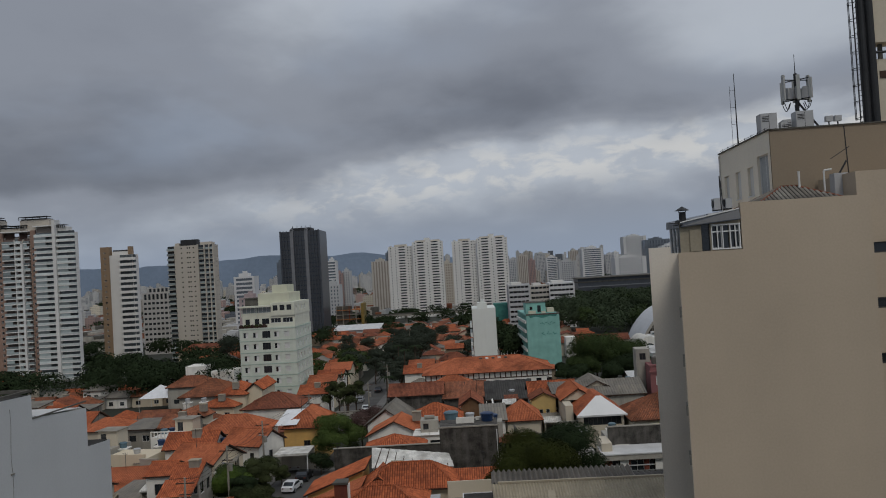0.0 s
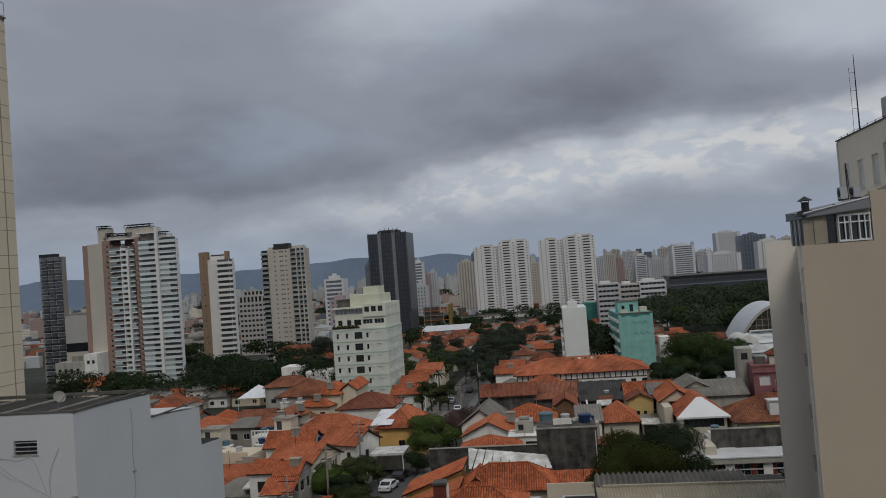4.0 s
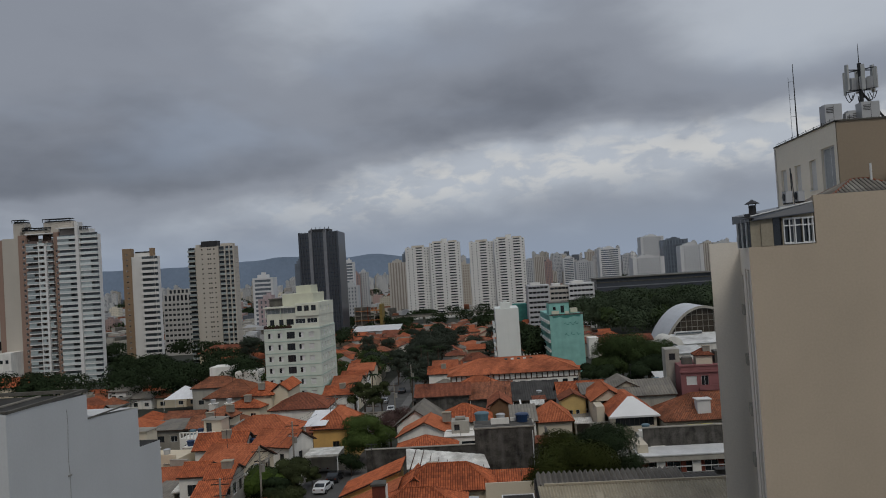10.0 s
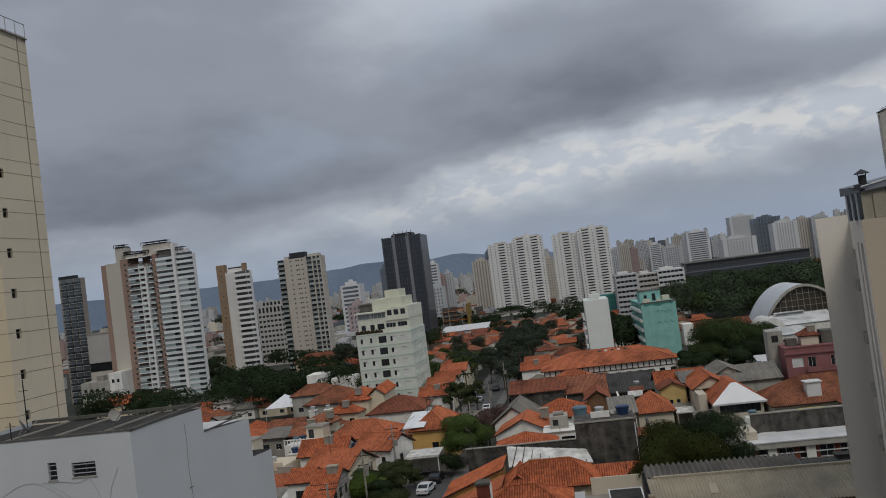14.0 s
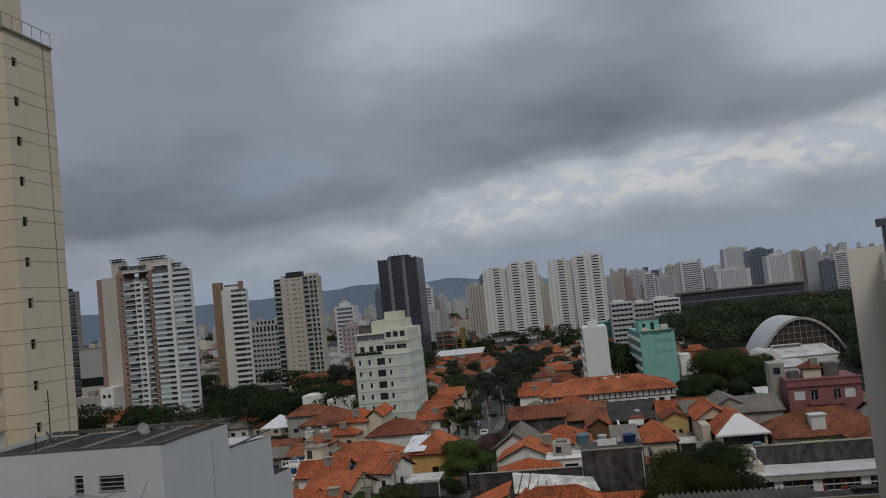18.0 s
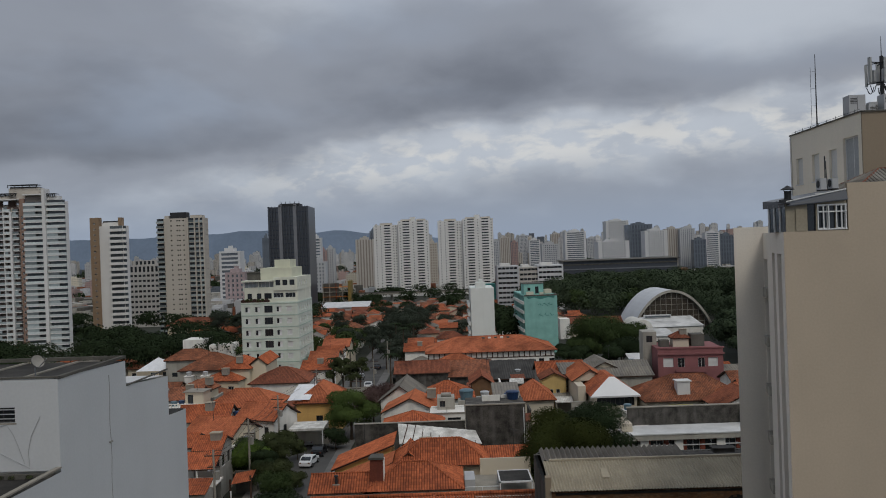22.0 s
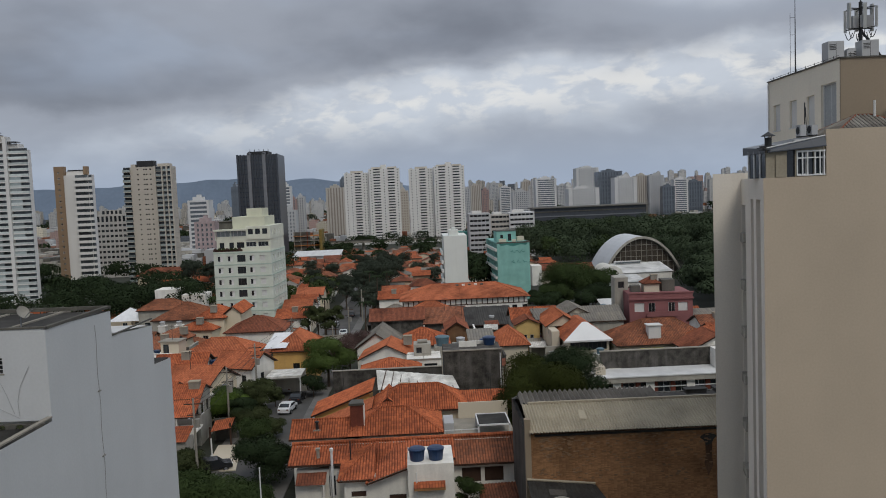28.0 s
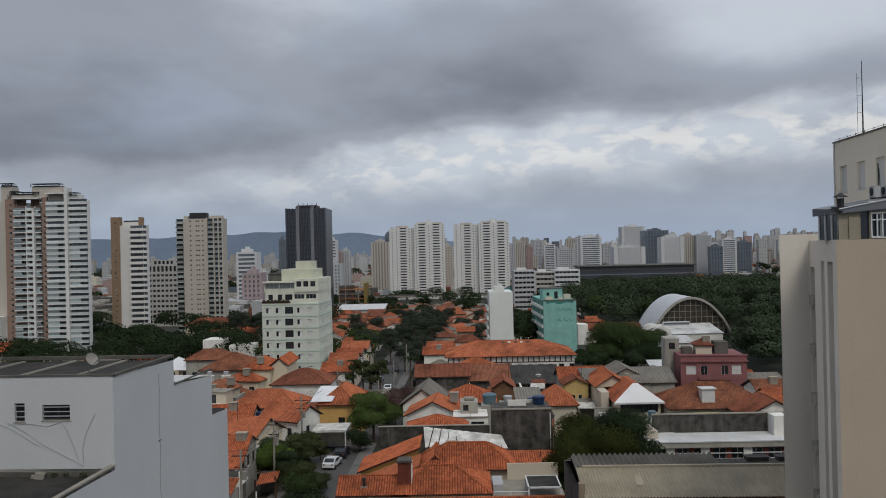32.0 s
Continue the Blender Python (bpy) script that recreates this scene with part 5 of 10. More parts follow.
for k, (x, y) in enumerate(((10.75, 7.2), (11.25, 7.2))):
    t = thing("floodlight", "grey rooftop floodlight on a short post", "floodlight", "roof lights", at=R_AT @ pose(x, y, 36.78))
    part("post", Shape().tube((0, 0, 0), (0, 0, 0.55), 0.04), "steel_dark", t)
    part("housing", Shape().box(-0.19, -0.14, 0.42, 0.19, 0.14, 0.74), "cabinet_grey", t)
rod = thing("lightning_mast", "tall thin guyed lightning rod on the roof edge", "antenna", at=R_AT @ pose(7.05, 12.1, 36.8))
part("pole", Shape().tube((0, 0, 0), (0, 0, 4.7), 0.05, 0.02), "steel_dark", rod)
part("stay", Shape().tube((-0.32, 0, 0), (-0.32, 0, 3.9), 0.012).tube((-0.32, 0, 3.6), (0, 0, 3.6), 0.01).tube((-0.32, 0, 1.4), (0, 0, 1.4), 0.01).tube((-0.32, 0, 2.5), (0, 0, 2.5), 0.01), "steel_dark", rod)
tank_tower = thing("water_tower", "pale tank tower with dark flue pipes and a caged ladder", "water tower", at=R_AT @ pose(12.4, 6.7, 36.78))
part("lower_room", Shape().prism([(1.15, 0.3), (7, 0.3), (7, 1.4), (1.15, 1.4)], 0, 3.8), "plaster_sand", tank_tower)
part("tank_room", Shape().prism([(1.05, 0.2), (7, 0.2), (7, 1.4), (1.05, 1.4)], 4.75, 10), "plaster_sand", tank_tower)
for x in (1.5, 3.6, 5.8):
    part("post", Shape().box(x, 0.6, 3.8, x + 0.2, 0.8, 4.75), "concrete_dark", tank_tower)
part("cross_pipe", Shape().tube((0.9, 0.1, 4.15), (6.5, 0.1, 4.2), 0.07), "steel_dark", tank_tower)
part("small_window", Shape().box(1.3, 0.24, 2.7, 1.75, 0.31, 3.1), "wood_dark", tank_tower)
for x, r, top_ in ((0.32, 0.2, 8.6), (0.78, 0.24, 8.2)):
    part("flue_pipe", Shape().tube((x, 0.0, 0), (x, 0.0, top_), r, sides=12).tube((x, 0.0, top_), (x + 1.6, 0.0, top_ + 0.5), r * 0.9, sides=12), "steel_dark", tank_tower, "dark lagged flue pipe")
lad = Shape()
for y in (-0.2, 0.2):
    lad.tube((0.0, y, 0), (0.0, y, 10), 0.03, sides=5)
for k in range(33):
    lad.tube((0.0, -0.2, 0.3 * k + 0.2), (0.0, 0.2, 0.3 * k + 0.2), 0.018, sides=5)
part("ladder", lad, "steel_dark", tank_tower)
cage = Shape()
for k in range(10):
    ring = [(-0.36 * math.sin(a), 0.3 * math.cos(a), 0.95 * k + 0.4) for a in [math.pi * j / 8 for j in range(9)]]
    for p, q in zip(ring, ring[1:]):
        cage.tube(p, q, 0.022, sides=4)
for y, off in ((0.0, -0.36), (-0.26, -0.18), (0.26, -0.18)):
    cage.tube((off, y, 0.3), (off, y, 10), 0.022, sides=4)
part("ladder_cage", cage, "steel_dark", tank_tower)
aer = thing("roof_aerial", "leaning television aerial above the parapet", "antenna", "aerials", at=R_AT @ pose(9.9, 3.2, 33.7))
part("pole", Shape().tube((0, 0, -0.5), (-0.1, 0, 2.6), 0.03), "steel_dark", aer)
part("boom", Shape().tube((-0.9, 0, 0.9), (0.1, 0, 1.5), 0.02).tube((-0.5, 0, 0.1), (-0.1, 0, 0.75), 0.05), "steel_dark", aer)
part("duct", Shape().box(-0.9, -0.3, -1.3, -0.2, 0.3, 0.1), "cabinet_grey", aer)
part("vent_pipe", Shape().tube((-2.6, 0, -0.9), (-2.6, 0, 0.35), 0.06), "shutter_white", aer)
part("bent_pipe", Shape().tube((-1.3, 0, -1.0), (-1.3, 0, 0.3), 0.05).tube((-1.3, 0, 0.3), (-0.9, 0, 0.35), 0.05), "shutter_white", aer)


# ---------------------------------------------------------------- tall cream tower on the far left
T_AT = pose(-33.5, 48.3, 0, 0, 0, -1.5)
tower = thing("apartment_tower", "tall cream apartment tower with stepped faces and small windows", "tower", at=T_AT)
FH = 2.8
zs_small = [49.55 - FH * k for k in range(17)]
top = 51.6


def tower_face(x0, y0, x1, y1, ztop, holes, mat, label=""):
    """One face from a to b (outside on the right of the way), with openings given as along, z, w, h."""
    ln_ = math.hypot(x1 - x0, y1 - y0)
    mm = pose(x0, y0, 0, 0, 0, math.degrees(math.atan2(y1 - y0, x1 - x0)))
    sh = Shape()
    wall_with_holes(sh, mm, ln_, ztop, holes, 0.22)
    part("wall", sh, mat, tower, label)
    put_windows(tower, mm, holes, 0.22)
    j = Shape().box(0, -0.008, 0, ln_, 0.03, 0.045).mesh("joint_line", "plaster_tan")
    for k in range(18):
        part("joint_line", j, (), tower, at=mm @ Matrix.Translation((0, 0, 50.5 - FH * k)))
        part("joint_line", j, (), tower, at=mm @ Matrix.Translation((0, 0, 49.55 - FH * k)))


tower_face(0, 0, 0, 5.0, top, [(0.72, z - 0.4, 0.5, 0.66, "dark") for z in zs_small], "plaster_cream")
tower_face(-1.7, 0, 0, 0, top, [], "plaster_cream")
tower_face(-1.7, -1.45, -1.7, 0, top, [(0.12, z - 1.1, 1.2, 1.1, "half" if k in (2, 4, 7, 9) else "shutter") for k, z in enumerate(zs_small)], "plaster_cream")
tower_face(-5.3, -1.45, -1.7, -1.45, top, [], "plaster_cream")
tower_face(-5.3, -6.1, -5.3, -1.45, top, [], "plaster_cream")
tower_face(-1.3, -6.1, -5.3, -6.1, top, [], "plaster_cream")
tower_face(-1.3, -22, -1.3, -6.1, top, [(14.3, z - 0.15, 0.62, 0.62, "dark") for z in zs_small] + [(8.0, z - 0.15, 0.62, 0.62, "dark") for z in zs_small], "plaster_cream")
tower_face(-20, -22, -1.3, -22, top, [], "plaster_cream")
part("roof_slab", Shape().prism([(-20, -22), (-1.3, -22), (-1.3, -6.1), (-5.3, -6.1), (-5.3, -1.45), (-1.7, -1.45), (-1.7, 0), (0, 0), (0, 5), (-20, 5)], top - 0.3, top), "concrete", tower)
part("expansion_joint", Shape().box(-0.01, 4.0, 0, 0.02, 4.08, top), "plaster_tan", tower)
part("drip_edge", Shape().box(-0.1, -0.05, top, 0.1, 5.1, top + 0.08).box(-1.75, -0.1, top, 0.1, 0.1, top + 0.08).box(-1.8, -1.5, top, -1.6, 0.0, top + 0.08).box(-5.3, -1.55, top, -1.6, -1.35, top + 0.08), "concrete", tower)


def rail(a, b, glassy):
    ax, ay = a
    bx, by = b
    ln_ = math.hypot(bx - ax, by - ay)
    mm = pose(ax, ay, top + 0.05, 0, 0, math.degrees(math.atan2(by - ay, bx - ax)))
    r = Shape().tube((0, 0, 1.1), (ln_, 0, 1.1), 0.03, sides=6).tube((0, 0, 0.12), (ln_, 0, 0.12), 0.02, sides=6)
    n = max(2, int(ln_ / 1.0))
    for k in range(n + 1):
        r.tube((ln_ * k / n, 0, 0), (ln_ * k / n, 0, 1.1), 0.025, sides=6)
    part("railing", r, "sheet_grey", tower, "grey steel terrace railing", at=mm)
    if glassy:
        part("glass_panel", Shape().box(0.05, -0.01, 0.15, ln_ - 0.05, 0.01, 1.05), "glass_green", tower, "greenish glass balustrade panel", at=mm)


rail((0, 0), (0, 5.0), False)
rail((-1.7, 0), (0, 0), True)
rail((-1.7, -1.45), (-1.7, 0), True)
rail((-5.3, -1.45), (-1.7, -1.45), True)
rail((-1.3, -22), (-1.3, -6.1), True)
pen = [(0.9, 3.0 + 2.8 * k, 1.3, 1.2, "shutter") for k in range(3)] + [(3.7, 3.0 + 2.8 * k, 1.3, 1.2, "shutter") for k in range(3)]
mm = pose(-12.0, 1.8, top, 0, 0, 0)
sh = Shape()
wall_with_holes(sh, mm, 6.0, 14, pen, 0.2)
sh.face([(-12, 1.8, top + 14), (-6, 1.8, top + 14), (-6, 10, top + 14), (-12, 10, top + 14)])
sh.face([(-6, 1.8, top), (-6, 10, top), (-6, 10, top + 14), (-6, 1.8, top + 14)])
part("penthouse_wall", sh, "plaster_cream", tower)
put_windows(tower, mm, pen, 0.2)
part("pergola", Shape().box(-5.2, -1.0, top + 2.6, -2.4, -0.9, top + 2.75).box(-5.2, 1.4, top + 2.6, -2.4, 1.5, top + 2.75).box(-2.5, -1.0, top, -2.4, -0.9, top + 2.6).box(-2.5, 1.4, top, -2.4, 1.5, top + 2.6).box(-4.2, -1.0, top + 2.75, -4.1, 1.5, top + 2.85).box(-3.2, -1.0, top + 2.75, -3.1, 1.5, top + 2.85), "concrete", tower, "concrete terrace pergola")
for k in range(3):
    tagged(new("potted_plant", quads_mesh("potted_plant", leaf_cloud(grow, [((0, 0, 0.9), 0.5, 0.8)], 160, 0.14), "leaf_olive")), "leafy potted plant on the tower terrace", "plant", "terrace plants").matrix_world = T_AT @ pose(-2.5 - 0.8 * k, -0.5 + 0.3 * k, top)


# ---------------------------------------------------------------- brick workshop below on the right
F_AT = pose(8.0, 59.0, 0, 0, 0, -1.2)
shop = thing("workshop", "old brown brick workshop with a corrugated fibre cement roof", "building", at=F_AT)
part("flank_wall", Shape().box(-0.2, 0.4, 0, 0.1, 11, 11.0), "fibre_cement_dark", shop)
part("brick_wall", Shape().box(0.1, 0, 0, 30, 0.4, 11.05), "brick_rough", shop, "rough brown brick wall with dark stains")
part("corner_pillar", Shape().box(-0.35, -0.15, 0, 0.1, 0.4, 12.3), "plaster_tan", shop, "narrow tan rendered corner pillar")
part("stain", Shape().face([(13.25, -0.014, 10.3), (13.6, -0.014, 10.0), (13.75, -0.014, 9.6), (14.0, -0.014, 9.7), (14.2, -0.014, 9.75), (14.35, -0.014, 10.1), (14.65, -0.014, 10.35), (14.2, -0.014, 10.6), (13.6, -0.014, 10.55)]), "roof_felt", shop, "black damp stain")
part("stain", Shape().face([(13.7, -0.012, 9.7), (13.72, -0.012, 8.9), (13.6, -0.012, 8.2), (13.9, -0.012, 7.2), (14.3, -0.012, 8.0), (14.2, -0.012, 8.9), (14.25, -0.012, 9.75)]), "damp_brown", shop, "brown drip mark below the damp patch")
part("render_patch", Shape().box(5.2, -0.05, 0.0, 16.5, -0.006, 2.9), "fibre_cement", shop, "pale rendered base of the wall")
# thin dark strip along the top of the brick wall
part("soffit_stain", Shape().box(0.4, -0.02, 10.86, 30, -0.006, 11.05), "roof_felt", shop)
corrugated(shop, [(0.0, -0.45, 11.3), (30, -0.45, 11.3), (30, 3.0, 12.62), (-0.2, 3.0, 12.62)], "fibre_cement", 0.24, 0.10)
part("sheet_lap", Shape().slope([(0.0, 1.25, 12.0), (30, 1.25, 12.0), (30, 1.28, 12.03), (-0.1, 1.28, 12.03)]), "fibre_cement", shop)
part("barge", Shape().box(0.3, 2.9, 12.66, 30, 3.15, 12.8), "fibre_cement", shop)
for hx in (4.1, 15.6):
    part("raised_sheet", Shape().slope([(hx, 0.75, 11.93), (hx + 0.6, 0.75, 11.93), (hx + 0.55, 1.9, 12.32), (hx + 0.05, 1.9, 12.32)]).box(hx, 0.77, 11.80, hx + 0.6, 0.85, 11.92), "fibre_cement", shop, "raised flap in the roof sheets")
corrugated(shop, [(-0.2, 3.2, 12.5), (11.3, 3.2, 12.5), (11.3, 6.0, 12.75), (-0.2, 6.0, 12.75)], "fibre_cement_worn", 0.42, 0.28)
corrugated(shop, [(-0.2, 6.1, 12.5), (11.3, 6.1, 12.4), (11.3, 11.0, 11.0), (-0.2, 11.0, 11.0)], "fibre_cement_dark", 0.62, 0.2)
corrugated(shop, [(11.35, 3.2, 11.75), (30, 3.2, 11.75), (30, 11.0, 10.9), (11.35, 11.0, 10.9)], "fibre_cement_dark", 0.5, 0.12)
part("rear_wall", Shape().box(-0.2, 11, 0, 30, 11.3, 11.0), "concrete_dark", shop)
cr = np.random.default_rng(11)
brick_mesh = Shape().box(0, -0.03, 0, 0.25, 0.02, 0.075).mesh("brick", "brick_course")
for k in range(290):
    bx, row_ = 0.6 + 14.5 * float(cr.random()) ** 1.2, int(40 * float(cr.random()) ** 1.8)
    part("brick", brick_mesh, (), shop, at=pose(bx, -0.005 - 0.03 * float(cr.random()), 10.72 - 0.095 * row_))
lean = thing("lean_to_shed", "low lean-to with a black sheet roof against the brick wall", "shed", at=F_AT)
corrugated(lean, [(-0.2, -9.5, 5.3), (7.4, -9.5, 4.9), (5.0, -0.1, 6.95), (-0.3, -0.1, 7.5)], "roof_felt", 0.5, 0.05)
for px_, py_, pz_ in ((1.2, -1.6, 6.98), (3.4, -2.7, 6.62), (4.4, -5.4, 5.96)):
    part("patch_sheet", Shape().slope([(px_, py_ - 0.35, pz_), (px_ + 1.3, py_ - 0.35, pz_ - 0.1), (px_ + 1.3, py_ + 0.35, pz_ + 0.1), (px_, py_ + 0.35, pz_ + 0.2)]), "fibre_cement_dark", lean)
part("wall", Shape().box(0.0, -9.3, 0, 6.6, -0.1, 4.7), "concrete", lean)
part("flashing", Shape().tube((-0.3, -0.15, 7.6), (5.0, -0.15, 7.05), 0.1, sides=6), "fibre_cement", lean)


def water_tank(x, y, z, r, h, mat, label, at=None):
    m_ = (at or Matrix()) @ pose(x, y, z)
    t = thing("water_tank", label, "water tank", "roof water tanks", at=m_)
    part("tank", Shape().turned([(0, 0.02), (r * 0.82, 0.02), (r * 0.98, h * 0.75), (r * 0.98, h * 0.8)], sides=18), mat, t)
    part("lid", Shape().turned([(r * 1.04, h * 0.8), (r * 1.04, h * 0.86), (r * 0.8, h * 0.95), (r * 0.3, h), (0, h)], sides=18), mat, t)
    part("rim", Shape().turned([(r * 0.98, h * 0.76), (r * 1.06, h * 0.78), (r * 1.06, h * 0.82), (r * 0.98, h * 0.82)], sides=18), mat, t)
    return t


water_tank(1.9, -3.2, 6.35, 0.68, 0.85, "sheet_grey", "grey round water tank on the black lean-to roof", F_AT)
part_beam = thing("steel_frame", "bare steel frame of a small canopy over the yard", "frame", at=pose(6.0, 58.5, 3.2))
for k in range(6):
    part("rafter", Shape().tube((-2.6 + 0.9 * k, -3, 0.4), (-2.6 + 0.9 * k, 2, 1.2), 0.03, sides=5), "sheet_grey", part_beam)
part("beam", Shape().tube((-2.8, -3, 0.4), (2.2, -3, 0.4), 0.05).tube((-2.8, -3, -3.2), (-2.8, -3, 0.4), 0.05).tube((2.2, -3, -3.2), (2.2, -3, 0.4), 0.05).tube((-2.8, 2, 1.2), (2.2, 2, 1.2), 0.05), "sheet_grey", part_beam)

# gable of a small roof right under the terrace
gab = thing("roof_gable", "grey gable with black edged barge boards", "roof", at=pose(11.2, 27.0, 0, 0, 0, 0))
part("gable_wall", Shape().face([(-3.4, 0, 16.9), (1.8, 0, 16.9), (0, 0, 17.85)]).box(-3.2, -6, 0, 1.6, -0.3, 16.9), "concrete_dark", gab)
part("panel", Shape().face([(-1.7, -0.26, 16.9), (0.9, -0.26, 16.9), (0.9, -0.26, 17.2), (-0.2, -0.26, 17.6), (-1.2, -0.26, 17.3)]), "plaster_white", gab, "pale patch of whitewash")
part("roof", Shape().slope([(-3.6, 0.1, 16.85), (-3.6, -6, 16.85), (0, -6, 17.95), (0, 0.1, 17.95)]).slope([(2.0, -6, 16.85), (2.0, 0.1, 16.85), (0, 0.1, 17.95), (0, -6, 17.95)]), "roof_felt", gab)
part("barge_board", Shape().face([(-3.7, -0.3, 16.75), (0, -0.3, 17.86), (0, -0.3, 18.2), (-3.7, -0.3, 17.09)]).face([(2.1, -0.3, 16.75), (0, -0.3, 17.86), (0, -0.3, 18.2), (2.1, -0.3, 17.09)]).face([(-3.7, -0.3, 17.09), (0, -0.3, 18.2), (0, 0.2, 18.2), (-3.7, 0.2, 17.09)]).face([(2.1, -0.3, 17.09), (0, -0.3, 18.2), (0, 0.2, 18.2), (2.1, 0.2, 17.09)]), "frame_dark", gab)

# dark corrugated roofs in front of the white house
shed = thing("market_shed", "low shed with a dark corrugated roof patched with pale sheets", "shed", at=pose(-7.0, 56.0, -1.1, 0, 0, -5))
corrugated(shed, [(-9.0, 1.5, 3.2), (10.5, -1.0, 2.6), (10.5, 6.5, 3.6), (-6.5, 9.0, 4.9)], "fibre_cement_dark", 0.36, 0.11)
corrugated(shed, [(-9.5, -8.0, 3.2), (11, -8.0, 3.2), (11, -1.2, 2.4), (-9.5, 1.3, 3.0)], "fibre_cement_dark", 0.36, 0.11)
part("wall", Shape().box(-8.5, -7.6, 0, 10, 6.0, 2.3), "concrete", shed)


def on_shed(u, v, lift=0.17):
    a_, b_, c_, d_ = Vector((-9.0, 1.5, 3.2)), Vector((10.5, -1.0, 2.6)), Vector((10.5, 6.5, 3.6)), Vector((-6.5, 9.0, 4.9))
    return a_.lerp(b_, u).lerp(d_.lerp(c_, u), v) + Vector((0, 0, lift))


for u0, u1, v0, v1 in ((0.12, 0.36, 0.58, 0.97), (0.24, 0.30, 0.30, 0.52), (0.40, 0.46, 0.12, 0.50), (0.80, 0.86, 0.15, 0.5), (0.55, 0.59, 0.02, 0.14)):
    part("patch_sheet", Shape().face([on_shed(u0, v0), on_shed(u1, v0), on_shed(u1, v1), on_shed(u0, v1)]), "sheet_grey" if u1 - u0 > 0.2 else "fibre_cement", shed, "pale patch of newer sheeting")
part("ridge_strip", Shape().tube(on_shed(0.06, 0.05), on_shed(0.2, 0.62), 0.05, sides=6), "fibre_cement", shed)
for vx, vy, vz in ((-5.2, 2.4, 3.75), (1.6, 1.2, 3.3), (8.2, 0.8, 3.1)):
    v = thing("roof_ventilator", "round metal turbine ventilator on the shed roof", "ventilator", "roof ventilators", at=pose(-7.0, 56.0, -1.1, 0, 0, -5) @ pose(vx, vy, vz - 0.25))
    part("neck", Shape().tube((0, 0, -0.1), (0, 0, 0.9), 0.26, sides=12), "steel", v)
    part("turbine", Shape().turned([(0.3, 0.9), (0.42, 1.05), (0.42, 1.25), (0.26, 1.42), (0, 1.46)], sides=14), "steel", v)
    part("collar", Shape().turned([(0.27, 0.82), (0.34, 0.86), (0.3, 0.92)], sides=14), "steel_dark", v)

# ---------------------------------------------------------------- white house with blue tanks
white = thing("house", "white two-storey house with orange tile roofs and water tanks", "house", at=pose(0, 0, 0))
block_walls(white, -12.0, 70.3, 8.1, 73.6, 0, 5.2, "plaster_white", {"south": [(15.2, 3.3, 1.75, 1.35, "wood"), (17.3, 3.3, 1.75, 1.35, "wood"), (1.3, 2.6, 1.2, 2.0, "wood"), (2.9, 2.6, 0.7, 2.0, "white")]}, 0.15)
add_roof(white, "shed_s", -12.3, 70.2, 2.2, 72.6, 5.80, 0.98, "tiles_orange", "plaster_white", 0.4)
add_roof(white, "shed_s", 2.75, 70.2, 8.0, 72.6, 5.15, 1.6, "tiles_weathered", "plaster_white", 0.4)
part("ridge_cap", Shape().tube((-12.7, 72.98, 6.86), (8.4, 72.98, 6.86), 0.2, sides=8), "tiles_orange", white)
block_walls(white, -7.3, 66.6, -1.0, 70.4, 0, 5.6, "plaster_white", {"south": [(0.6, 3.9, 1.3, 0.5, "wood"), (3.9, 2.7, 1.5, 1.25, "wood")]}, 0.15)
s = Shape()
s.ribbed([(-7.8, 66.1, 5.55), (-4.6, 66.1, 5.55), (-4.6, 71.6, 6.95), (-4.9, 71.6, 6.95)], 0.26, 0.075)
s.ribbed([(-7.8, 71.9, 6.1), (-7.8, 66.1, 5.55), (-4.9, 71.6, 6.95)], 0.26, 0.075)
s.ribbed([(-5.3, 65.9, 5.25), (-0.9, 65.9, 6.75), (-0.9, 72.0, 7.15), (-4.6, 72.0, 6.85)], 0.26, 0.075)
s.face([(-7.8, 66.1, 5.4), (-4.6, 66.1, 5.4), (-4.6, 66.1, 5.55), (-7.8, 66.1, 5.55)], slot=1)
s.face([(-5.3, 65.9, 5.1), (-0.9, 65.9, 6.6), (-0.9, 65.9, 6.75), (-5.3, 65.9, 5.25)], slot=1)
s.face([(-5.0, 66.58, 5.2), (-1.0, 66.58, 5.2), (-1.0, 66.58, 6.6), (-5.0, 66.58, 5.3)], slot=2)
part("front_roof", s, ("tiles_orange", "wood_dark", "plaster_white"), white)
for a, b in (((-7.8, 66.1, 5.6), (-4.9, 71.6, 7.0)), ((-5.3, 65.9, 5.3), (-4.6, 72.0, 6.95))):
    part("ridge_cap", Shape().tube(a, b, 0.12, sides=6), "tiles_orange", white)
block_walls(white, -1.7, 65.6, 2.3, 70.4, 0, 6.85, "plaster_white", {}, 0.15)
part("ledge_roof", Shape().slope([(-1.2, 64.9, 5.0), (1.5, 64.9, 5.0), (1.5, 65.6, 5.35), (-1.2, 65.6, 5.35)]).box(-1.2, 64.95, 4.75, 1.5, 65.6, 4.98, slot=1), ("tiles_orange", "brick_orange"), white, "narrow tiled ledge")
part("entrance_wall", Shape().box(-12.0, 69.4, 0, -9.6, 70.3, 4.2), "plaster_white", white)
part("porch_roof", Shape().slope([(-11.9, 68.7, 4.35), (-9.2, 68.7, 4.35), (-9.2, 70.2, 5.0), (-11.9, 70.2, 5.0)]), "tiles_brown", white)
part("porch_post", Shape().tube((-9.4, 68.9, 0), (-9.4, 68.9, 4.4), 0.09), "plaster_white", white)
part("flue", Shape().tube((-8.6, 69.4, 2.5), (-8.6, 69.4, 7.3), 0.11, sides=10).turned([(0.18, 0), (0.18, 0.22), (0, 0.3)], (-8.6, 69.4, 7.2)), "frame_white", white, "white chimney flue")
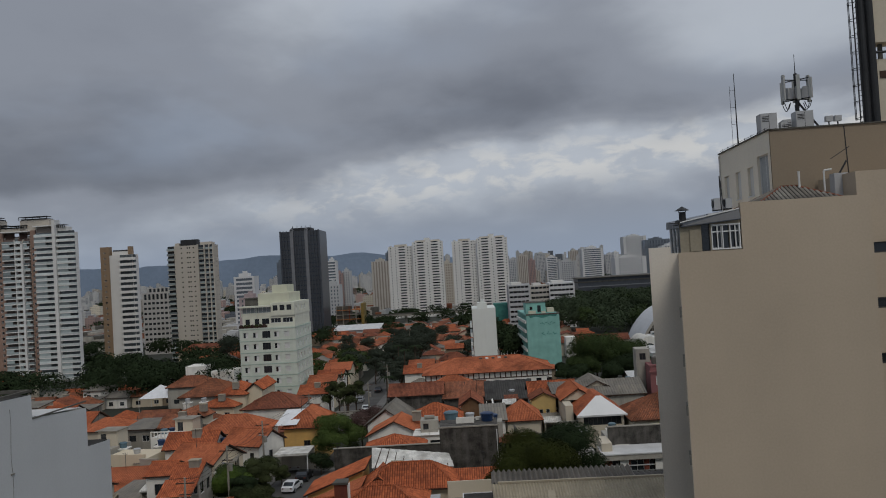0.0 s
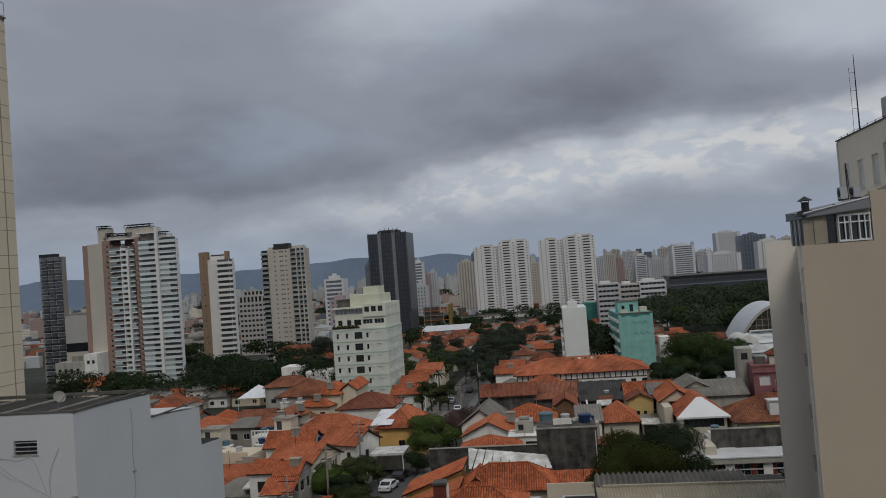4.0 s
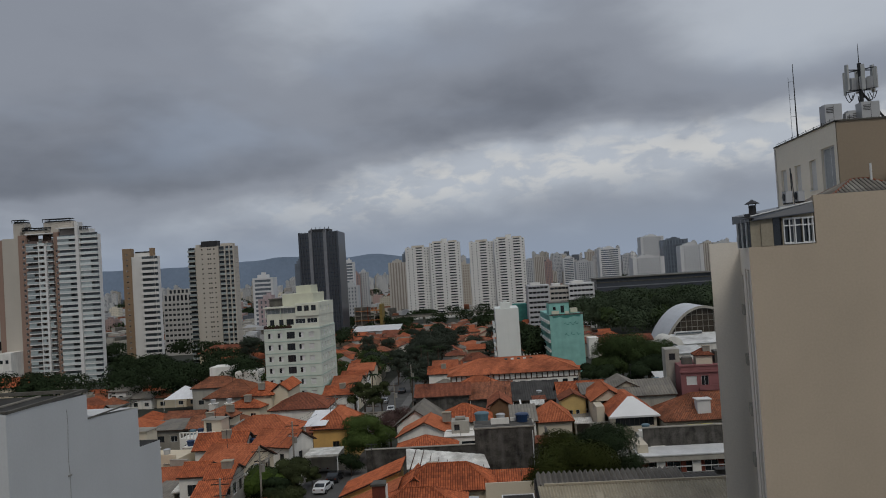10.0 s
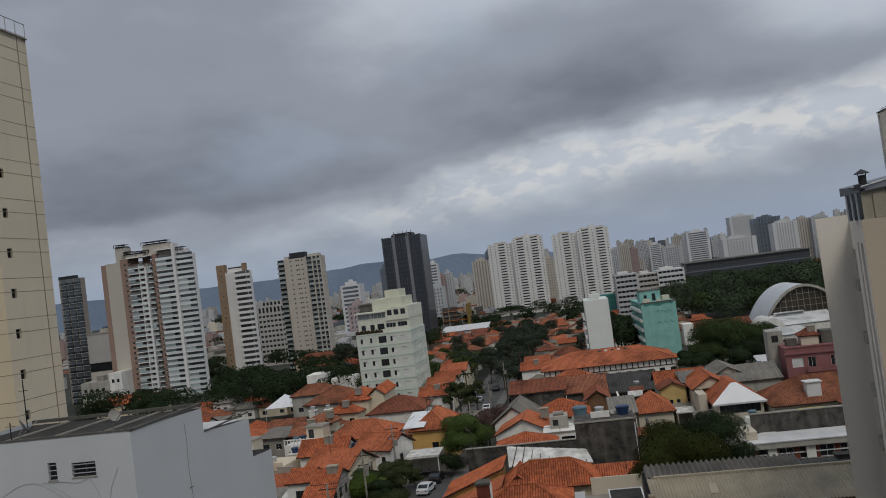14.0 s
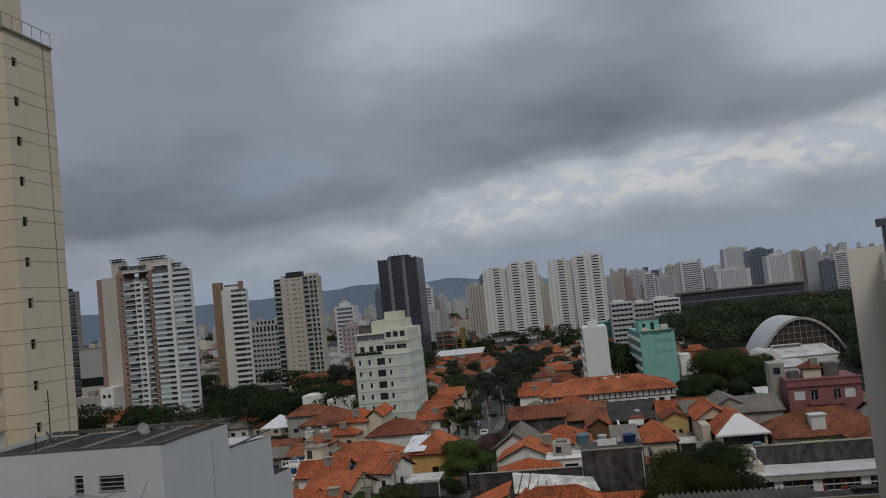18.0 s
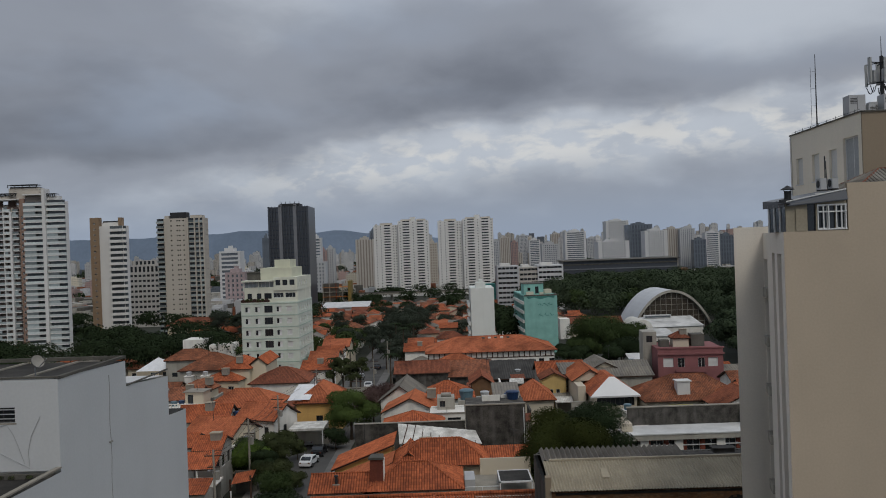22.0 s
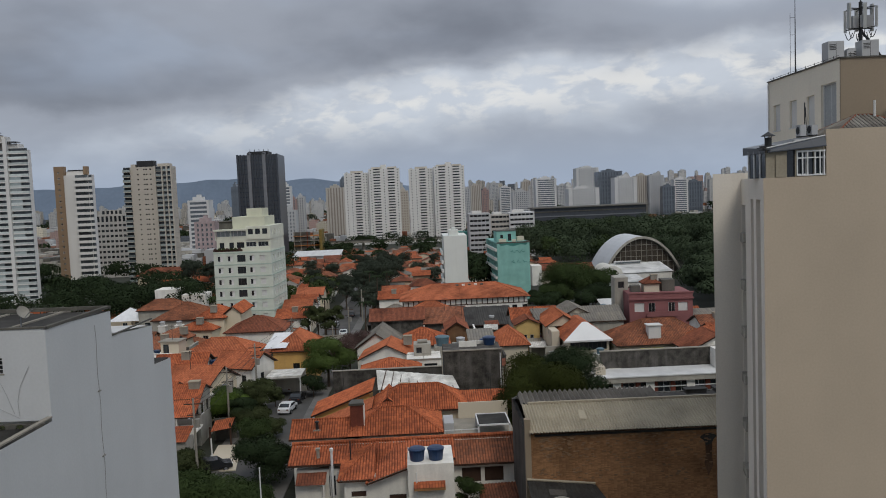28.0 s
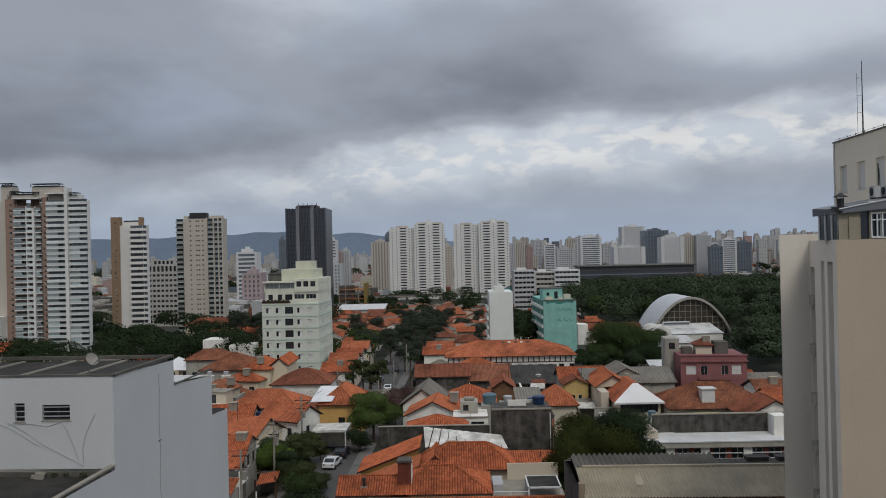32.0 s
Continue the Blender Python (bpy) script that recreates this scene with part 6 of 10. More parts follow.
part("flue", Shape().tube((-10.0, 70.8, 5.9), (-10.0, 70.8, 6.9), 0.15, sides=8).box(-10.2, 70.6, 6.9, -9.8, 71.0, 7.05), "concrete", white)
part("pole", Shape().tube((-6.9, 69.6, 5.8), (-6.9, 69.6, 8.0), 0.06), "steel_dark", white)
part("air_conditioner", Shape().box(-8.3, 70.05, 4.3, -7.5, 70.3, 4.9), "cabinet_grey", white)
part("rain_pipe", Shape().tube((-8.9, 70.25, 0.5), (-8.9, 70.25, 5.6), 0.07).tube((-0.95, 65.5, 0.5), (-0.95, 65.5, 6.2), 0.06), "frame_white", white)
part("balcony_rail", Shape().box(-12.3, 68.2, 1.9, -8.4, 68.35, 2.6), "wood_dark", white)
for tx in (-0.85, 0.8):
    water_tank(tx, 66.8, 6.85, 0.72, 1.2, "plastic_blue", "dark blue plastic water tank on the white house")
part("shrub_wall", Shape().box(2.3, 65.6, 0, 2.5, 69.0, 3.0), "plaster_white", white)
court = thing("tiled_porch", "long sloping weathered tile roof beside the brick wall", "roof", at=pose(0, 0, 0))
part("roof", Shape().ribbed([(4.0, 57.5, 2.5), (8.1, 57.5, 2.6), (8.1, 69.6, 3.35), (4.65, 69.6, 2.6)], 0.3, 0.08).face([(4.0, 57.5, 2.3), (8.1, 57.5, 2.4), (8.1, 57.5, 2.6), (4.0, 57.5, 2.5)], slot=1), ("tiles_weathered", "wood_dark"), court)
part("wall", Shape().box(4.6, 59, 0, 7.5, 69.5, 2.3), "plaster_white", court)
part("verge_cap", Shape().tube((4.65, 69.62, 2.68), (8.1, 69.62, 3.42), 0.09, sides=6), "plaster_white", court)

big = thing("house", "large house with a broad orange pantile hip roof", "house", at=pose(0, 0, 0))
block_walls(big, -13.2, 76.2, 1.3, 82.4, 0, 6.4, "plaster_white", {}, 0.15)
add_roof(big, "gable_x", -13.0, 76.2, -7.0, 80.2, 6.4, 1.25, "tiles_orange", over=0.5)
add_roof(big, "hip", -7.6, 76.2, 1.3, 82.4, 6.4, 1.85, "tiles_orange", over=0.5)
ch = thing("chimney", "wide dark red chimney on the orange roof", "chimney", at=pose(-6.8, 77.6, 6.5))
part("shaft", Shape().prism([(-0.65, -0.7), (0.65, -0.7), (0.55, 0.7), (-0.55, 0.7)], 0, 2.75), "rust_red", ch)
part("side_panel", Shape().box(0.66, -0.65, 0.3, 0.72, 0.65, 2.6), "plaster_white", ch)
part("cap", Shape().prism([(-0.78, -0.85), (0.78, -0.85), (0.62, 0.8), (-0.62, 0.8)], 2.75, 2.95), "concrete_dark", ch)
vent = thing("chimney", "small dark kitchen flue on the tiles", "chimney", at=pose(-10.8, 76.9, 6.55))
part("base", Shape().box(-0.35, -0.3, 0, 0.35, 0.3, 0.45), "concrete", vent)
part("pipe", Shape().tube((0, 0, 0.4), (0, 0, 1.15), 0.15, sides=10).turned([(0.22, 1.15), (0.22, 1.25), (0, 1.35)]), "steel_dark", vent)
ter = thing("terrace", "rendered roof terrace with a white framed pergola", "terrace", at=pose(0, 0, 0))
part("wall", Shape().box(1.8, 75.0, 0, 8.9, 82, 5.9).box(1.8, 74.9, 5.9, 8.9, 75.05, 6.3), "concrete", ter)
part("back_wall", Shape().box(3.6, 81.9, 5.9, 8.9, 82.1, 7.6), "plaster_sand", ter)
pg = Shape().box(5.2, 75.2, 7.0, 8.4, 75.32, 7.15).box(5.2, 79.0, 7.0, 8.4, 79.12, 7.15).box(5.2, 75.2, 7.0, 5.32, 79, 7.15).box(8.28, 75.2, 7.0, 8.4, 79, 7.15)
for cx_, cy_ in ((5.2, 75.2), (8.28, 75.2), (5.2, 79.0), (8.28, 79.0)):
    pg.box(cx_, cy_, 5.9, cx_ + 0.12, cy_ + 0.12, 7.1)
part("pergola_frame", pg, "frame_white", ter, "white painted pergola frame")
part("pergola_glass", Shape().box(5.3, 75.3, 7.06, 8.3, 79, 7.09), "roof_felt", ter)
part("railing", Shape().tube((1.9, 75.0, 6.8), (5.2, 75.0, 6.8), 0.04).tube((1.9, 75, 6.4), (1.9, 75, 6.8), 0.03).tube((3.5, 75, 6.4), (3.5, 75, 6.8), 0.03), "frame_white", ter)
part("stair_box", Shape().box(1.9, 77.0, 5.9, 2.9, 80, 6.9), "cabinet_grey", ter)

house("orange rendered house under a tiled roof that climbs to one side", -12.6, 88.2, -6.2, 94.0, 5.2, "shed_w", 2.7, "tiles_orange", "plaster_ochre", over=0.4)
house("low ochre wing under a tiled lean-to roof", -11.6, 83.4, -6.0, 87.6, 4.9, "shed_w", 2.3, "tiles_bright", "plaster_ochre", over=0.35)
house("small tiled gable joining the lean-to roofs", -6.0, 84.6, -2.0, 90.0, 6.2, "gable_y", 1.7, "tiles_orange", "plaster_sand", over=0.3)
house("low tiled house with a broad orange hip roof", -5.4, 83.6, 4.4, 89.2, 6.6, "hip", 2.2, "tiles_orange", "plaster_cream")
house("small wing under an orange tiled roof", 4.6, 84.3, 10.4, 88.2, 5.9, "shed_s", 1.3, "tiles_orange", "plaster_sand", {"south": [(0.5, 3.6, 1.3, 1.2, "wood")]})
torn = thing("torn_roof", "long roof of torn white sheeting with ribs showing through", "roof", at=pose(0, 0, 0))
corrugated(torn, [(-5.3, 89.6, 7.5), (4.2, 89.3, 7.3), (3.6, 92.4, 8.1), (-5.6, 93.0, 9.1)], "sheet_patchy", 0.9, 0.05)
part("wall", Shape().box(-5.2, 89.8, 0, 4.0, 93, 7.2), "plaster_grey", torn)
for k in range(9):
    x = -4.9 + 1.05 * k
    part("rib", Shape().tube((x, 89.5, 7.55 - 0.02 * k), (x + 0.5 - 0.12 * k, 92.9, 9.0 - 0.12 * k), 0.06, sides=5), "wood_dark", torn)
darkw = thing("blank_wall_block", "tall block with a bare mould-stained side wall", "building", at=pose(0, 0, 0))
part("wall", Shape().box(2.6, 92.6, 0, 9.6, 97.6, 11.0), "wall_mould", darkw, "black mouldy bare wall")
part("coping", Shape().box(2.5, 92.5, 11.0, 9.7, 92.8, 11.15), "concrete", darkw)
part("pipe", Shape().tube((9.4, 92.5, 5), (9.4, 92.5, 10.6), 0.06), "frame_white", darkw)
lowd = thing("garden_wall", "long dark stained boundary wall between the gardens", "wall", at=pose(0, 0, 0))
part("wall", Shape().box(-12.0, 103.0, 0, 2.6, 103.3, 6.9), "wall_mould", lowd)
part("coping", Shape().box(-12.1, 102.9, 6.9, 2.6, 103.4, 7.0), "concrete", lowd)
single("roof_parapet", Shape().box(4.6, 95.0, 11.0, 6.8, 95.2, 11.7), "plaster_white", "white parapet wall on a flat roof", "parapet")
single("roof_parapet", Shape().box(7.0, 96.5, 11.0, 9.2, 96.7, 11.4), "plaster_white", "low white parapet on a flat roof", "parapet")
for tx, ty, col, lb in ((8.4, 95.8, "plastic_blue", "small blue water tank on a flat roof"),):
    water_tank(tx, ty, 11.0, 0.8, 1.1, col, lb)

house("white rendered house with a pale gabled roof", -10.2, 126.5, -3.9, 137, 5.2, "gable_y", 2.5, "sheets_grey", "plaster_white", {"south": [(2.4, 2.0, 1.2, 1.1)]}, turn=-4)
house("white house with a low orange gabled roof", -9.2, 118.5, -1.0, 125.5, 5.0, "gable_y", 2.2, "tiles_bright", "plaster_white", {"south": [(1.0, 2.4, 1.3, 1.2, "dark"), (4.6, 2.6, 1.2, 0.9, "dark")]}, turn=-4)
house("small tiled house behind the torn roof", -8.5, 105.0, -0.5, 113.0, 5.2, "hip", 2.0, "tiles_orange", "plaster_white", caps=True)
b2 = thing("house", "white flat-roofed house with a roof balcony and shaded window", "house", at=pose(0, 0, 0))
block_walls(b2, -2.3, 113, 2.8, 119, 0, 5.75, "plaster_white", {"south": [(2.6, 4.15, 1.9, 1.05, "dark")]}, 0.2)
block_walls(b2, -1.2, 116, 1.4, 119, 5.75, 7.5, "plaster_grey", {"south": [(0.4, 0.4, 0.8, 0.9, "dark")]}, 0.2)
part("parapet", Shape().box(-2.4, 112.9, 5.75, 2.9, 113.1, 5.95), "concrete", b2)
part("roof_railing", Shape().tube((-2.3, 113, 6.7), (2.8, 113, 6.7), 0.03).tube((-2.3, 113, 5.9), (-2.3, 113, 6.7), 0.03).tube((0.2, 113, 5.9), (0.2, 113, 6.7), 0.03).tube((2.8, 113, 5.9), (2.8, 113, 6.7), 0.03), "sheet_grey", b2)
part("roof_pipe", Shape().tube((-0.6, 117, 7.8), (0.9, 117, 7.8), 0.32, sides=10), "sheet_grey", b2, "grey barrel on the roof")
for tx, ty, r, col, lb in ((3.3, 121, 1.1, "plastic_sky", "large faded blue water tank"), (6.2, 122, 0.7, "cabinet_grey", "grey water tank on a rooftop"), (9.8, 120, 0.7, "plastic_blue", "blue water tank on a rooftop")):
    st = single("tank_platform", Shape().box(-1.3, -1.3, 0, 1.3, 1.3, 6.2), "plaster_grey", "rendered grey stair tower carrying a tank", "building", "tank platforms", at=pose(tx, ty, 0))
    water_tank(tx, ty, 6.2, r, 1.5 * r, col, lb)
house("house with a small gabled front and brown tiles", 4.7, 138, 8.3, 145, 5.5, "gable_y", 1.5, "tiles_brown", "brick_brown", caps=False)
house("house under a wide orange hip roof", -4.0, 131, 4.6, 139, 4.4, "hip", 2.4, "tiles_orange", "plaster_white")
house("white house with low sheet roofs and clothes terrace", 8.2, 126, 11.8, 132, 5.0, "shed_s", 1.6, "sheets_grey", "plaster_white", {"south": [(1.0, 2.0, 1.4, 1.1, "dark")]}, caps=False)
house("house with a bright orange hip roof and a tiled porch", 12.2, 127, 17.6, 135, 4.5, "hip", 2.5, "tiles_bright", "plaster_sand", {"south": [(3.4, 2.2, 1.2, 1.0, "wood")]})
house("yellow two-storey house with a small gable", 17.2, 138, 21.4, 142.5, 5.9, "gable_y", 1.2, "tiles_brown", "plaster_yellow", {"south": [(1.2, 4.2, 0.7, 0.8, "white"), (2.4, 4.2, 0.7, 0.8, "white")]})
house("row house with an orange roof beside the yellow house", 17.6, 146, 26.0, 153, 5.3, "gable_x", 2.0, "tiles_orange", "plaster_grey")
house("grey row house with shaded windows", 21.4, 140, 26.0, 147, 6.4, "shed_s", 0.9, "sheets_grey", "plaster_grey", {"south": [(0.4, 3.6, 2.0, 1.6, "dark"), (2.8, 3.6, 1.4, 1.6, "dark")]}, caps=False)
shop_aw = thing("awning", "purple shop awning on the grey row house", "awning", at=pose(22.7, 139.4, 0))
part("cloth", Shape().slope([(-1.3, -0.9, 2.9), (1.3, -0.9, 2.9), (1.3, 0.5, 3.5), (-1.3, 0.5, 3.5)]).box(-1.3, -0.92, 2.6, 1.3, -0.86, 2.9), "cloth_purple", shop_aw)
part("sign_band", Shape().box(-1.3, 0.42, 3.6, 1.3, 0.52, 4.0), "frame_white", shop_aw)
house("long building under a dark brown tile roof", -10.2, 160, 0.6, 168, 4.2, "gable_x", 2.0, "tiles_brown", "wall_mould")
# these two take the dark mottled wall material just for its tone
house("low house under an old orange roof", 0.9, 160, 9.5, 168, 3.2, "shed_s", 2.2, "tiles_weathered", "wall_mould")
house("shed under black sheet roofing", 9.8, 158, 19.0, 167, 2.8, "shed_s", 2.4, "sheets_black", "wall_mould", caps=False)

tent = thing("house", "house with a white tent-like metal roof above a glazed veranda", "house", at=pose(27.0, 129.0, 0))
block_walls(tent, -3.3, -4.4, 3.6, 5.0, 0, 5.3, "plaster_sand", {"south": [(0.5, 3.6, 6.0, 1.45, "dark")]}, 0.2)
s = Shape()
s.slope([(-3.9, -5.0, 5.3), (4.1, -5.0, 5.3), (0.5, -2.2, 7.9), (-0.3, -2.2, 7.9)])
s.slope([(4.1, -5.0, 5.3), (4.1, 5.4, 5.3), (0.5, 5.0, 7.9), (0.5, -2.2, 7.9)], slot=1)
s.slope([(-3.9, 5.4, 5.3), (-3.9, -5.0, 5.3), (-0.3, -2.2, 7.9), (-0.3, 5.0, 7.9)], slot=1)
s.face([(-0.3, -2.2, 7.9), (0.5, -2.2, 7.9), (0.5, 5.0, 7.9), (-0.3, 5.0, 7.9)], slot=1)
s.face([(4.1, 5.4, 5.3), (-3.9, 5.4, 5.3), (-0.3, 5.0, 7.9), (0.5, 5.0, 7.9)], slot=1)
part("roof", s, ("tent_white", "tiles_orange"), tent, "white metal front slope with tiled sides")
part("valance", Shape().box(-3.9, -5.02, 5.05, 4.1, -4.95, 5.32), "sheet_white", tent)
party = thing("party_wall_house", "narrow cream house with tall bare side wall and tiled roof", "house", at=pose(0, 0, 0))
block_walls(party, 21.9, 128.5, 23.2, 140, 0, 6.2, "plaster_sand", {"west": [(8, 5, 0.6, 0.9, "dark")]}, 0.2)
add_roof(party, "gable_y", 22.0, 133, 27.5, 143, 6.3, 2.0, "tiles_bright", "plaster_sand")
part("wall", Shape().box(22.0, 140.02, 0, 27.5, 143, 6.3), "plaster_sand", party)
house("large house under a broad weathered brown hip roof", 31.3, 121, 47, 131.5, 4.8, "hip", 3.2, "tiles_weathered", "plaster_sand", {"south": [(1.0, 2.6, 1.8, 1.2, "dark"), (5.5, 2.6, 1.8, 1.2, "dark")]})
house("house with a brick coloured gabled roof", 40.0, 113.5, 48.5, 120, 5.0, "gable_y", 2.4, "tiles_brown", "plaster_white")
house("small pyramid roof of new orange tiles", 43.0, 117.5, 47.5, 121.8, 6.0, "hip", 1.8, "tiles_bright", "plaster_white")
dor = single("roof_dormer", Shape().box(-1.0, -0.8, -1.2, 1.0, 0.8, 1.0).box(-1.2, -1.0, 1.0, 1.2, 1.0, 1.15), "shutter_white", "white boxy dormer on the brown roof", "dormer", at=pose(37.3, 122.6, 6.6))
aw = thing("awning", "yellow garden awning and shrubs behind the wall", "awning", at=pose(35.5, 116.5, 0))
part("cloth", Shape().slope([(-1.8, -1.6, 4.1), (1.8, -1.6, 4.1), (1.8, 1.2, 4.9), (-1.8, 1.2, 4.9)]).box(-1.8, -1.65, 3.95, 1.8, -1.58, 4.12), "awning_yellow", aw)
part("post", Shape().tube((-1.7, -1.5, 0), (-1.7, -1.5, 4.1), 0.05).tube((1.7, -1.5, 0), (1.7, -1.5, 4.1), 0.05), "frame_white", aw)
tree(37.6, 116.8, 1.7, 5.6, "leaf_bright", 31, 900, 0.24, "yellow-green garden bush behind the wall", name="bush", group="garden bushes")

long_b = thing("warehouse", "long low white warehouse with a window strip and stained parapet", "building", at=pose(0, 0, 0))
wn = []
for k in range(9):
    wn.append((1.0 + 2.4 * k, 1.9, 1.75, 1.45, "white"))
block_walls(long_b, 23.6, 103, 46, 106.2, 0, 4.4, "rust_red", {"south": wn}, 0.25)
part("window_band", Shape().box(23.5, 102.9, 2.65, 46, 103.0, 2.78), "frame_white", long_b)
for px0_ in (25.6, 30.15, 35.7, 41.0):
    part("pier", Shape().box(px0_, 102.75, 0, px0_ + 1.1, 103.0, 3.6), "plaster_white", long_b)
part("canopy", Shape().box(23.3, 102.3, 3.6, 46, 103.0, 4.4), "plaster_grey", long_b)
part("roof", Shape().slope([(23.2, 102.2, 4.45), (46, 102.2, 4.45), (46, 106.1, 4.7), (23.2, 106.1, 4.7)]).face([(23.2, 102.2, 4.3), (46, 102.2, 4.3), (46, 102.2, 4.45), (23.2, 102.2, 4.45)]), "sheet_white", long_b, "white sheet metal roof")
part("parapet_wall", Shape().box(24.8, 106.2, 0, 46, 106.6, 7.1), "wall_mould", long_b, "black stained parapet wall")
part("parapet_coping", Shape().box(24.7, 106.1, 7.1, 46, 106.7, 7.22), "concrete", long_b)
part("end_wall", Shape().box(23.4, 103.5, 0, 24.8, 108, 5.6), "plaster_sand", long_b)
part("corner_box", Shape().box(40.2, 104.0, 4.5, 42.0, 106.2, 7.2), "plaster_white", long_b)
part("rear_block", Shape().box(24.8, 106.6, 0, 46, 112, 5.5), "plaster_grey", long_b)
for k in range(4):
    single("roof_vent", Shape().box(-0.9, -0.4, 0, 0.9, 0.4, 0.35).box(-1.0, -0.5, 0.35, 1.0, 0.5, 0.42), "fibre_cement_dark", "low dark vent box on the rear roof", "vent", "roof vents", at=pose(24.0 + 2.6 * k, 67.2, 11.52))

pink = thing("house", "dark pink two-storey house with white shuttered windows and roof rooms", "house", at=pose(40.9, 149.5, 0, 0, 0, -5))
pg_ = ground_z(155)
block_walls(pink, 0, 0, 12.2, 10, pg_, 8.9, "plaster_pink", {"south": [(1.0, 5.4 - pg_, 1.9, 1.7, "shutter"), (3.7, 5.0 - pg_, 1.3, 2.1, "white"), (7.5, 5.0 - pg_, 1.3, 2.1, "white"), (9.4, 5.4 - pg_, 1.8, 1.7, "shutter")]}, 0.2)
part("cornice", Shape().box(-0.2, -0.3, 7.75, 12.4, 0.0, 8.05), "plaster_pink", pink)
part("coping", Shape().box(-0.2, -0.15, 8.9, 12.4, 0.3, 9.15), "plaster_pink", pink)
part("balcony", Shape().box(3.2, -0.9, 4.5, 9.2, 0, 4.75).box(3.2, -0.9, 4.75, 9.2, -0.8, 5.5), "plaster_pink", pink)
block_walls(pink, 3.4, 2.5, 6.4, 5.5, 8.6, 10.6, "plaster_sand", {}, 0.1)
add_roof(pink, "hip", 3.4, 2.5, 6.4, 5.5, 10.6, 1.2, "tiles_brown", over=0.3)
block_walls(pink, 7.0, 3.0, 9.5, 6.0, 8.6, 11.2, "concrete_dark", {}, 0.1)
block_walls(pink, -1.7, 6.5, 1.0, 11, pg_, 11.5, "plaster_grey", {"south": [(0.7, 9.4 - pg_, 1.2, 1.3, "dark")]}, 0.1)
part("roof_tank_box", Shape().box(1.0, 3.0, 8.6, 2.8, 5.0, 10.2), "concrete_dark", pink)
shed_w = thing("white_shed", "low shed with a white sheet roof beside the pink house", "shed", at=pose(48.0, 184, ground_z(184)))
part("wall", Shape().box(-3.2, 0, 0, 3.2, 9, 2.6), "plaster_white", shed_w)
part("roof", Shape().ribbed([(-3.5, -0.4, 2.6), (3.5, -0.4, 2.6), (3.5, 9.3, 4.2), (-3.5, 9.3, 4.2)], 0.4, 0.05).face([(-3.5, -0.4, 2.5), (3.5, -0.4, 2.5), (3.5, -0.4, 2.6), (-3.5, -0.4, 2.6)]), "sheet_white", shed_w)
house("grey sheet-roofed hall beside the pink house", 26.0, 147, 39.0, 158, 4.4, "gable_x", 2.2, "sheets_grey", "plaster_grey", caps=False)
house("grey sheet-roofed hall with a pointed front gable", 27.5, 150, 34.0, 160, 5.0, "gable_y", 1.8, "sheets_grey", "plaster_sand", caps=False)
house("low grey roofed house next to the pink house", 53.0, 147, 59.5, 156, 3.6, "gable_x", 1.6, "sheets_grey", "plaster_white", caps=False)

# ---------------------------------------------------------------- long hall, white slab, turquoise block, vaulted hall
hall = thing("long_hall", "long white hall with half-timbered eaves under a bright orange hip roof", "building", at=pose(0, 0, 0))
hg = ground_z(190)
block_walls(hall, -4.0, 183, 25.6, 197, hg, 5.0, "plaster_white", {"south": [(1.5 + 2.45 * k, 3.9, 1.2, 1.5, "dark") for k in range(12)]}, 0.2)
add_roof(hall, "hip", -4.0, 183, 25.6, 197, 5.0, 2.9, "tiles_bright", over=0.7)
for k in range(24):
    part("timber", Shape().box(-4.0 + 1.25 * k, 182.9, 3.6, -3.75 + 1.25 * k, 183.0, 4.9), "wood_dark", hall)
for k in range(5):
    part("roof_hatch", Shape().box(9.0 + 1.5 * k, 188.6, 7.0, 9.7 + 1.5 * k, 189.3, 7.75), "plaster_white" if k % 2 else "concrete_dark", hall)
part("timber_band", Shape().box(-4.0, 182.9, 3.45, 25.6, 183.0, 3.65), "wood_dark", hall)
wing = thing("house", "white wing with a small orange hip roof before the long hall", "house", at=pose(0, 0, 0))
block_walls(wing, -1.8, 176.5, 6.8, 182.6, hg, 3.2, "plaster_white", {"south": [(2.0, 3.2, 1.0, 0.9, "dark"), (4.6, 3.2, 1.6, 0.9, "dark")]}, 0.15)
add_roof(wing, "hip", -1.8, 176.5, 6.8, 182.6, 3.2, 2.0, "tiles_bright")
single("garden_wall", Shape().box(7.0, 177.5, hg, 28, 177.8, 1.4), "plaster_white", "low white wall before the long hall", "wall")
slab = thing("apartment_slab", "blank white slab block with a stepped roof", "building", at=pose(0, 0, 0))
sg = ground_z(240)
block_walls(slab, 8.3, 240, 15.5, 256, sg, 16.9, "plaster_slab", {"west": grid_holes([1.2 + 2.4 * k for k in range(6)], [2.0 + 2.8 * j for j in range(6)], 1.4, 1.2, "dark")}, 0.2)
for j in range(6):
    part("balcony", Shape().box(7.45, 240.3, sg + 1.0 + 2.8 * j, 8.1, 255.6, sg + 2.1 + 2.8 * j), "plaster_slab", slab)
part("roof_room", Shape().box(10.0, 240.6, 16.9, 13.0, 246, 18.6).box(11.0, 241, 18.6, 12.2, 244, 19.4), "plaster_slab", slab)
teal = thing("apartment_block", "turquoise block with a blank end wall, balconies and faded painting", "building", at=pose(24.9, 241, 0, 0, 0, 2))
tg = ground_z(241)
block_walls(teal, 0, 0, 10.2, 26, tg, 14.0, "teal_paint", {"west": grid_holes([1.0 + 3.1 * k for k in range(8)], [1.6 + 2.9 * j for j in range(6)], 2.2, 1.5, "dark")}, 0.3)
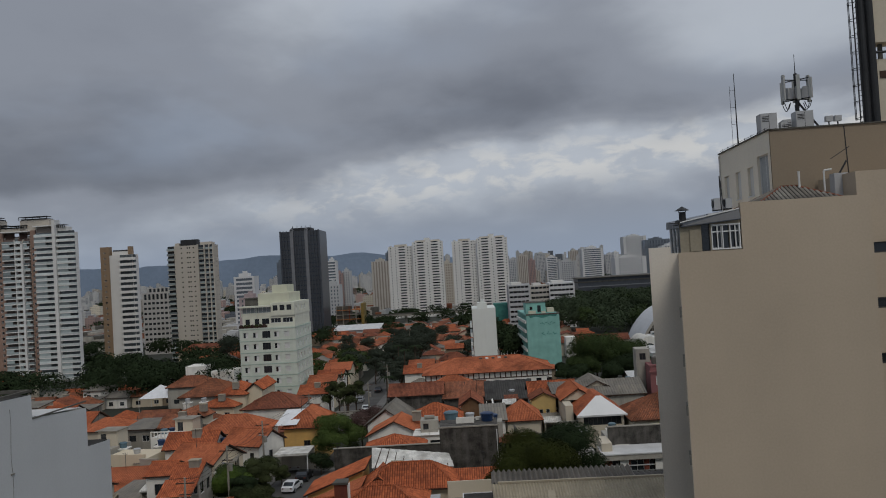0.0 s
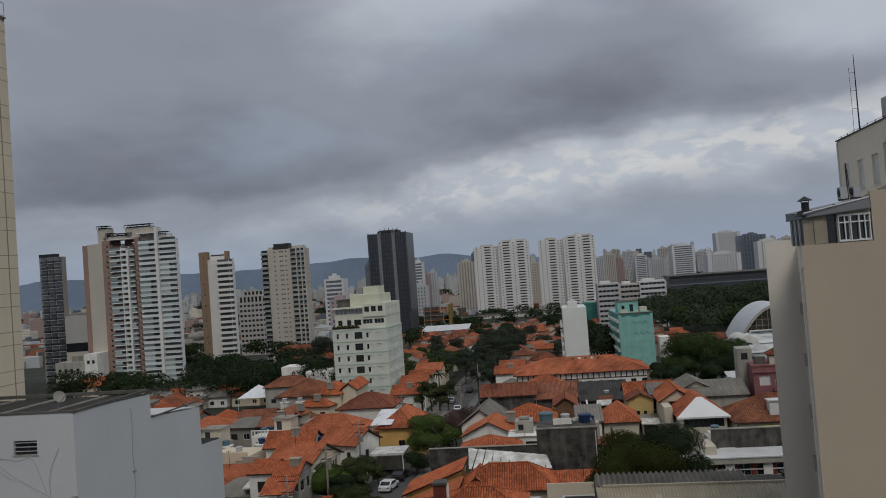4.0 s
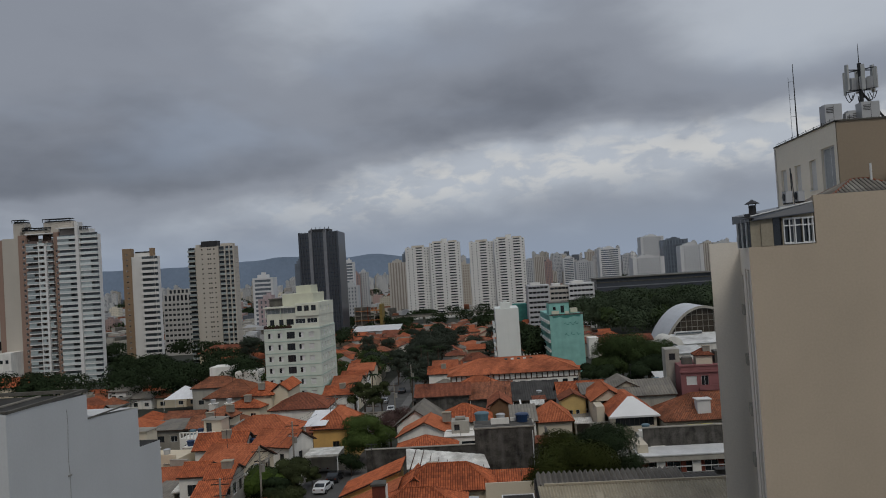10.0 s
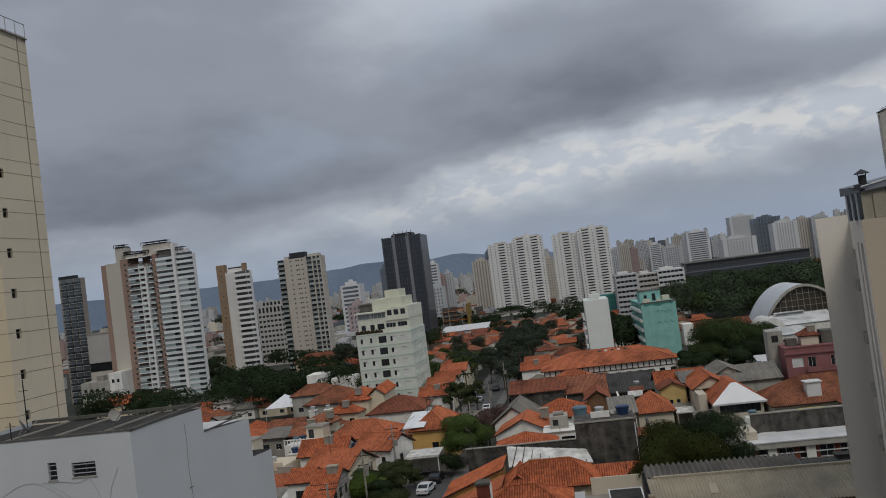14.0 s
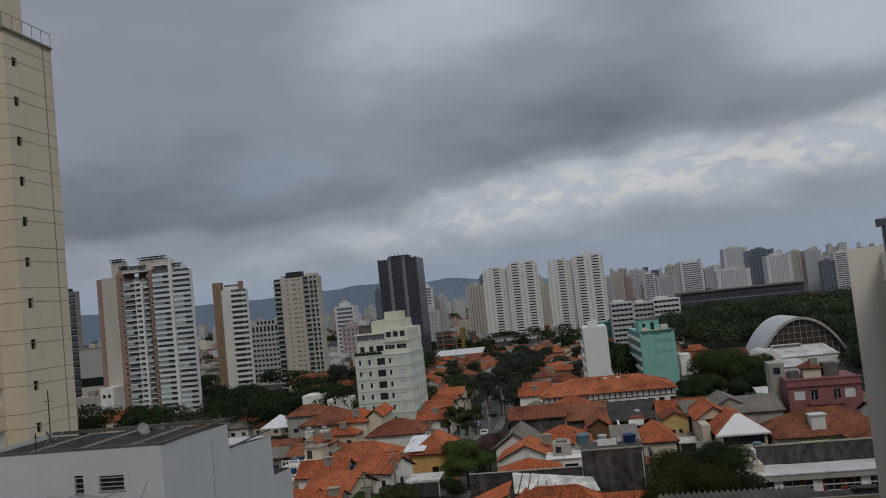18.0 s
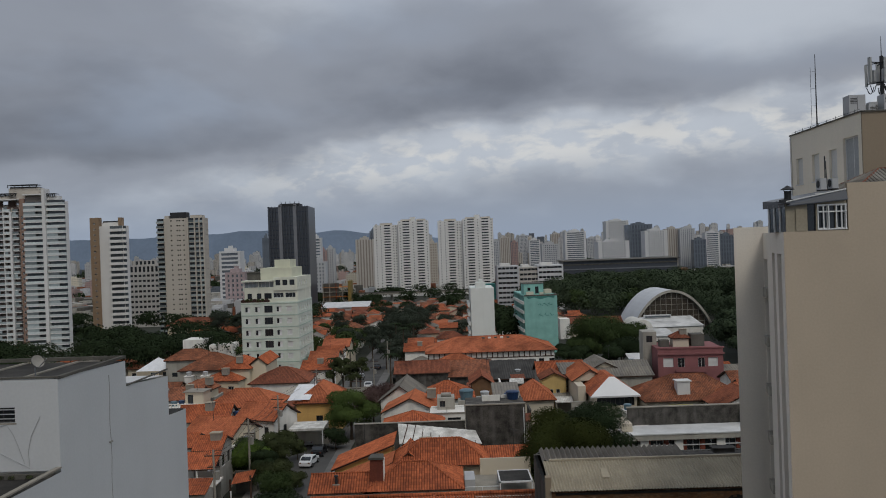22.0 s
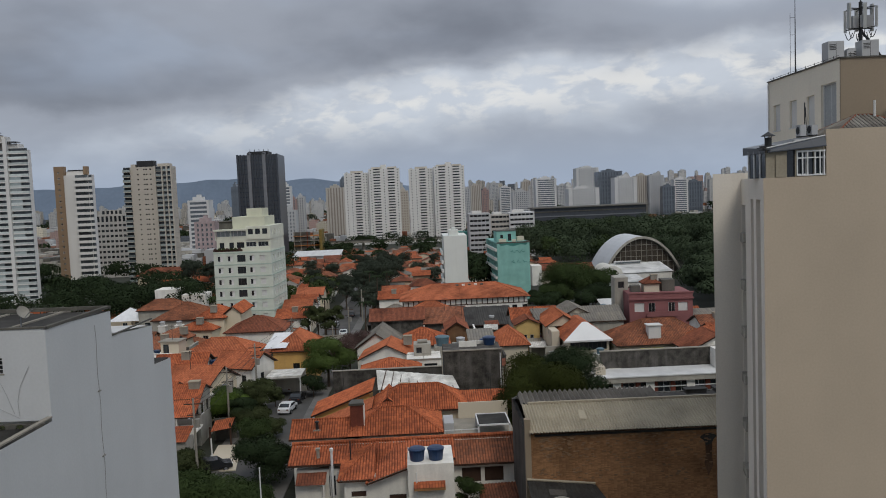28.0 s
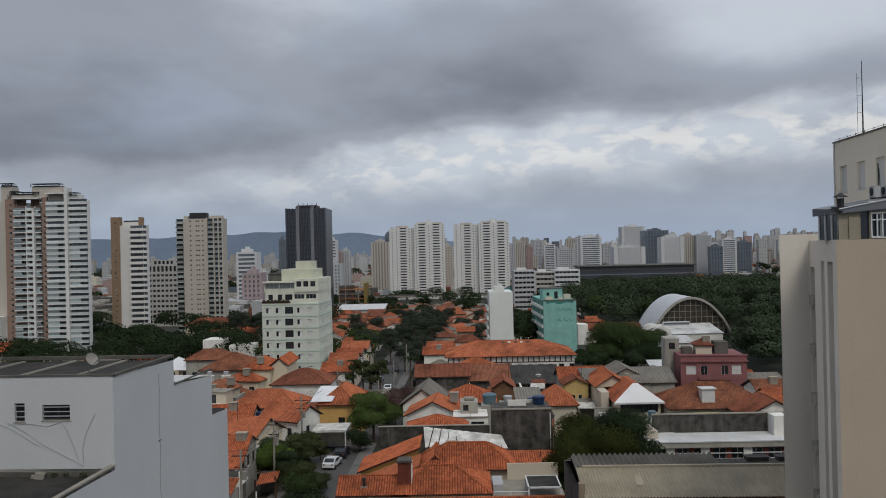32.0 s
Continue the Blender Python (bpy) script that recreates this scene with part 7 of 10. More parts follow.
for j in range(6):
    part("balcony_band", Shape().box(-0.5, 0.5, tg + 0.7 + 2.9 * j, 0.0, 25.5, tg + 1.5 + 2.9 * j), "plaster_white", teal)
block_walls(teal, 0.4, 3.5, 6.6, 10, 14.0, 17.4, "teal_paint", {"south": [(3.6, 0.3, 1.1, 2.2, "dark"), (1.2, 1.2, 0.9, 1.0, "dark")]}, 0.2)
part("roof_edge", Shape().box(-0.1, -0.1, 13.75, 10.3, 0.3, 14.15).box(10.0, 0.3, 13.75, 10.3, 26, 14.15).box(0.2, 3.3, 17.4, 6.8, 10.2, 17.6), "concrete_dark", teal)
part("roof_clutter", Shape().box(1.0, 1.6, 14.1, 3.2, 2.8, 15.0).box(5.0, 1.0, 14.1, 6.2, 2.0, 14.8).box(7.2, 5.0, 14.1, 9.4, 8.0, 15.4), "plaster_sand", teal)
part("rain_stain", Shape().face([(0.6, -0.012, 13.7), (9.6, -0.012, 13.7), (9.2, -0.012, 13.0), (7.4, -0.012, 13.3), (5.0, -0.012, 12.7), (3.0, -0.012, 13.25), (1.2, -0.012, 12.9)]), "teal_dark", teal)
for k, (x, z, a) in enumerate(((4.6, 11.2, 30), (5.3, 10.9, -20), (6.1, 11.3, 15), (6.9, 10.8, -35), (7.6, 11.3, 40), (8.3, 11.0, 10), (4.7, 8.0, 35), (5.2, 7.6, -25), (6.4, 8.1, 60), (7.0, 7.7, 0), (8.2, 8.0, -50), (8.7, 7.7, 20))):
    c_, s_ = math.cos(radians(a)), math.sin(radians(a))
    part("painted_bar", Shape().face([(x - 0.45 * c_ + 0.09 * s_, -0.015, z - 0.45 * s_ - 0.09 * c_), (x + 0.45 * c_ + 0.09 * s_, -0.015, z + 0.45 * s_ - 0.09 * c_), (x + 0.45 * c_ - 0.09 * s_, -0.015, z + 0.45 * s_ + 0.09 * c_), (x - 0.45 * c_ - 0.09 * s_, -0.015, z - 0.45 * s_ + 0.09 * c_)]), "teal_dark", teal)

gym = thing("vaulted_hall", "sports hall with a pale metal barrel vault and a glazed end", "hall", at=pose(86.8, 297, -6.1, 0, 0, 1))
HW, HH, DEP = 15.9, 16.4, 24
prof = [(HW * math.cos(a) * (1 - 0.04 * math.sin(a)), HH * math.sin(a) ** 1.45) for a in [math.pi * k / 28 for k in range(29)]]
v = Shape()
for (x0, z0), (x1, z1) in zip(prof, prof[1:]):
    v.face([(x0, 0, z0), (x0, DEP, z0), (x1, DEP, z1), (x1, 0, z1)])
part("vault", v, "vault_metal", gym, "pale grey metal vault")
rimm = Shape()
for (x0, z0), (x1, z1) in zip(prof, prof[1:]):
    a_, b_ = 0.955, 1.01
    rimm.face([(x0 * b_, -0.6, z0 * b_), (x1 * b_, -0.6, z1 * b_), (x1 * a_, -0.6, z1 * a_), (x0 * a_, -0.6, z0 * a_)])
    rimm.face([(x0 * a_, -0.6, z0 * a_), (x1 * a_, -0.6, z1 * a_), (x1 * a_, 1.2, z1 * a_), (x0 * a_, 1.2, z0 * a_)])
    rimm.face([(x0 * b_, -0.6, z0 * b_), (x0 * b_, 0.2, z0 * b_), (x1 * b_, 0.2, z1 * b_), (x1 * b_, -0.6, z1 * b_)])
part("arch_rim", rimm, "plaster_grey", gym)
part("end_glazing", Shape().face([(x * 0.94, 1.0, z * 0.94) for x, z in prof]), "glass_bronze", gym, "brown tinted glazing")
for k in range(-7, 8):
    x = 2.07 * k
    zt = HH * max(0.0, 1 - (x / (HW * 0.97)) ** 2) ** 0.725 * 0.93
    if zt > 1.5:
        part("mullion", Shape().box(x - 0.09, 0.7, 0, x + 0.09, 0.98, zt), "concrete", gym)
for k in range(1, 7):
    z = 2.2 * k
    xw = HW * math.sqrt(max(0.0, 1 - (z / (HH * 0.95)) ** 1.38)) * 0.93
    part("transom", Shape().box(-xw, 0.72, z - 0.08, xw, 0.96, z + 0.08), "concrete", gym)
annex = thing("annex", "low white annex with a small arched end and sheet roof", "hall", at=pose(81.4, 280, -5.3, 0, 0, 3))
v = Shape()
pr2 = [(4.1 * math.cos(a) - 10.4, 6.6 * math.sin(a) ** 0.8) for a in [math.pi * k / 18 for k in range(19)]]
for (x0, z0), (x1, z1) in zip(pr2, pr2[1:]):
    v.face([(x0, 0, z0), (x0, 14, z0), (x1, 14, z1), (x1, 0, z1)])
part("vault", v, "annex_pale", annex)
part("end_wall", Shape().face([(x, 0.0, z) for x, z in pr2]), "plaster_white", annex)
part("end_window", Shape().face([(x * 0.6 - 4.2, -0.06, z * 0.62) for x, z in pr2]), "glass_mid", annex)
for k in range(3):
    part("glazing_bar", Shape().box(-11.8 + 1.4 * k, -0.14, 0.1, -11.65 + 1.4 * k, -0.07, 3.6), "frame_white", annex)
part("front_wall", Shape().box(-6.2, 1.0, 0, 12.0, 14.0, 3.6), "plaster_white", annex)
part("roof", Shape().slope([(-7.4, 0.6, 3.6), (12.4, 0.6, 3.6), (12.4, 14.4, 6.0), (-7.4, 14.4, 6.0)]), "tiles_white", annex, "white sheet roof with raised seams")
part("skylight", Shape().box(-6, 12, 5.8, 4, 13.6, 6.9), "sheet_white", annex)
part("skylight_glass", Shape().box(-5.8, 11.9, 6.0, 3.8, 11.98, 6.6), "glass_mid", annex)
low = thing("annex", "low white sheet-roofed sheds before the vaulted hall", "shed", at=pose(66, 254, -3.6))
part("wall", Shape().box(0, 0, -1, 9, 12, 2.0), "plaster_white", low)
part("roof", Shape().slope([(-0.5, -0.5, 2.0), (9.5, -0.5, 2.0), (9.5, 12, 3.2), (-0.5, 12, 3.2)]), "tiles_white", low)
school = thing("school", "long low school with red tiled roofs and white gable", "building", at=pose(36, 290, ground_z(290)))
part("wall", Shape().box(0, 0, 0, 30, 9, 5.0), "plaster_sand", school)
add_roof(school, "gable_x", 0, 0, 30, 9, 5.0, 2.0, "tiles_brown", "plaster_sand", caps=False)
part("gable_block", Shape().box(6.0, -6, 0, 9.5, 0, 7.5), "plaster_white", school)


# ---------------------------------------------------------------- houses along the street, left side
house("tall narrow house with stacked orange tile roofs and a balcony", -31.0, 95.8, -27.8, 101, 6.0, "gable_x", 1.2, "tiles_orange", "plaster_grey", {"south": [(0.4, 3.7, 1.0, 1.7, "dark"), (2.0, 3.9, 1.1, 1.4, "white")], "east": [(0.8, 3.6, 1.6, 1.5, "white"), (3.2, 3.6, 1.2, 1.4, "dark")]}, over=0.3)
house("narrow white house with a small orange roof in the row", -34.6, 96.6, -31.4, 102, 6.2, "gable_x", 1.2, "tiles_orange", "plaster_white", {"south": [(1.0, 3.8, 1.2, 1.4, "dark")]}, over=0.3)
lo = thing("porch_roof", "lower orange tiled porch roof on posts", "roof", at=pose(-29.2, 93.6, 0))
part("roof", Shape().ribbed([(-2.4, -1.8, 4.75), (1.9, -1.8, 4.75), (1.9, 1.6, 6.0), (-2.4, 1.6, 6.0)], 0.26, 0.075).face([(-2.4, -1.8, 4.62), (1.9, -1.8, 4.62), (1.9, -1.8, 4.75), (-2.4, -1.8, 4.75)], slot=1), ("tiles_orange", "wood_dark"), lo)
part("balcony_slab", Shape().box(-2.3, -1.7, 2.6, 1.8, 1.9, 2.8).box(-2.3, -1.7, 2.8, 1.8, -1.6, 3.4), "plaster_white", lo)
for x in (-2.2, -0.3, 1.7):
    part("post", Shape().tube((x, -1.6, 0), (x, -1.6, 4.8), 0.1), "plaster_white", lo)
lo2 = thing("porch_roof", "low orange roof over a garage", "roof", at=pose(-29.2, 88.4, 0))
part("roof", Shape().ribbed([(-3.5, -1.6, 3.3), (2.3, -1.6, 3.3), (2.3, 1.8, 4.2), (-3.5, 1.8, 4.2)], 0.26, 0.075), "tiles_orange", lo2)
part("wall", Shape().box(-3.3, -1.3, 0, 2.1, 1.7, 3.2), "plaster_grey", lo2)
sh_ = thing("gatehouse", "small gate canopy with a brown tiled roof", "canopy", at=pose(-25.2, 96.5, 0))
part("roof", Shape().ribbed([(-1.2, -1.6, 1.9), (1.3, -1.6, 2.3), (1.3, 1.2, 2.9), (-1.2, 1.2, 2.5)], 0.26, 0.075), "tiles_orange", sh_)
part("post", Shape().box(-1.4, -1.4, 0, -1.2, -1.2, 2.5), "wood_dark", sh_)
part("post", Shape().box(1.1, -1.4, 0, 1.3, -1.2, 2.9), "wood_dark", sh_)
part("wall", Shape().box(-1.4, 1.3, 0, 1.3, 1.5, 2.8), "concrete_dark", sh_)
house("house with a wide orange gabled roof and cream gable", -35.4, 107, -28.0, 114, 4.9, "gable_x", 2.2, "tiles_bright", "plaster_cream", turn=-20)
house("white house with an orange gabled roof and dark side window", -31.0, 117.5, -24.2, 123.5, 4.9, "gable_x", 2.0, "tiles_bright", "plaster_white", {"south": [(5.0, 2.6, 0.8, 1.6, "dark")], "east": [(2.4, 2.6, 0.9, 1.5, "dark")]}, turn=-24)
house("white house with a grey parapet and tiled roof", -41, 119, -33.5, 125, 4.6, "gable_x", 2.0, "tiles_orange", "plaster_white")
house("long house under a continuous orange tile roof", -39.4, 127.5, -27.6, 135.5, 4.9, "hip", 2.4, "tiles_bright", "plaster_white", {"south": [(2.0, 2.3, 1.4, 1.2, "dark"), (6.0, 2.3, 1.4, 1.2, "dark"), (10, 2.3, 1.2, 1.2, "white")]}, turn=-3)
yel = house("ochre house with an orange hip roof partly under a white tarpaulin", -24.0, 126.5, -18.0, 137, 5.4, "hip", 2.5, "tiles_bright", "plaster_ochre", {"south": [(3.2, 2.4, 1.1, 1.6, "dark")]}, turn=-3)
tarp = single("tarpaulin", Shape().slope([(-2.0, -2.6, 0), (1.6, -2.4, 0.0), (2.4, 2.2, 1.7), (-1.0, 2.4, 1.7)]).face([(-2.0, -2.6, -0.05), (1.6, -2.4, -0.05), (1.6, -2.4, 0.0), (-2.0, -2.6, 0)]), "tarp_white", "crumpled white tarpaulin patched over roof tiles", "tarpaulin", at=pose(-23.6, 128.6, 6.05))
carport = thing("carport", "pale flat carport roof over the street front", "carport", at=pose(-20.9, 118.6, 0))
part("roof", Shape().box(-2.6, -2.4, 3.5, 2.6, 2.6, 3.62).box(-2.6, -2.42, 3.3, 2.6, -2.4, 3.64), "sheet_patchy", carport)
part("back_wall", Shape().box(-2.6, 2.4, 0, 2.6, 2.6, 3.5), "plaster_grey", carport)
for x, y in ((-2.4, -2.2), (2.4, -2.2)):
    part("post", Shape().tube((x, y, 0), (x, y, 3.5), 0.08), "frame_white", carport)
house("house with a low brown hip roof beside the pale green block", -36.0, 144, -25.5, 153, 5.9, "hip", 2.3, "tiles_brown", "plaster_white", {"south": [(2, 2.5, 1.2, 1.1, "dark")]})
house("cream two-storey house with a red hip roof", -47.6, 165.5, -41.6, 176, 5.6, "hip", 2.0, "tiles_orange", "plaster_cream", {"south": [(1.0, 4.4, 1.4, 1.3, "shutter"), (3.4, 4.4, 1.2, 1.3, "shutter")]})
house("cream rear wing with a plain side wall", -41.6, 167, -38.4, 178, 6.2, "gable_y", 1.6, "tiles_orange", "plaster_cream", caps=False)
house("low house with a wide orange hip roof beside the tent", -62.5, 183, -49.5, 195, 3.0, "hip", 3.4, "tiles_weathered", "plaster_grey", {"south": [(1.5, 1.6, 1.4, 1.1, "dark"), (5.5, 1.6, 1.4, 1.1, "dark"), (9.5, 1.6, 1.4, 1.1, "dark")]})
house("orange hip-roofed house before the white parapets", -71.5, 199, -60.0, 206, 3.4, "hip", 2.4, "tiles_weathered", "plaster_grey", {"south": [(1.5, 2.0, 1.4, 1.1, "dark"), (6.5, 2.0, 1.4, 1.1, "dark")]})
for x0_, y0_, x1_, z_ in ((-71.7, 213, -65.5, 7.0), (-63.2, 208.5, -57.0, 5.9)):
    pw = thing("parapet_house", "white flat-roofed house with a plain parapet behind the tiled roofs", "house", at=pose(0, 0, 0))
    block_walls(pw, x0_, y0_, x1_, y0_ + 7, ground_z(y0_), z_, "plaster_white", {"south": [(1.4, 3.0, 1.2, 1.0, "dark"), (5.0, 3.0, 1.2, 1.0, "dark")]}, 0.2)
    part("roof_deck", Shape().box(x0_ + 0.2, y0_ + 0.2, z_ - 0.6, x1_ - 0.2, y0_ + 6.8, z_ - 0.45), "concrete", pw)
mar = thing("party_tent", "white pyramid party tent in a garden", "tent", at=pose(-74.8, 203, ground_z(203) + 0.3))
part("canopy", Shape().slope([(-4.5, -4, 3.4), (4.5, -4, 3.4), (0, 0, 6.4)]).slope([(4.5, -4, 3.4), (4.5, 4, 3.4), (0, 0, 6.4)]).slope([(4.5, 4, 3.4), (-4.5, 4, 3.4), (0, 0, 6.4)]).slope([(-4.5, 4, 3.4), (-4.5, -4, 3.4), (0, 0, 6.4)]), "tarp_white", mar)
for x, y in ((-4.4, -3.9), (4.4, -3.9), (4.4, 3.9), (-4.4, 3.9)):
    part("pole", Shape().tube((x, y, 0), (x, y, 3.4), 0.06), "frame_white", mar)

for x0_, y0_, x1_, y1_, e_, tl_, wl_ in ((-32.5, 176, -26.0, 184, 3.2, "tiles_orange", "plaster_white"), (-33.0, 189, -26.5, 198, 3.6, "tiles_bright", "plaster_sand"), (-33.5, 203, -27.0, 212, 3.0, "tiles_orange", "plaster_white"), (-34.0, 217, -27.0, 227, 3.2, "tiles_bright", "plaster_cream"), (-10.5, 203, -4.0, 211, 3.0, "tiles_orange", "plaster_white"), (-10.0, 215, -3.5, 223, 3.0, "tiles_bright", "plaster_cream")):
    house("low house with a tiled roof facing the far street", x0_, y0_, x1_, y1_, e_, "gable_x", 1.7, tl_, wl_, {"south": [(1.0, 1.4, 1.3, 1.2, "dark"), (3.8, 1.4, 1.3, 1.2, "white")], "east": [(1.5, 1.2, 1.2, 1.4, "dark"), (5.0, 1.2, 1.2, 1.4, "dark")]}, caps=False, group="houses along the far street")

# flat roofs with balustrades among the tiles
def flat_house(label, x0, y0, x1, y1, z, wall, room=True, balusters=True):
    g = ground_z((y0 + y1) / 2)
    w, d = x1 - x0, y1 - y0
    h = thing("house", label, "house", "flat-roofed houses", at=pose(x0, y0, g, 0, 0, -8))
    hz2 = z - g
    block_walls(h, 0, 0, w, d, 0, hz2, wall, {"south": [(0.8, hz2 - 2.2, 1.2, 1.2, "dark"), (w - 2.2, hz2 - 2.2, 1.2, 1.2, "dark")]}, 0.15)
    if balusters:
        part("rail", Shape().box(0, -0.05, hz2 + 0.85, w, 0.15, hz2 + 1.0), "plaster_white", h)
        post_ = Shape().box(0, 0, 0, 0.16, 0.12, 0.85).mesh("baluster", "plaster_white")
        for k in range(int(w / 0.6) + 1):
            part("baluster", post_, (), h, at=pose(min(0.6 * k, w - 0.16), 0, hz2))
    else:
        part("parapet", Shape().box(0, -0.02, hz2, w, 0.18, hz2 + 0.7), wall, h)
    if room:
        block_walls(h, w * 0.45, d * 0.5, w - 0.3, d - 0.3, hz2, hz2 + 2.3, "plaster_sand", {"south": [(0.4, 0.2, 1.0, 1.7, "dark")]}, 0.15, name="roof_room_wall")
        part("roof_room_slab", Shape().box(w * 0.4, d * 0.45, hz2 + 2.3, w - 0.1, d - 0.1, hz2 + 2.45), "concrete", h)
    return h


flat_house("flat-roofed house with a white balustrade and dark roof room", -46.5, 127.0, -40.2, 133.0, 5.0, "plaster_white")
flat_house("low house with a flat roof behind a cream parapet", -50.0, 116.5, -42.5, 123.0, 4.2, "plaster_cream", room=False, balusters=False)
flat_house("grey flat-roofed house with a balustrade and roof room", -57.0, 121.0, -50.4, 127.5, 4.8, "plaster_grey")
water_tank(-52.6, 122.8, 4.8, 0.6, 0.9, "plastic_blue", "small blue water tank on a flat roof")
water_tank(-45.6, 119.6, 4.2, 0.55, 0.85, "cabinet_grey", "grey water tank on a flat roof")
water_tank(-45.4, 130.2, 5.0, 0.55, 0.85, "plastic_sky", "faded blue water tank beside the balustrade")
water_tank(-44.4, 131.0, 5.0, 0.5, 0.8, "plastic_blue", "small blue water tank beside the balustrade")

# ---------------------------------------------------------------- pale green block
G_AT = pose(-34.7, 186.0, 0, 0, 0, -3)
mint = thing("apartment_block", "pale green apartment block with darker bands and stepped roof floors", "building", at=G_AT)
mg = ground_z(190)
fh = 2.8
rows = [15.9 - fh * j - mg for j in range(7)]
south = []
for z in rows:
    south += [(0.9, z, 1.25, 1.3, "half"), (3.3, z, 1.25, 1.3, "half"), (5.6, z - 0.15, 2.0, 1.65, "dark"), (8.5, z, 1.25, 1.3, "half"), (11.0, z, 1.25, 1.3, "shutter")]
east = [(1.5 + 2.6 * k, z, 1.1, 1.25, "half") for z in rows for k in range(5)]
block_walls(mint, -13.8, 0, 0, 15, mg, 18.3, "plaster_mint", {"south": south, "east": east}, 0.2)
for z in rows:
    part("floor_band", Shape().box(-13.88, -0.08, z + mg + 1.95, 0.08, 15, z + mg + 2.12), "mint_trim", mint)
top_s = [(0.7, 0.75, 1.1, 1.35, "dark"), (3.0, 0.75, 1.1, 1.35, "dark"), (4.8, 0.75, 1.8, 1.35, "dark"), (7.0, 0.95, 2.5, 1.15, "white"), (9.9, 0.95, 2.5, 1.15, "white")]
block_walls(mint, -13.0, 0.4, -0.1, 14.6, 18.3, 21.0, "mint_pale", {"south": [(a - 0.0, b, c, d, e) for a, b, c, d, e in top_s]}, 0.2)
part("terrace_rail", Shape().box(-13.8, -0.05, 18.3, -6.8, 0.05, 18.8), "wood_dark", mint)
block_walls(mint, -5.8, 0.1, 0.0, 14.6, 21.0, 24.1, "mint_pale", {"south": [(0.5, 1.2, 1.2, 1.3, "dark"), (2.2, 1.2, 1.2, 1.3, "dark"), (3.9, 1.2, 1.2, 1.3, "dark")], "east": [(1.5 + 2.6 * k, 1.0, 1.0, 1.2, "half") for k in range(4)]}, 0.2)
part("slab", Shape().box(-13.4, -0.6, 23.2, -5.6, 14, 23.55), "mint_pale", mint)
for sx in (-13.2, -9.5):
    part("slab_post", Shape().box(sx, 0.0, 21.0, sx + 0.2, 0.2, 23.2), "plaster_mint", mint)
block_walls(mint, -9.4, 2.0, -1.6, 12, 23.55, 26.4, "attic_cream", {}, 0.2)
block_walls(mint, -6.4, 4.0, -2.6, 10, 26.4, 28.3, "attic_cream", {}, 0.2)
part("rear_wall", Shape().box(-13.0, 5.0, 21.0, -5.9, 14.0, 23.2), "mint_pale", mint)
part("terrace_wall", Shape().box(-13.0, 0.42, 21.0, -5.82, 0.6, 21.85), "mint_pale", mint)
part("terrace_glazing", Shape().box(-12.9, 0.5, 21.85, -5.85, 0.56, 23.2), "balcony_glass", mint, "grey glazing of the roof terrace")
for k in range(8):
    part("glazing_bar", Shape().box(-12.9 + 1.0 * k, 0.44, 21.85, -12.84 + 1.0 * k, 0.5, 23.2), "frame_white", mint)
part("roof_shed", Shape().box(-12.8, 2.4, 23.55, -9.6, 6.0, 25.3).box(-13.0, 2.1, 25.3, -9.5, 6.2, 25.5), "concrete_dark", mint, "dark shed on the roof terrace")
pots = np.random.default_rng(8)
for k in range(7):
    tagged(new("potted_plant", quads_mesh("potted_plant", leaf_cloud(pots, [((0, 0, 0.45), 0.42, 0.9)], 150, 0.14), "leaf_olive" if k % 3 else "leaf_mauve")), "leafy potted plant along the terrace edge", "plant", "terrace plants").matrix_world = G_AT @ pose(-13.3 + 0.95 * k, 0.15, 18.3)


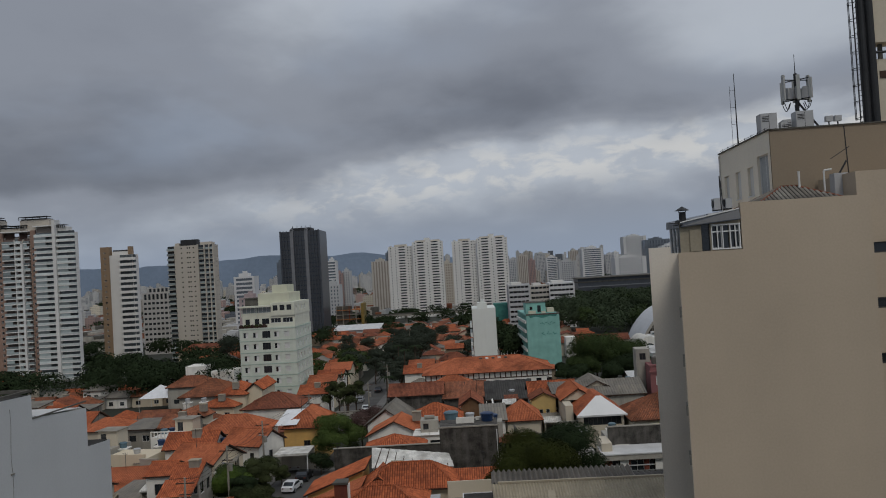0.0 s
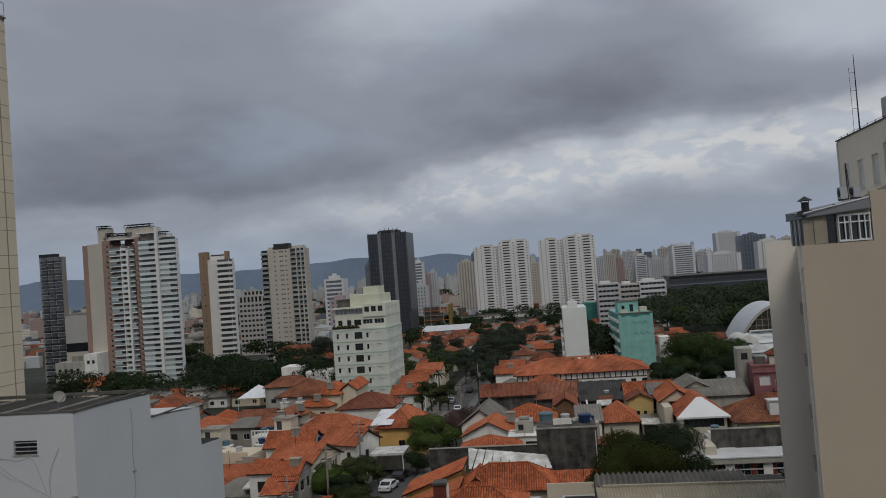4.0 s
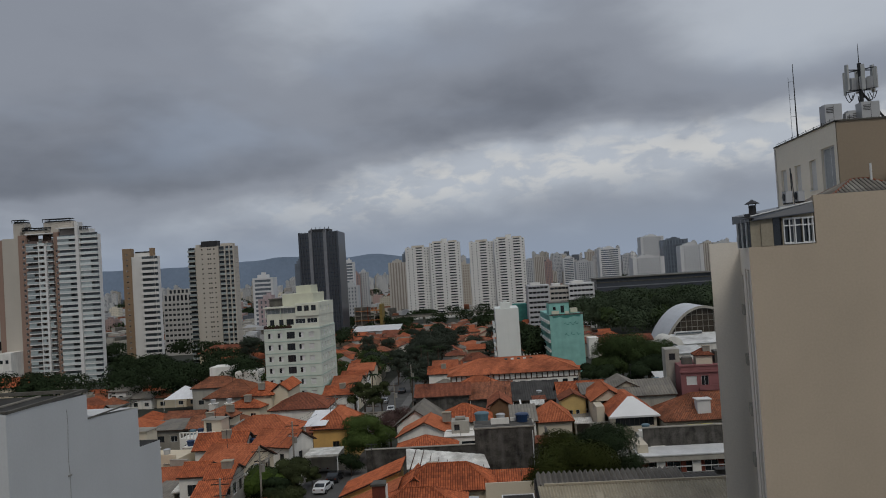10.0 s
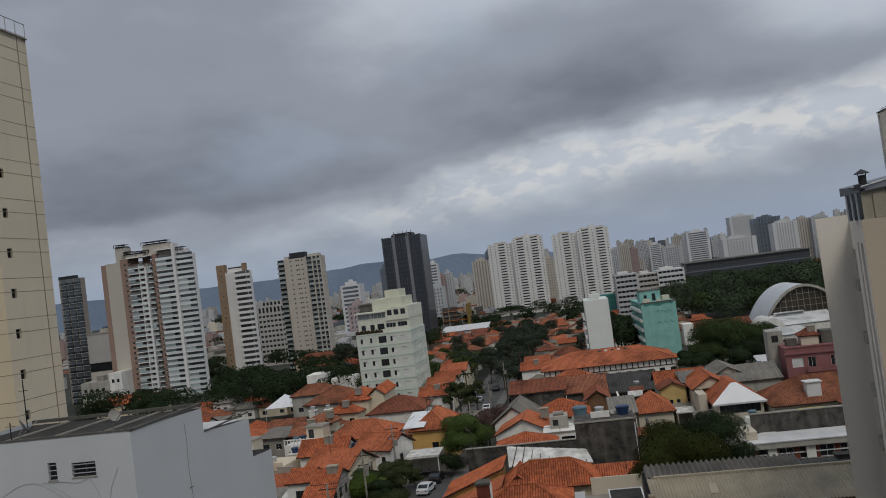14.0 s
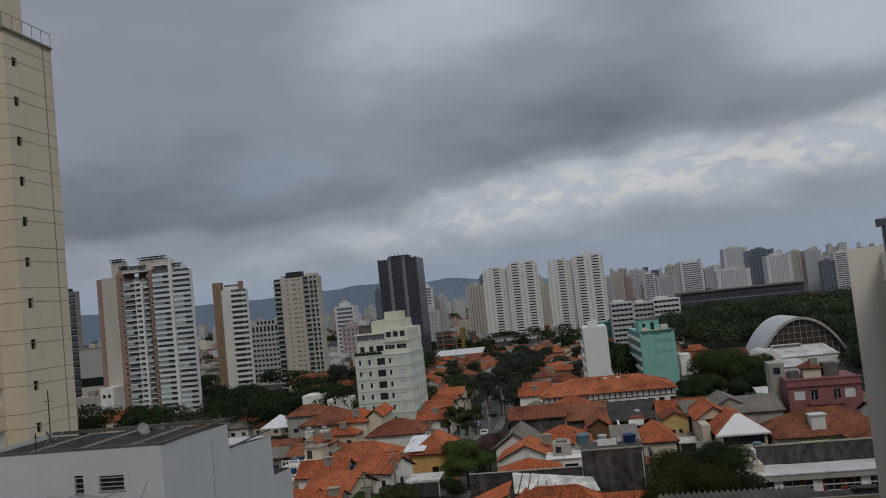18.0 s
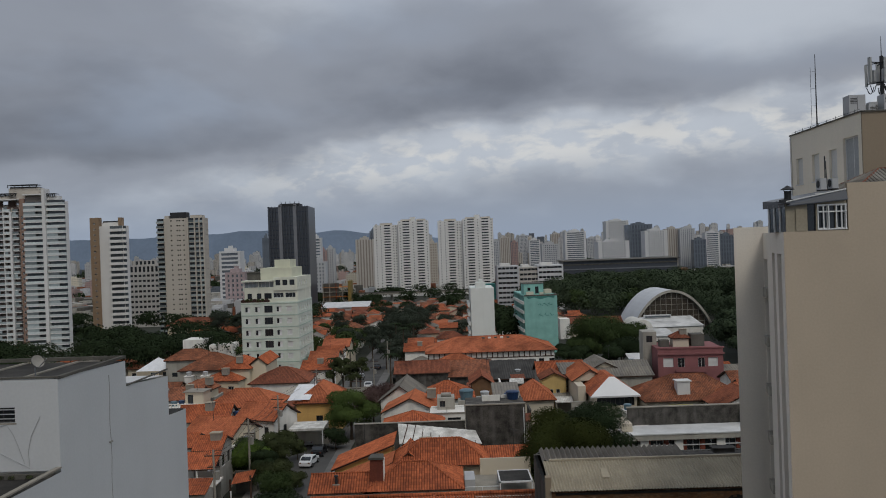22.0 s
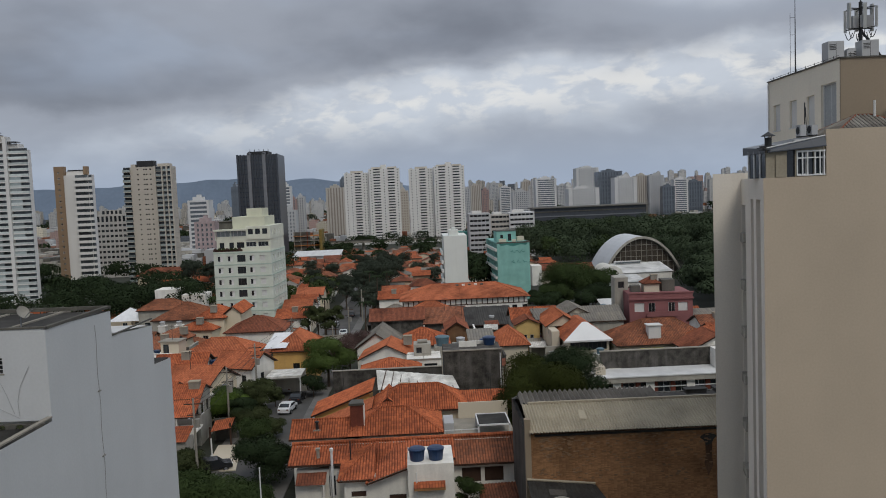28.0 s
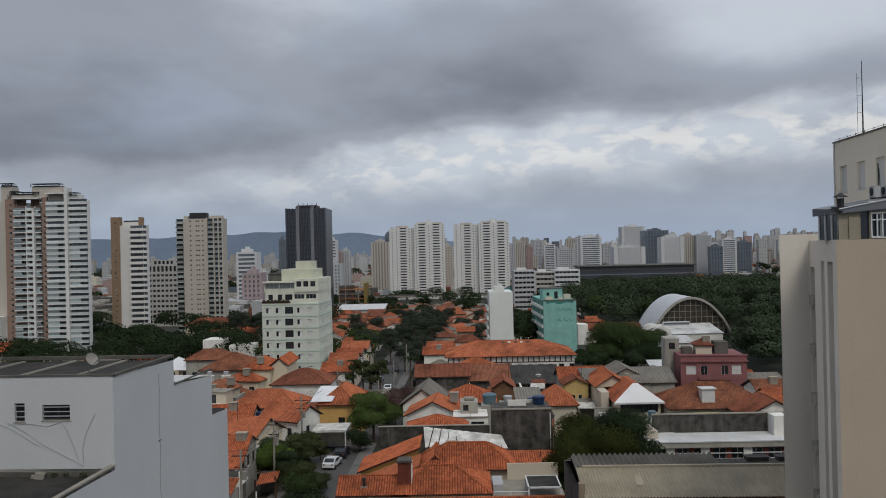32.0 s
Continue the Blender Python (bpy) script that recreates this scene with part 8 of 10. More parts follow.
# ---------------------------------------------------------------- cars, poles, trees along the street
def car(x, y, turn, paint, label, base=None):
    g = ground_z(y) + 0.02 if base is None else base
    c = thing("car", label, "car", "parked cars", at=pose(x, y, g, 0, 0, turn))
    body = Shape()
    prof_ = [(-2.05, 0.35), (2.05, 0.35), (2.1, 0.62), (2.0, 0.82), (1.15, 0.92), (0.55, 1.38), (-0.95, 1.42), (-1.65, 0.98), (-2.05, 0.88)]
    for side_ in (-0.82, 0.82):
        body.face([(x_, side_, z_) for x_, z_ in (prof_ if side_ < 0 else reversed(prof_))])
    for (xa, za), (xb, zb) in zip(prof_, prof_[1:] + prof_[:1]):
        body.face([(xa, -0.82, za), (xa, 0.82, za), (xb, 0.82, zb), (xb, -0.82, zb)])
    part("body", body, paint, c)
    part("windscreen", Shape().face([(1.1, -0.72, 0.96), (1.1, 0.72, 0.96), (0.58, 0.66, 1.36), (0.58, -0.66, 1.36)]).moved(pose(0.02, 0, 0.01)), "glass_dark", c)
    part("rear_window", Shape().face([(-1.6, -0.7, 1.03), (-1.0, -0.66, 1.4), (-1.0, 0.66, 1.4), (-1.6, 0.7, 1.03)]).moved(pose(-0.03, 0, 0.015)), "glass_dark", c)
    for side_ in (-0.835, 0.835):
        part("side_window", Shape().face([(0.95, side_, 0.95), (0.5, side_, 1.32), (-0.9, side_, 1.36), (-1.45, side_, 0.98)]), "glass_dark", c)
        part("headlight", Shape().box(1.98, side_ * 0.65 - 0.15, 0.62, 2.11, side_ * 0.65 + 0.15, 0.76), "frame_white", c)
        part("tail_light", Shape().box(-2.08, side_ * 0.72 - 0.13, 0.7, -2.0, side_ * 0.72 + 0.13, 0.86), "rust_red", c)
        for wx in (-1.25, 1.3):
            w = part("wheel", Shape().tube((wx, side_ - 0.1, 0.31), (wx, side_ + 0.1, 0.31), 0.31, sides=14), "rubber", c)
            part("rim", Shape().tube((wx, side_ - 0.11, 0.31), (wx, side_ + 0.11, 0.31), 0.18, sides=10), "steel", w)
    return c


car(-19.4, 109.6, 82, "car_white", "white hatchback parked at the kerb")
car(-18.9, 115.6, 86, "car_black", "black car parked under the trees")
car(-21.6, 123.0, 90, "car_silver", "silver car parked on the street")
car(-24.0, 86.5, 20, "car_black", "dark car standing in a driveway")
car(-15.5, 72.5, 85, "car_silver", "grey car parked beside the white house", 0.16)
car(-18.0, 181.0, 90, "car_white", "white car on the far street")
car(-21.5, 196.0, 90, "car_silver", "silver car on the far street")
car(-19.0, 215.0, 90, "car_black", "dark car on the far street")


def street_pole(x, y, h=9.0, arm=90):
    g = ground_z(y)
    p = thing("utility_pole", "grey concrete utility pole with cross arms", "utility pole", "utility poles", at=pose(x, y, g, 0, 0, arm))
    part("post", Shape().tube((0, 0, 0), (0, 0, h), 0.17, 0.11, sides=8), "concrete", p)
    part("cross_arm", Shape().box(-1.0, -0.06, h - 0.7, 1.0, 0.06, h - 0.58), "wood_dark", p)
    part("lower_arm", Shape().box(-0.7, -0.06, h - 1.9, 0.7, 0.06, h - 1.8), "wood_dark", p)
    part("transformer", Shape().tube((0.35, 0.0, h - 3.2), (0.35, 0.0, h - 2.3), 0.27, sides=10), "sheet_grey", p)
    part("lamp_arm", Shape().tube((0, 0, h - 2.2), (0, -1.6, h - 1.8), 0.04).box(-0.12, -2.0, h - 1.85, 0.12, -1.5, h - 1.72), "steel", p)
    return p


pole_spots = [(-25.0, 84), (-25.0, 99), (-24.9, 116), (-15.0, 132), (-24.8, 150), (-15.2, 165), (-24.8, 190), (-15.2, 205)]
for x, y in pole_spots:
    street_pole(x, y, 9.0 if y < 140 else 8.5, 0)
wires = Shape()
left_poles = [p for p in pole_spots if p[0] < -20]
for (xa, ya), (xb, yb) in zip(left_poles, left_poles[1:]):
    for off, hh in ((-0.8, 8.5), (0.0, 8.5), (0.8, 8.5), (-0.5, 7.2), (0.5, 7.2)):
        pts = [(xa + (xb - xa) * t + off, ya + (yb - ya) * t, ground_z(ya) + (ground_z(yb) - ground_z(ya)) * t + hh - 0.6 * math.sin(math.pi * t)) for t in [k / 6 for k in range(7)]]
        for p, q in zip(pts, pts[1:]):
            wires.tube(p, q, 0.02, sides=4, caps=False)
single("power_lines", wires, "rubber", "black power cables slung between the street poles", "cables", kind="stuff")
for x, y, h in ((-14.4, 66.0, 7.2), (-13.7, 84.0, 4.5)):
    single("flag_pole", Shape().tube((0, 0, 0), (0, 0, h), 0.07, 0.05), "frame_white", "plain white steel pole by the pavement", "pole", at=pose(x, y, 0))

single("driveway", Shape().prism([(-24.9, 86.0), (-21.4, 86.0), (-22.6, 95.2), (-25.6, 95.2)], 0.0, 0.17), "plaster_sand", "pale worn concrete driveway before the gate canopy", "driveway", kind="structure")
single("gate_post", Shape().tube((0, 0, 0), (0, 0, 2.3), 0.09).box(-0.14, -0.14, 0, 0.14, 0.14, 0.3), "frame_white", "white gate post beside the driveway", "post", at=pose(-25.3, 91.1, 0))
single("garden_wall", Shape().box(-26.5, 64.0, 0, -24.8, 75.0, 2.6).box(-26.6, 63.9, 2.6, -24.7, 75.1, 2.75), "plaster_yellow", "pale ochre boundary wall under the bushes", "wall")
BUSH = "dense dark green bushy tree beside the street"
tree(-17.2, 70.0, 3.9, 4.8, "leaf_mid", 2, 5200, 0.22, BUSH, squat=True)
tree(-21.2, 71.5, 3.4, 4.5, "leaf_mid", 18, 4600, 0.22, BUSH, squat=True)
tree(-23.4, 76.0, 3.2, 3.8, "leaf_mid", 3, 4000, 0.24, BUSH, squat=True)
tree(-17.4, 82.0, 3.6, 5.4, "leaf_dark", 4, 4000, 0.24, BUSH, squat=True)
tree(-26.5, 82.5, 2.4, 3.8, "leaf_olive", 6, 2200, 0.22, BUSH, squat=True)
tree(-26.4, 103.5, 2.7, 6.4, "leaf_bright", 7, 3600, 0.24, "bright green rounded street tree", squat=True)
tree(-23.6, 100.0, 1.9, 5.0, "leaf_dark", 8, 2600, 0.24)
tree(-22.6, 107.0, 2.3, 4.9, "leaf_olive", 9, 2400, 0.26, "tall olive green palm-like street tree")
tree(-15.2, 124.5, 4.0, 10.2, "leaf_street", 11, 5200, 0.26, "full round green tree standing over the street", squat=True)
tree(-12.2, 131.5, 3.4, 7.6, "leaf_mauve", 12, 2600, 0.24, "reddish brown leafed tree behind the round tree")
tree(12.2, 86.0, 5.7, 12.6, "leaf_deep", 13, 17000, 0.21, "large dark green tree behind the workshop", squat=True)
tree(16.8, 90.5, 5.0, 13.4, "leaf_dark", 14, 13000, 0.21, "tall dark green tree behind the workshop", squat=True)
tree(3.4, 67.0, 1.3, 5.6, "leaf_mid", 15, 1500, 0.16, "climbing green shrub against the white wall", name="shrub")
tree(3.8, 64.0, 1.6, 3.4, "leaf_dark", 16, 1400, 0.16, "dark shrub at the corner of the white house", name="shrub")
tree(-5.6, 64.4, 0.9, 3.4, "leaf_mid", 17, 420, 0.15, "small young tree before the white wall", name="shrub")
tree(-22.8, 98.8, 2.4, 4.2, "leaf_olive", 84, 1680, 0.2, "loose olive green shrub by the kerb", squat=True)
tree(-20.4, 92.9, 2.4, 4.4, "leaf_mid", 87, 1680, 0.2, "", squat=True)
tree(-26.5, 85.2, 2.2, 3.2, "leaf_olive", 88, 1540, 0.2, "loose olive green shrub by the kerb", squat=True)
tree(-26.0, 104.8, 2.5, 6.2, "leaf_mid", 90, 3600, 0.24, "dense green tree beside the narrow house", squat=True)
tree(-24.6, 108.6, 1.9, 4.8, "leaf_dark", 91, 2200, 0.22, "", squat=True)
tree(-22.2, 105.2, 1.5, 2.4, "leaf_olive", 92, 1500, 0.2, "loose olive green shrub by the kerb", squat=True)
tree(-19.2, 97.6, 1.6, 2.8, "leaf_olive", 93, 1500, 0.2, "loose olive green shrub by the kerb", squat=True)
tree(-21.6, 112.6, 1.3, 3.4, "leaf_olive", 94, 1300, 0.2, "thin olive green tree beside the carport", squat=True)
tree(-16.8, 118.1, 2.0, 4.0, "leaf_dark", 89, 1400, 0.2, "", squat=True)
rt = np.random.default_rng(23)
for k in range(15):
    y = 150 + 10.5 * k
    for x in (-16.5 + 4.5 * float(rt.random()), -24.5 + 3.0 * float(rt.random())):
        if x < -20 and (y < 225 or k % 2):
            continue
        if y < 205 or rt.random() < 0.12:
            continue
        tree(x, y, 2.3 + 1.4 * float(rt.random()), 6.5 + 3.0 * float(rt.random()) * 1.0, "leaf_far", 40 + k % 4, 900, 0.36, "dark green street tree in a row", base=ground_z(y))
TALL = "tall dark green tree between the far houses"
for k, (x, y, h) in enumerate(((-12.5, 213, 6.5), (-18, 246, 12), (-14, 251, 14), (-10, 258, 13), (-19, 262, 12), (-15, 270, 14), (-11, 279, 13), (-18, 286, 13), (-13, 296, 14), (-8, 300, 12), (-20, 305, 12), (-15, 318, 13), (-9, 322, 13), (-21, 338, 12), (-14, 342, 13), (-30, 252, 8), (-34, 268, 8.5), (-27, 276, 8), (-40, 300, 9), (-36, 330, 9), (3, 262, 6.5), (6, 296, 8), (0, 330, 8), (-86, 300, 15), (-81, 306, 14), (-91, 309, 14), (-76, 298, 12), (-70, 305, 12), (-48, 350, 10), (-28, 372, 11), (-6, 380, 11), (-18, 395, 11), (8, 372, 10))):
    tree(x, y, 3.2 + 0.35 * (k % 4), h, "leaf_far", 140 + k % 5, 900, 0.42, TALL, base=ground_z(y))
for x, y, r, h, lf, sd in ((40, 206, 7.2, 12.4, "leaf_mid", 61), (47, 208, 6.2, 10.5, "leaf_mid", 62), (36.5, 203, 5.2, 8.0, "leaf_mid", 68), (45.5, 199, 5.0, 7.0, "leaf_dark", 69), (34, 198, 3.6, 6.0, "leaf_dark", 63), (42, 194, 3.4, 5.8, "leaf_dark", 64), (31.5, 201, 3.2, 6.0, "leaf_dark", 65), (53, 202, 3.6, 6.4, "leaf_dark", 66), (57, 178, 3.6, 6.0, "leaf_dark", 67)):
    tree(x, y, r, h, lf, sd, 4200, 0.4, "wide spreading green tree near the school")


def palm(x, y, h):
    g = ground_z(y)
    p = thing("palm_tree", "slender palm with a tuft of drooping fronds", "palm", "palms along the street", at=pose(x, y, g))
    part("trunk", Shape().tube((0, 0, 0), (0.2, 0.1, h), 0.2, 0.13, sides=8), "bark", p)
    for k in range(11):
        a = 2 * math.pi * k / 11
        fr = Shape()
        for j in range(5):
            r0, r1 = 0.5 * j, 0.5 * (j + 1)
            z0, z1 = h + 0.5 * math.sin(r0 * 1.0) - 0.16 * r0 * r0, h + 0.5 * math.sin(r1 * 1.0) - 0.16 * r1 * r1
            w0, w1 = 0.34 * (1 - j / 6), 0.34 * (1 - (j + 1) / 6)
            fr.face([(r0, -w0, z0 - 0.1), (r1, -w1, z1 - 0.1), (r1, 0, z1), (r0, 0, z0)])
            fr.face([(r0, 0, z0), (r1, 0, z1), (r1, w1, z1 - 0.1), (r0, w0, z0 - 0.1)])
        part("frond", fr, "leaf_dark", p, at=pose(0.2, 0.1, 0, 0, 0, math.degrees(a)))


for k, (x, y, h) in enumerate(((-22.5, 170.5, 9.0), (-20.4, 168.5, 8.2), (-18.6, 170.0, 8.8), (-24.6, 171.5, 8.4))):
    tree(x, y, 1.9, h, "leaf_olive", 150 + k % 2, 620, 0.36, "slim olive green tree with a bare trunk by the street", base=ground_z(y))
pale = thing("garden_wall", "pale grey rendered garden wall along the street", "wall", at=pose(0, 0, 0))
part("wall", Shape().box(-24.5, 166.0, ground_z(166), -12.7, 166.25, ground_z(166) + 2.3), "plaster_grey", pale)
part("coping", Shape().box(-24.6, 165.95, ground_z(166) + 2.3, -12.6, 166.3, ground_z(166) + 2.4), "concrete", pale)
for x, y, h in ((-12.5, 176, 8), (-22.5, 183, 8.5), (-12.0, 222, 10.5), (-9.5, 230, 11), (-25.5, 176, 7.5), (-15.0, 236, 11)):
    palm(x, y, h)


# ---------------------------------------------------------------- filling houses of the quarter
rh = np.random.default_rng(77)
TILES = ["tiles_bright", "tiles_orange", "tiles_weathered", "tiles_orange", "tiles_brown", "tiles_weathered", "sheets_grey"]
WALLS = ["plaster_white", "concrete", "plaster_cream", "plaster_grey", "plaster_sand", "plaster_tan"]
TONES = {"tiles_bright": "bright orange tiled", "tiles_orange": "orange tiled", "tiles_brown": "brown tiled", "tiles_weathered": "weathered tiled", "sheets_grey": "grey sheet"}


far_walls = {m: Shape() for m in set(WALLS)}
far_roofs = {m: Shape() for m in set(TILES)}


def absorb(dst, src):
    n = len(dst.v)
    dst.v += src.v
    dst.f += [tuple(i + n for i in f) for f in src.f]
    dst.uv += src.uv
    dst.mi += src.mi


def far_house(x0, y0, x1, y1, g, eave, kind, rise, tl, wl):
    """Houses too far to tell apart singly: walls and roofs go into joined meshes."""
    far_walls[wl].box(x0, y0, g, x1, y1, eave, open_bottom=True)
    if kind != "hip":
        for gw in gable_walls(kind, x0, y0, x1, y1, eave, rise):
            absorb(far_walls[wl], gw)
    for slope_ in roof_shapes(kind, x0, y0, x1, y1, eave, rise)[0]:
        absorb(far_roofs[tl], slope_)


def fill_rows(x_from, x_to, y_from, y_to, keep_off=()):
    y = y_from
    while y < y_to:
        d = 6.4 + 2.4 * float(rh.random())
        x = x_from + 3 * float(rh.random())
        while x < x_to - 5:
            w = 5.0 + 4.2 * float(rh.random())
            if not any(a < x + w / 2 < b and c < y + d / 2 < e for a, b, c, e in keep_off):
                kind = ("hip", "gable_x", "gable_y", "hip", "gable_x", "shed_s")[int(rh.integers(6))]
                tl = TILES[int(rh.integers(len(TILES)))]
                wl = WALLS[int(rh.integers(len(WALLS)))]
                g = ground_z(y)
                eave = g + (2.9 if rh.random() < 0.72 else 5.2)
                hl = {"south": [(1.0, eave - g - 2.1, 1.3, 1.1, "dark"), (w - 2.8, eave - g - 2.1, 1.3, 1.1, "white")]} if y < 215 else {}
                if y > 228:
                    far_house(x, y, x + w - 0.6, y + d - 0.8, g, eave, "hip" if kind == "shed_s" else kind, 1.3 + 0.8 * float(rh.random()), tl, wl)
                    x += w
                    continue
                house(f"{TONES['sheets_grey' if kind == 'shed_s' else tl]} roofed {'one' if eave - g < 4 else 'two'}-storey house in a dense row", x, y, x + w - 0.6, y + d - 0.8, eave, kind, 0.5 if kind == "shed_s" else 1.3 + 0.8 * float(rh.random()), "sheets_grey" if kind == "shed_s" else tl, wl, hl, turn=float(rh.normal()) * 5 - 4, caps=False, group="row houses")
            x += w
        y += d + 0.2


taken = [(-50, -28, 160, 206), (-90, -52, 165, 208), (-30, -12, 0, 400), (-6, 30, 172, 200), (5, 40, 232, 275), (40, 200, 0, 500), (-49, -24, 138, 180), (28, 44, 150, 215)]
fill_rows(-74, -42, 108, 166, [(-44, 0, 0, 140), (-61, -36, 110, 138)])
fill_rows(-112, -28, 180, 232, taken)
fill_rows(-100, -28, 232, 330, taken + [(-200, -55, 228, 300)])
fill_rows(-12, 8, 200, 300, taken)
fill_rows(-12, 60, 300, 420, [(30, 80, 280, 305)])
fill_rows(48, 66, 112, 175, [(38, 60, 140, 162), (38, 49, 112, 132)])
fill_rows(10, 30, 200, 236, taken)
fill_rows(-60, -26, 330, 440)
fill_rows(-47, -33.4, 82, 107)
fill_rows(-84, 34, 440, 556, [(-76, -44, 466, 494)])
for m_ in sorted(far_walls):
    single("far_house_walls", far_walls[m_], m_, "walls of the dense far row houses", "houses", kind="stuff")
for m_ in sorted(far_roofs):
    single("far_house_roofs", far_roofs[m_], (m_, "wood_dark"), f"{TONES[m_]} roofs of the dense far row houses", "houses", kind="stuff")

# ---------------------------------------------------------------- aerials and tanks on the roofs
rq = np.random.default_rng(314)
tank_box = Shape().box(-0.65, -0.5, 0, 0.65, 0.5, 1.35).mesh("box", "concrete")
tank_lid = Shape().box(-0.72, -0.57, 1.35, 0.72, 0.57, 1.45).mesh("lid", "fibre_cement")
aerial_pole = Shape().tube((0, 0, 0), (0, 0, 2.6), 0.04, 0.03, sides=5).mesh("pole", "steel_dark")
aerial_boom = Shape().tube((-0.7, 0, 2.45), (0.7, 0, 2.45), 0.02, sides=4).mesh("boom", "steel_dark")
aerial_rod = Shape().tube((0, -0.35, 2.45), (0, 0.35, 2.45), 0.015, sides=4).mesh("rod", "steel_dark")
roof_clutter = [o for o in bpy.data.objects if o.name.startswith("house") and o.parent is None and o.matrix_world.translation.y > 80]
for k, ob in enumerate(sorted(roof_clutter, key=lambda o: o.name)):
    tops = [c for c in ob.children if c.name.startswith("roof")]
    if not tops or k % 2:
        continue
    zmax = max(v.co.z for v in tops[0].data.vertices)
    cx = sum(v.co.x for v in tops[0].data.vertices) / len(tops[0].data.vertices)
    cy = sum(v.co.y for v in tops[0].data.vertices) / len(tops[0].data.vertices)
    spot = ob.matrix_world @ pose(cx, cy, zmax - 0.2)
    if k % 4 == 0:
        t = thing("roof_aerial", "thin television aerial above the roof tiles", "antenna", "house aerials", at=spot @ pose(0, 0, 0, 0, 0, float(rq.uniform(0, 180))))
        part("pole", aerial_pole, (), t)
        part("boom", aerial_boom, (), t)
        for j in range(3):
            part("rod", aerial_rod, (), t, at=pose(-0.5 + 0.5 * j, 0, 0))

    elif tops[0].data.materials[0].name.startswith("tiles") and cy < 215:
        t = thing("roof_tank_house", "small rendered water tank box standing on the roof", "water tank", "roof tank boxes", at=spot @ pose(0.6, 0.9, -0.75))
        part("box", tank_box, (), t)
        part("lid", tank_lid, (), t)

# ---------------------------------------------------------------- lean-tos, tanks and low walls of the yards
ry = np.random.default_rng(58)
YARD_ROOFS = ["fibre_cement", "sheet_white", "sheet_grey", "tiles_brown", "fibre_cement_dark", "sheet_patchy"]
YARD_WORDS = {"fibre_cement": "grey fibre cement", "sheet_white": "white metal sheet", "sheet_grey": "grey metal sheet", "tiles_brown": "brown tiled", "fibre_cement_dark": "dark fibre cement", "sheet_patchy": "patched pale sheet"}


def lean_to(x, y, w, d, h, mat, turn):
    t = thing("lean_to", f"small {YARD_WORDS[mat]} lean-to roof in a back yard", "shed", "yard lean-tos", at=pose(x, y, ground_z(y), 0, 0, turn))
    part("roof", Shape().ribbed([(-w / 2, -d / 2, h), (w / 2, -d / 2, h), (w / 2, d / 2, h + 0.5), (-w / 2, d / 2, h + 0.5)], 0.3, 0.05).face([(-w / 2, -d / 2, h - 0.1), (w / 2, -d / 2, h - 0.1), (w / 2, -d / 2, h), (-w / 2, -d / 2, h)]), mat, t)
    part("wall", Shape().box(-w / 2 + 0.1, d / 2 - 0.3, 0, w / 2 - 0.1, d / 2 - 0.1, h + 0.3).box(-w / 2 + 0.1, -d / 2 + 0.2, 0, -w / 2 + 0.3, d / 2 - 0.3, h + 0.1), ("plaster_grey", "plaster_white", "concrete")[int(ry.integers(3))], t)
    part("post", Shape().box(w / 2 - 0.3, -d / 2 + 0.2, 0, w / 2 - 0.15, -d / 2 + 0.35, h), "wood_dark", t)
    return t


for x0_, x1_, y0_, y1_, n_ in ((-58, -27, 96, 160, 60), (-11, 30, 104, 172, 46), (-60, -27, 160, 225, 34), (30, 48, 112, 175, 14)):
    for k in range(n_):
        x, y = float(ry.uniform(x0_, x1_)), float(ry.uniform(y0_, y1_))
        pick = float(ry.random())
        if pick < 0.62:
            lean_to(x, y, float(ry.uniform(2.0, 4.2)), float(ry.uniform(1.8, 3.4)), float(ry.uniform(3.0, 4.6)), YARD_ROOFS[int(ry.integers(6))], float(ry.uniform(-14, 6)))
        elif pick < 0.85:
            w = float(ry.uniform(2.5, 6.0))
            single("yard_wall", Shape().box(-w / 2, -0.1, 0, w / 2, 0.1, 4.4).box(-w / 2 - 0.05, -0.16, 4.4, w / 2 + 0.05, 0.16, 4.52), ("plaster_white", "plaster_sand", "wall_mould", "plaster_grey")[int(ry.integers(4))], "stained rendered yard wall with a thin coping", "wall", "yard walls", at=pose(x, y, ground_z(y), 0, 0, float(ry.uniform(-14, 6)) + (90 if ry.random() < 0.4 else 0)))
        else:
            st = single("tank_stand", Shape().box(-0.8, -0.8, 0, 0.8, 0.8, 4.6).box(-0.95, -0.95, 4.6, 0.95, 0.95, 4.75), "plaster_white", "white rendered stand carrying a water tank", "stand", "tank stands", at=pose(x, y, ground_z(y)))
            water_tank(x, y, ground_z(y) + 4.75, 0.6, 0.95, ("plastic_blue", "plastic_sky", "cabinet_grey")[int(ry.integers(3))], "small round water tank on a rendered stand")

# ---------------------------------------------------------------- woods
rw_ = np.random.default_rng(9)


def scatter(n, x0, x1, y0, y1, r0, r1, h0, h1, inside=None):
    out = []
    while len(out) < n:
        x, y = float(rw_.uniform(x0, x1)), float(rw_.uniform(y0, y1))
        if inside and not inside(x, y):
            continue
        out.append((x, y, ground_z(y), float(rw_.uniform(r0, r1)), float(rw_.uniform(h0, h1))))
    return out


woods("park_trees", "dark green woods of the park behind the sports hall", scatter(380, 44, 340, 326, 680, 7, 14, 12, 22, lambda x, y: x > 40 + (y - 360) * 0.05 and not (66 < x < 107 and y < 332)), "leaf_park", 3, 1500, 0.62)
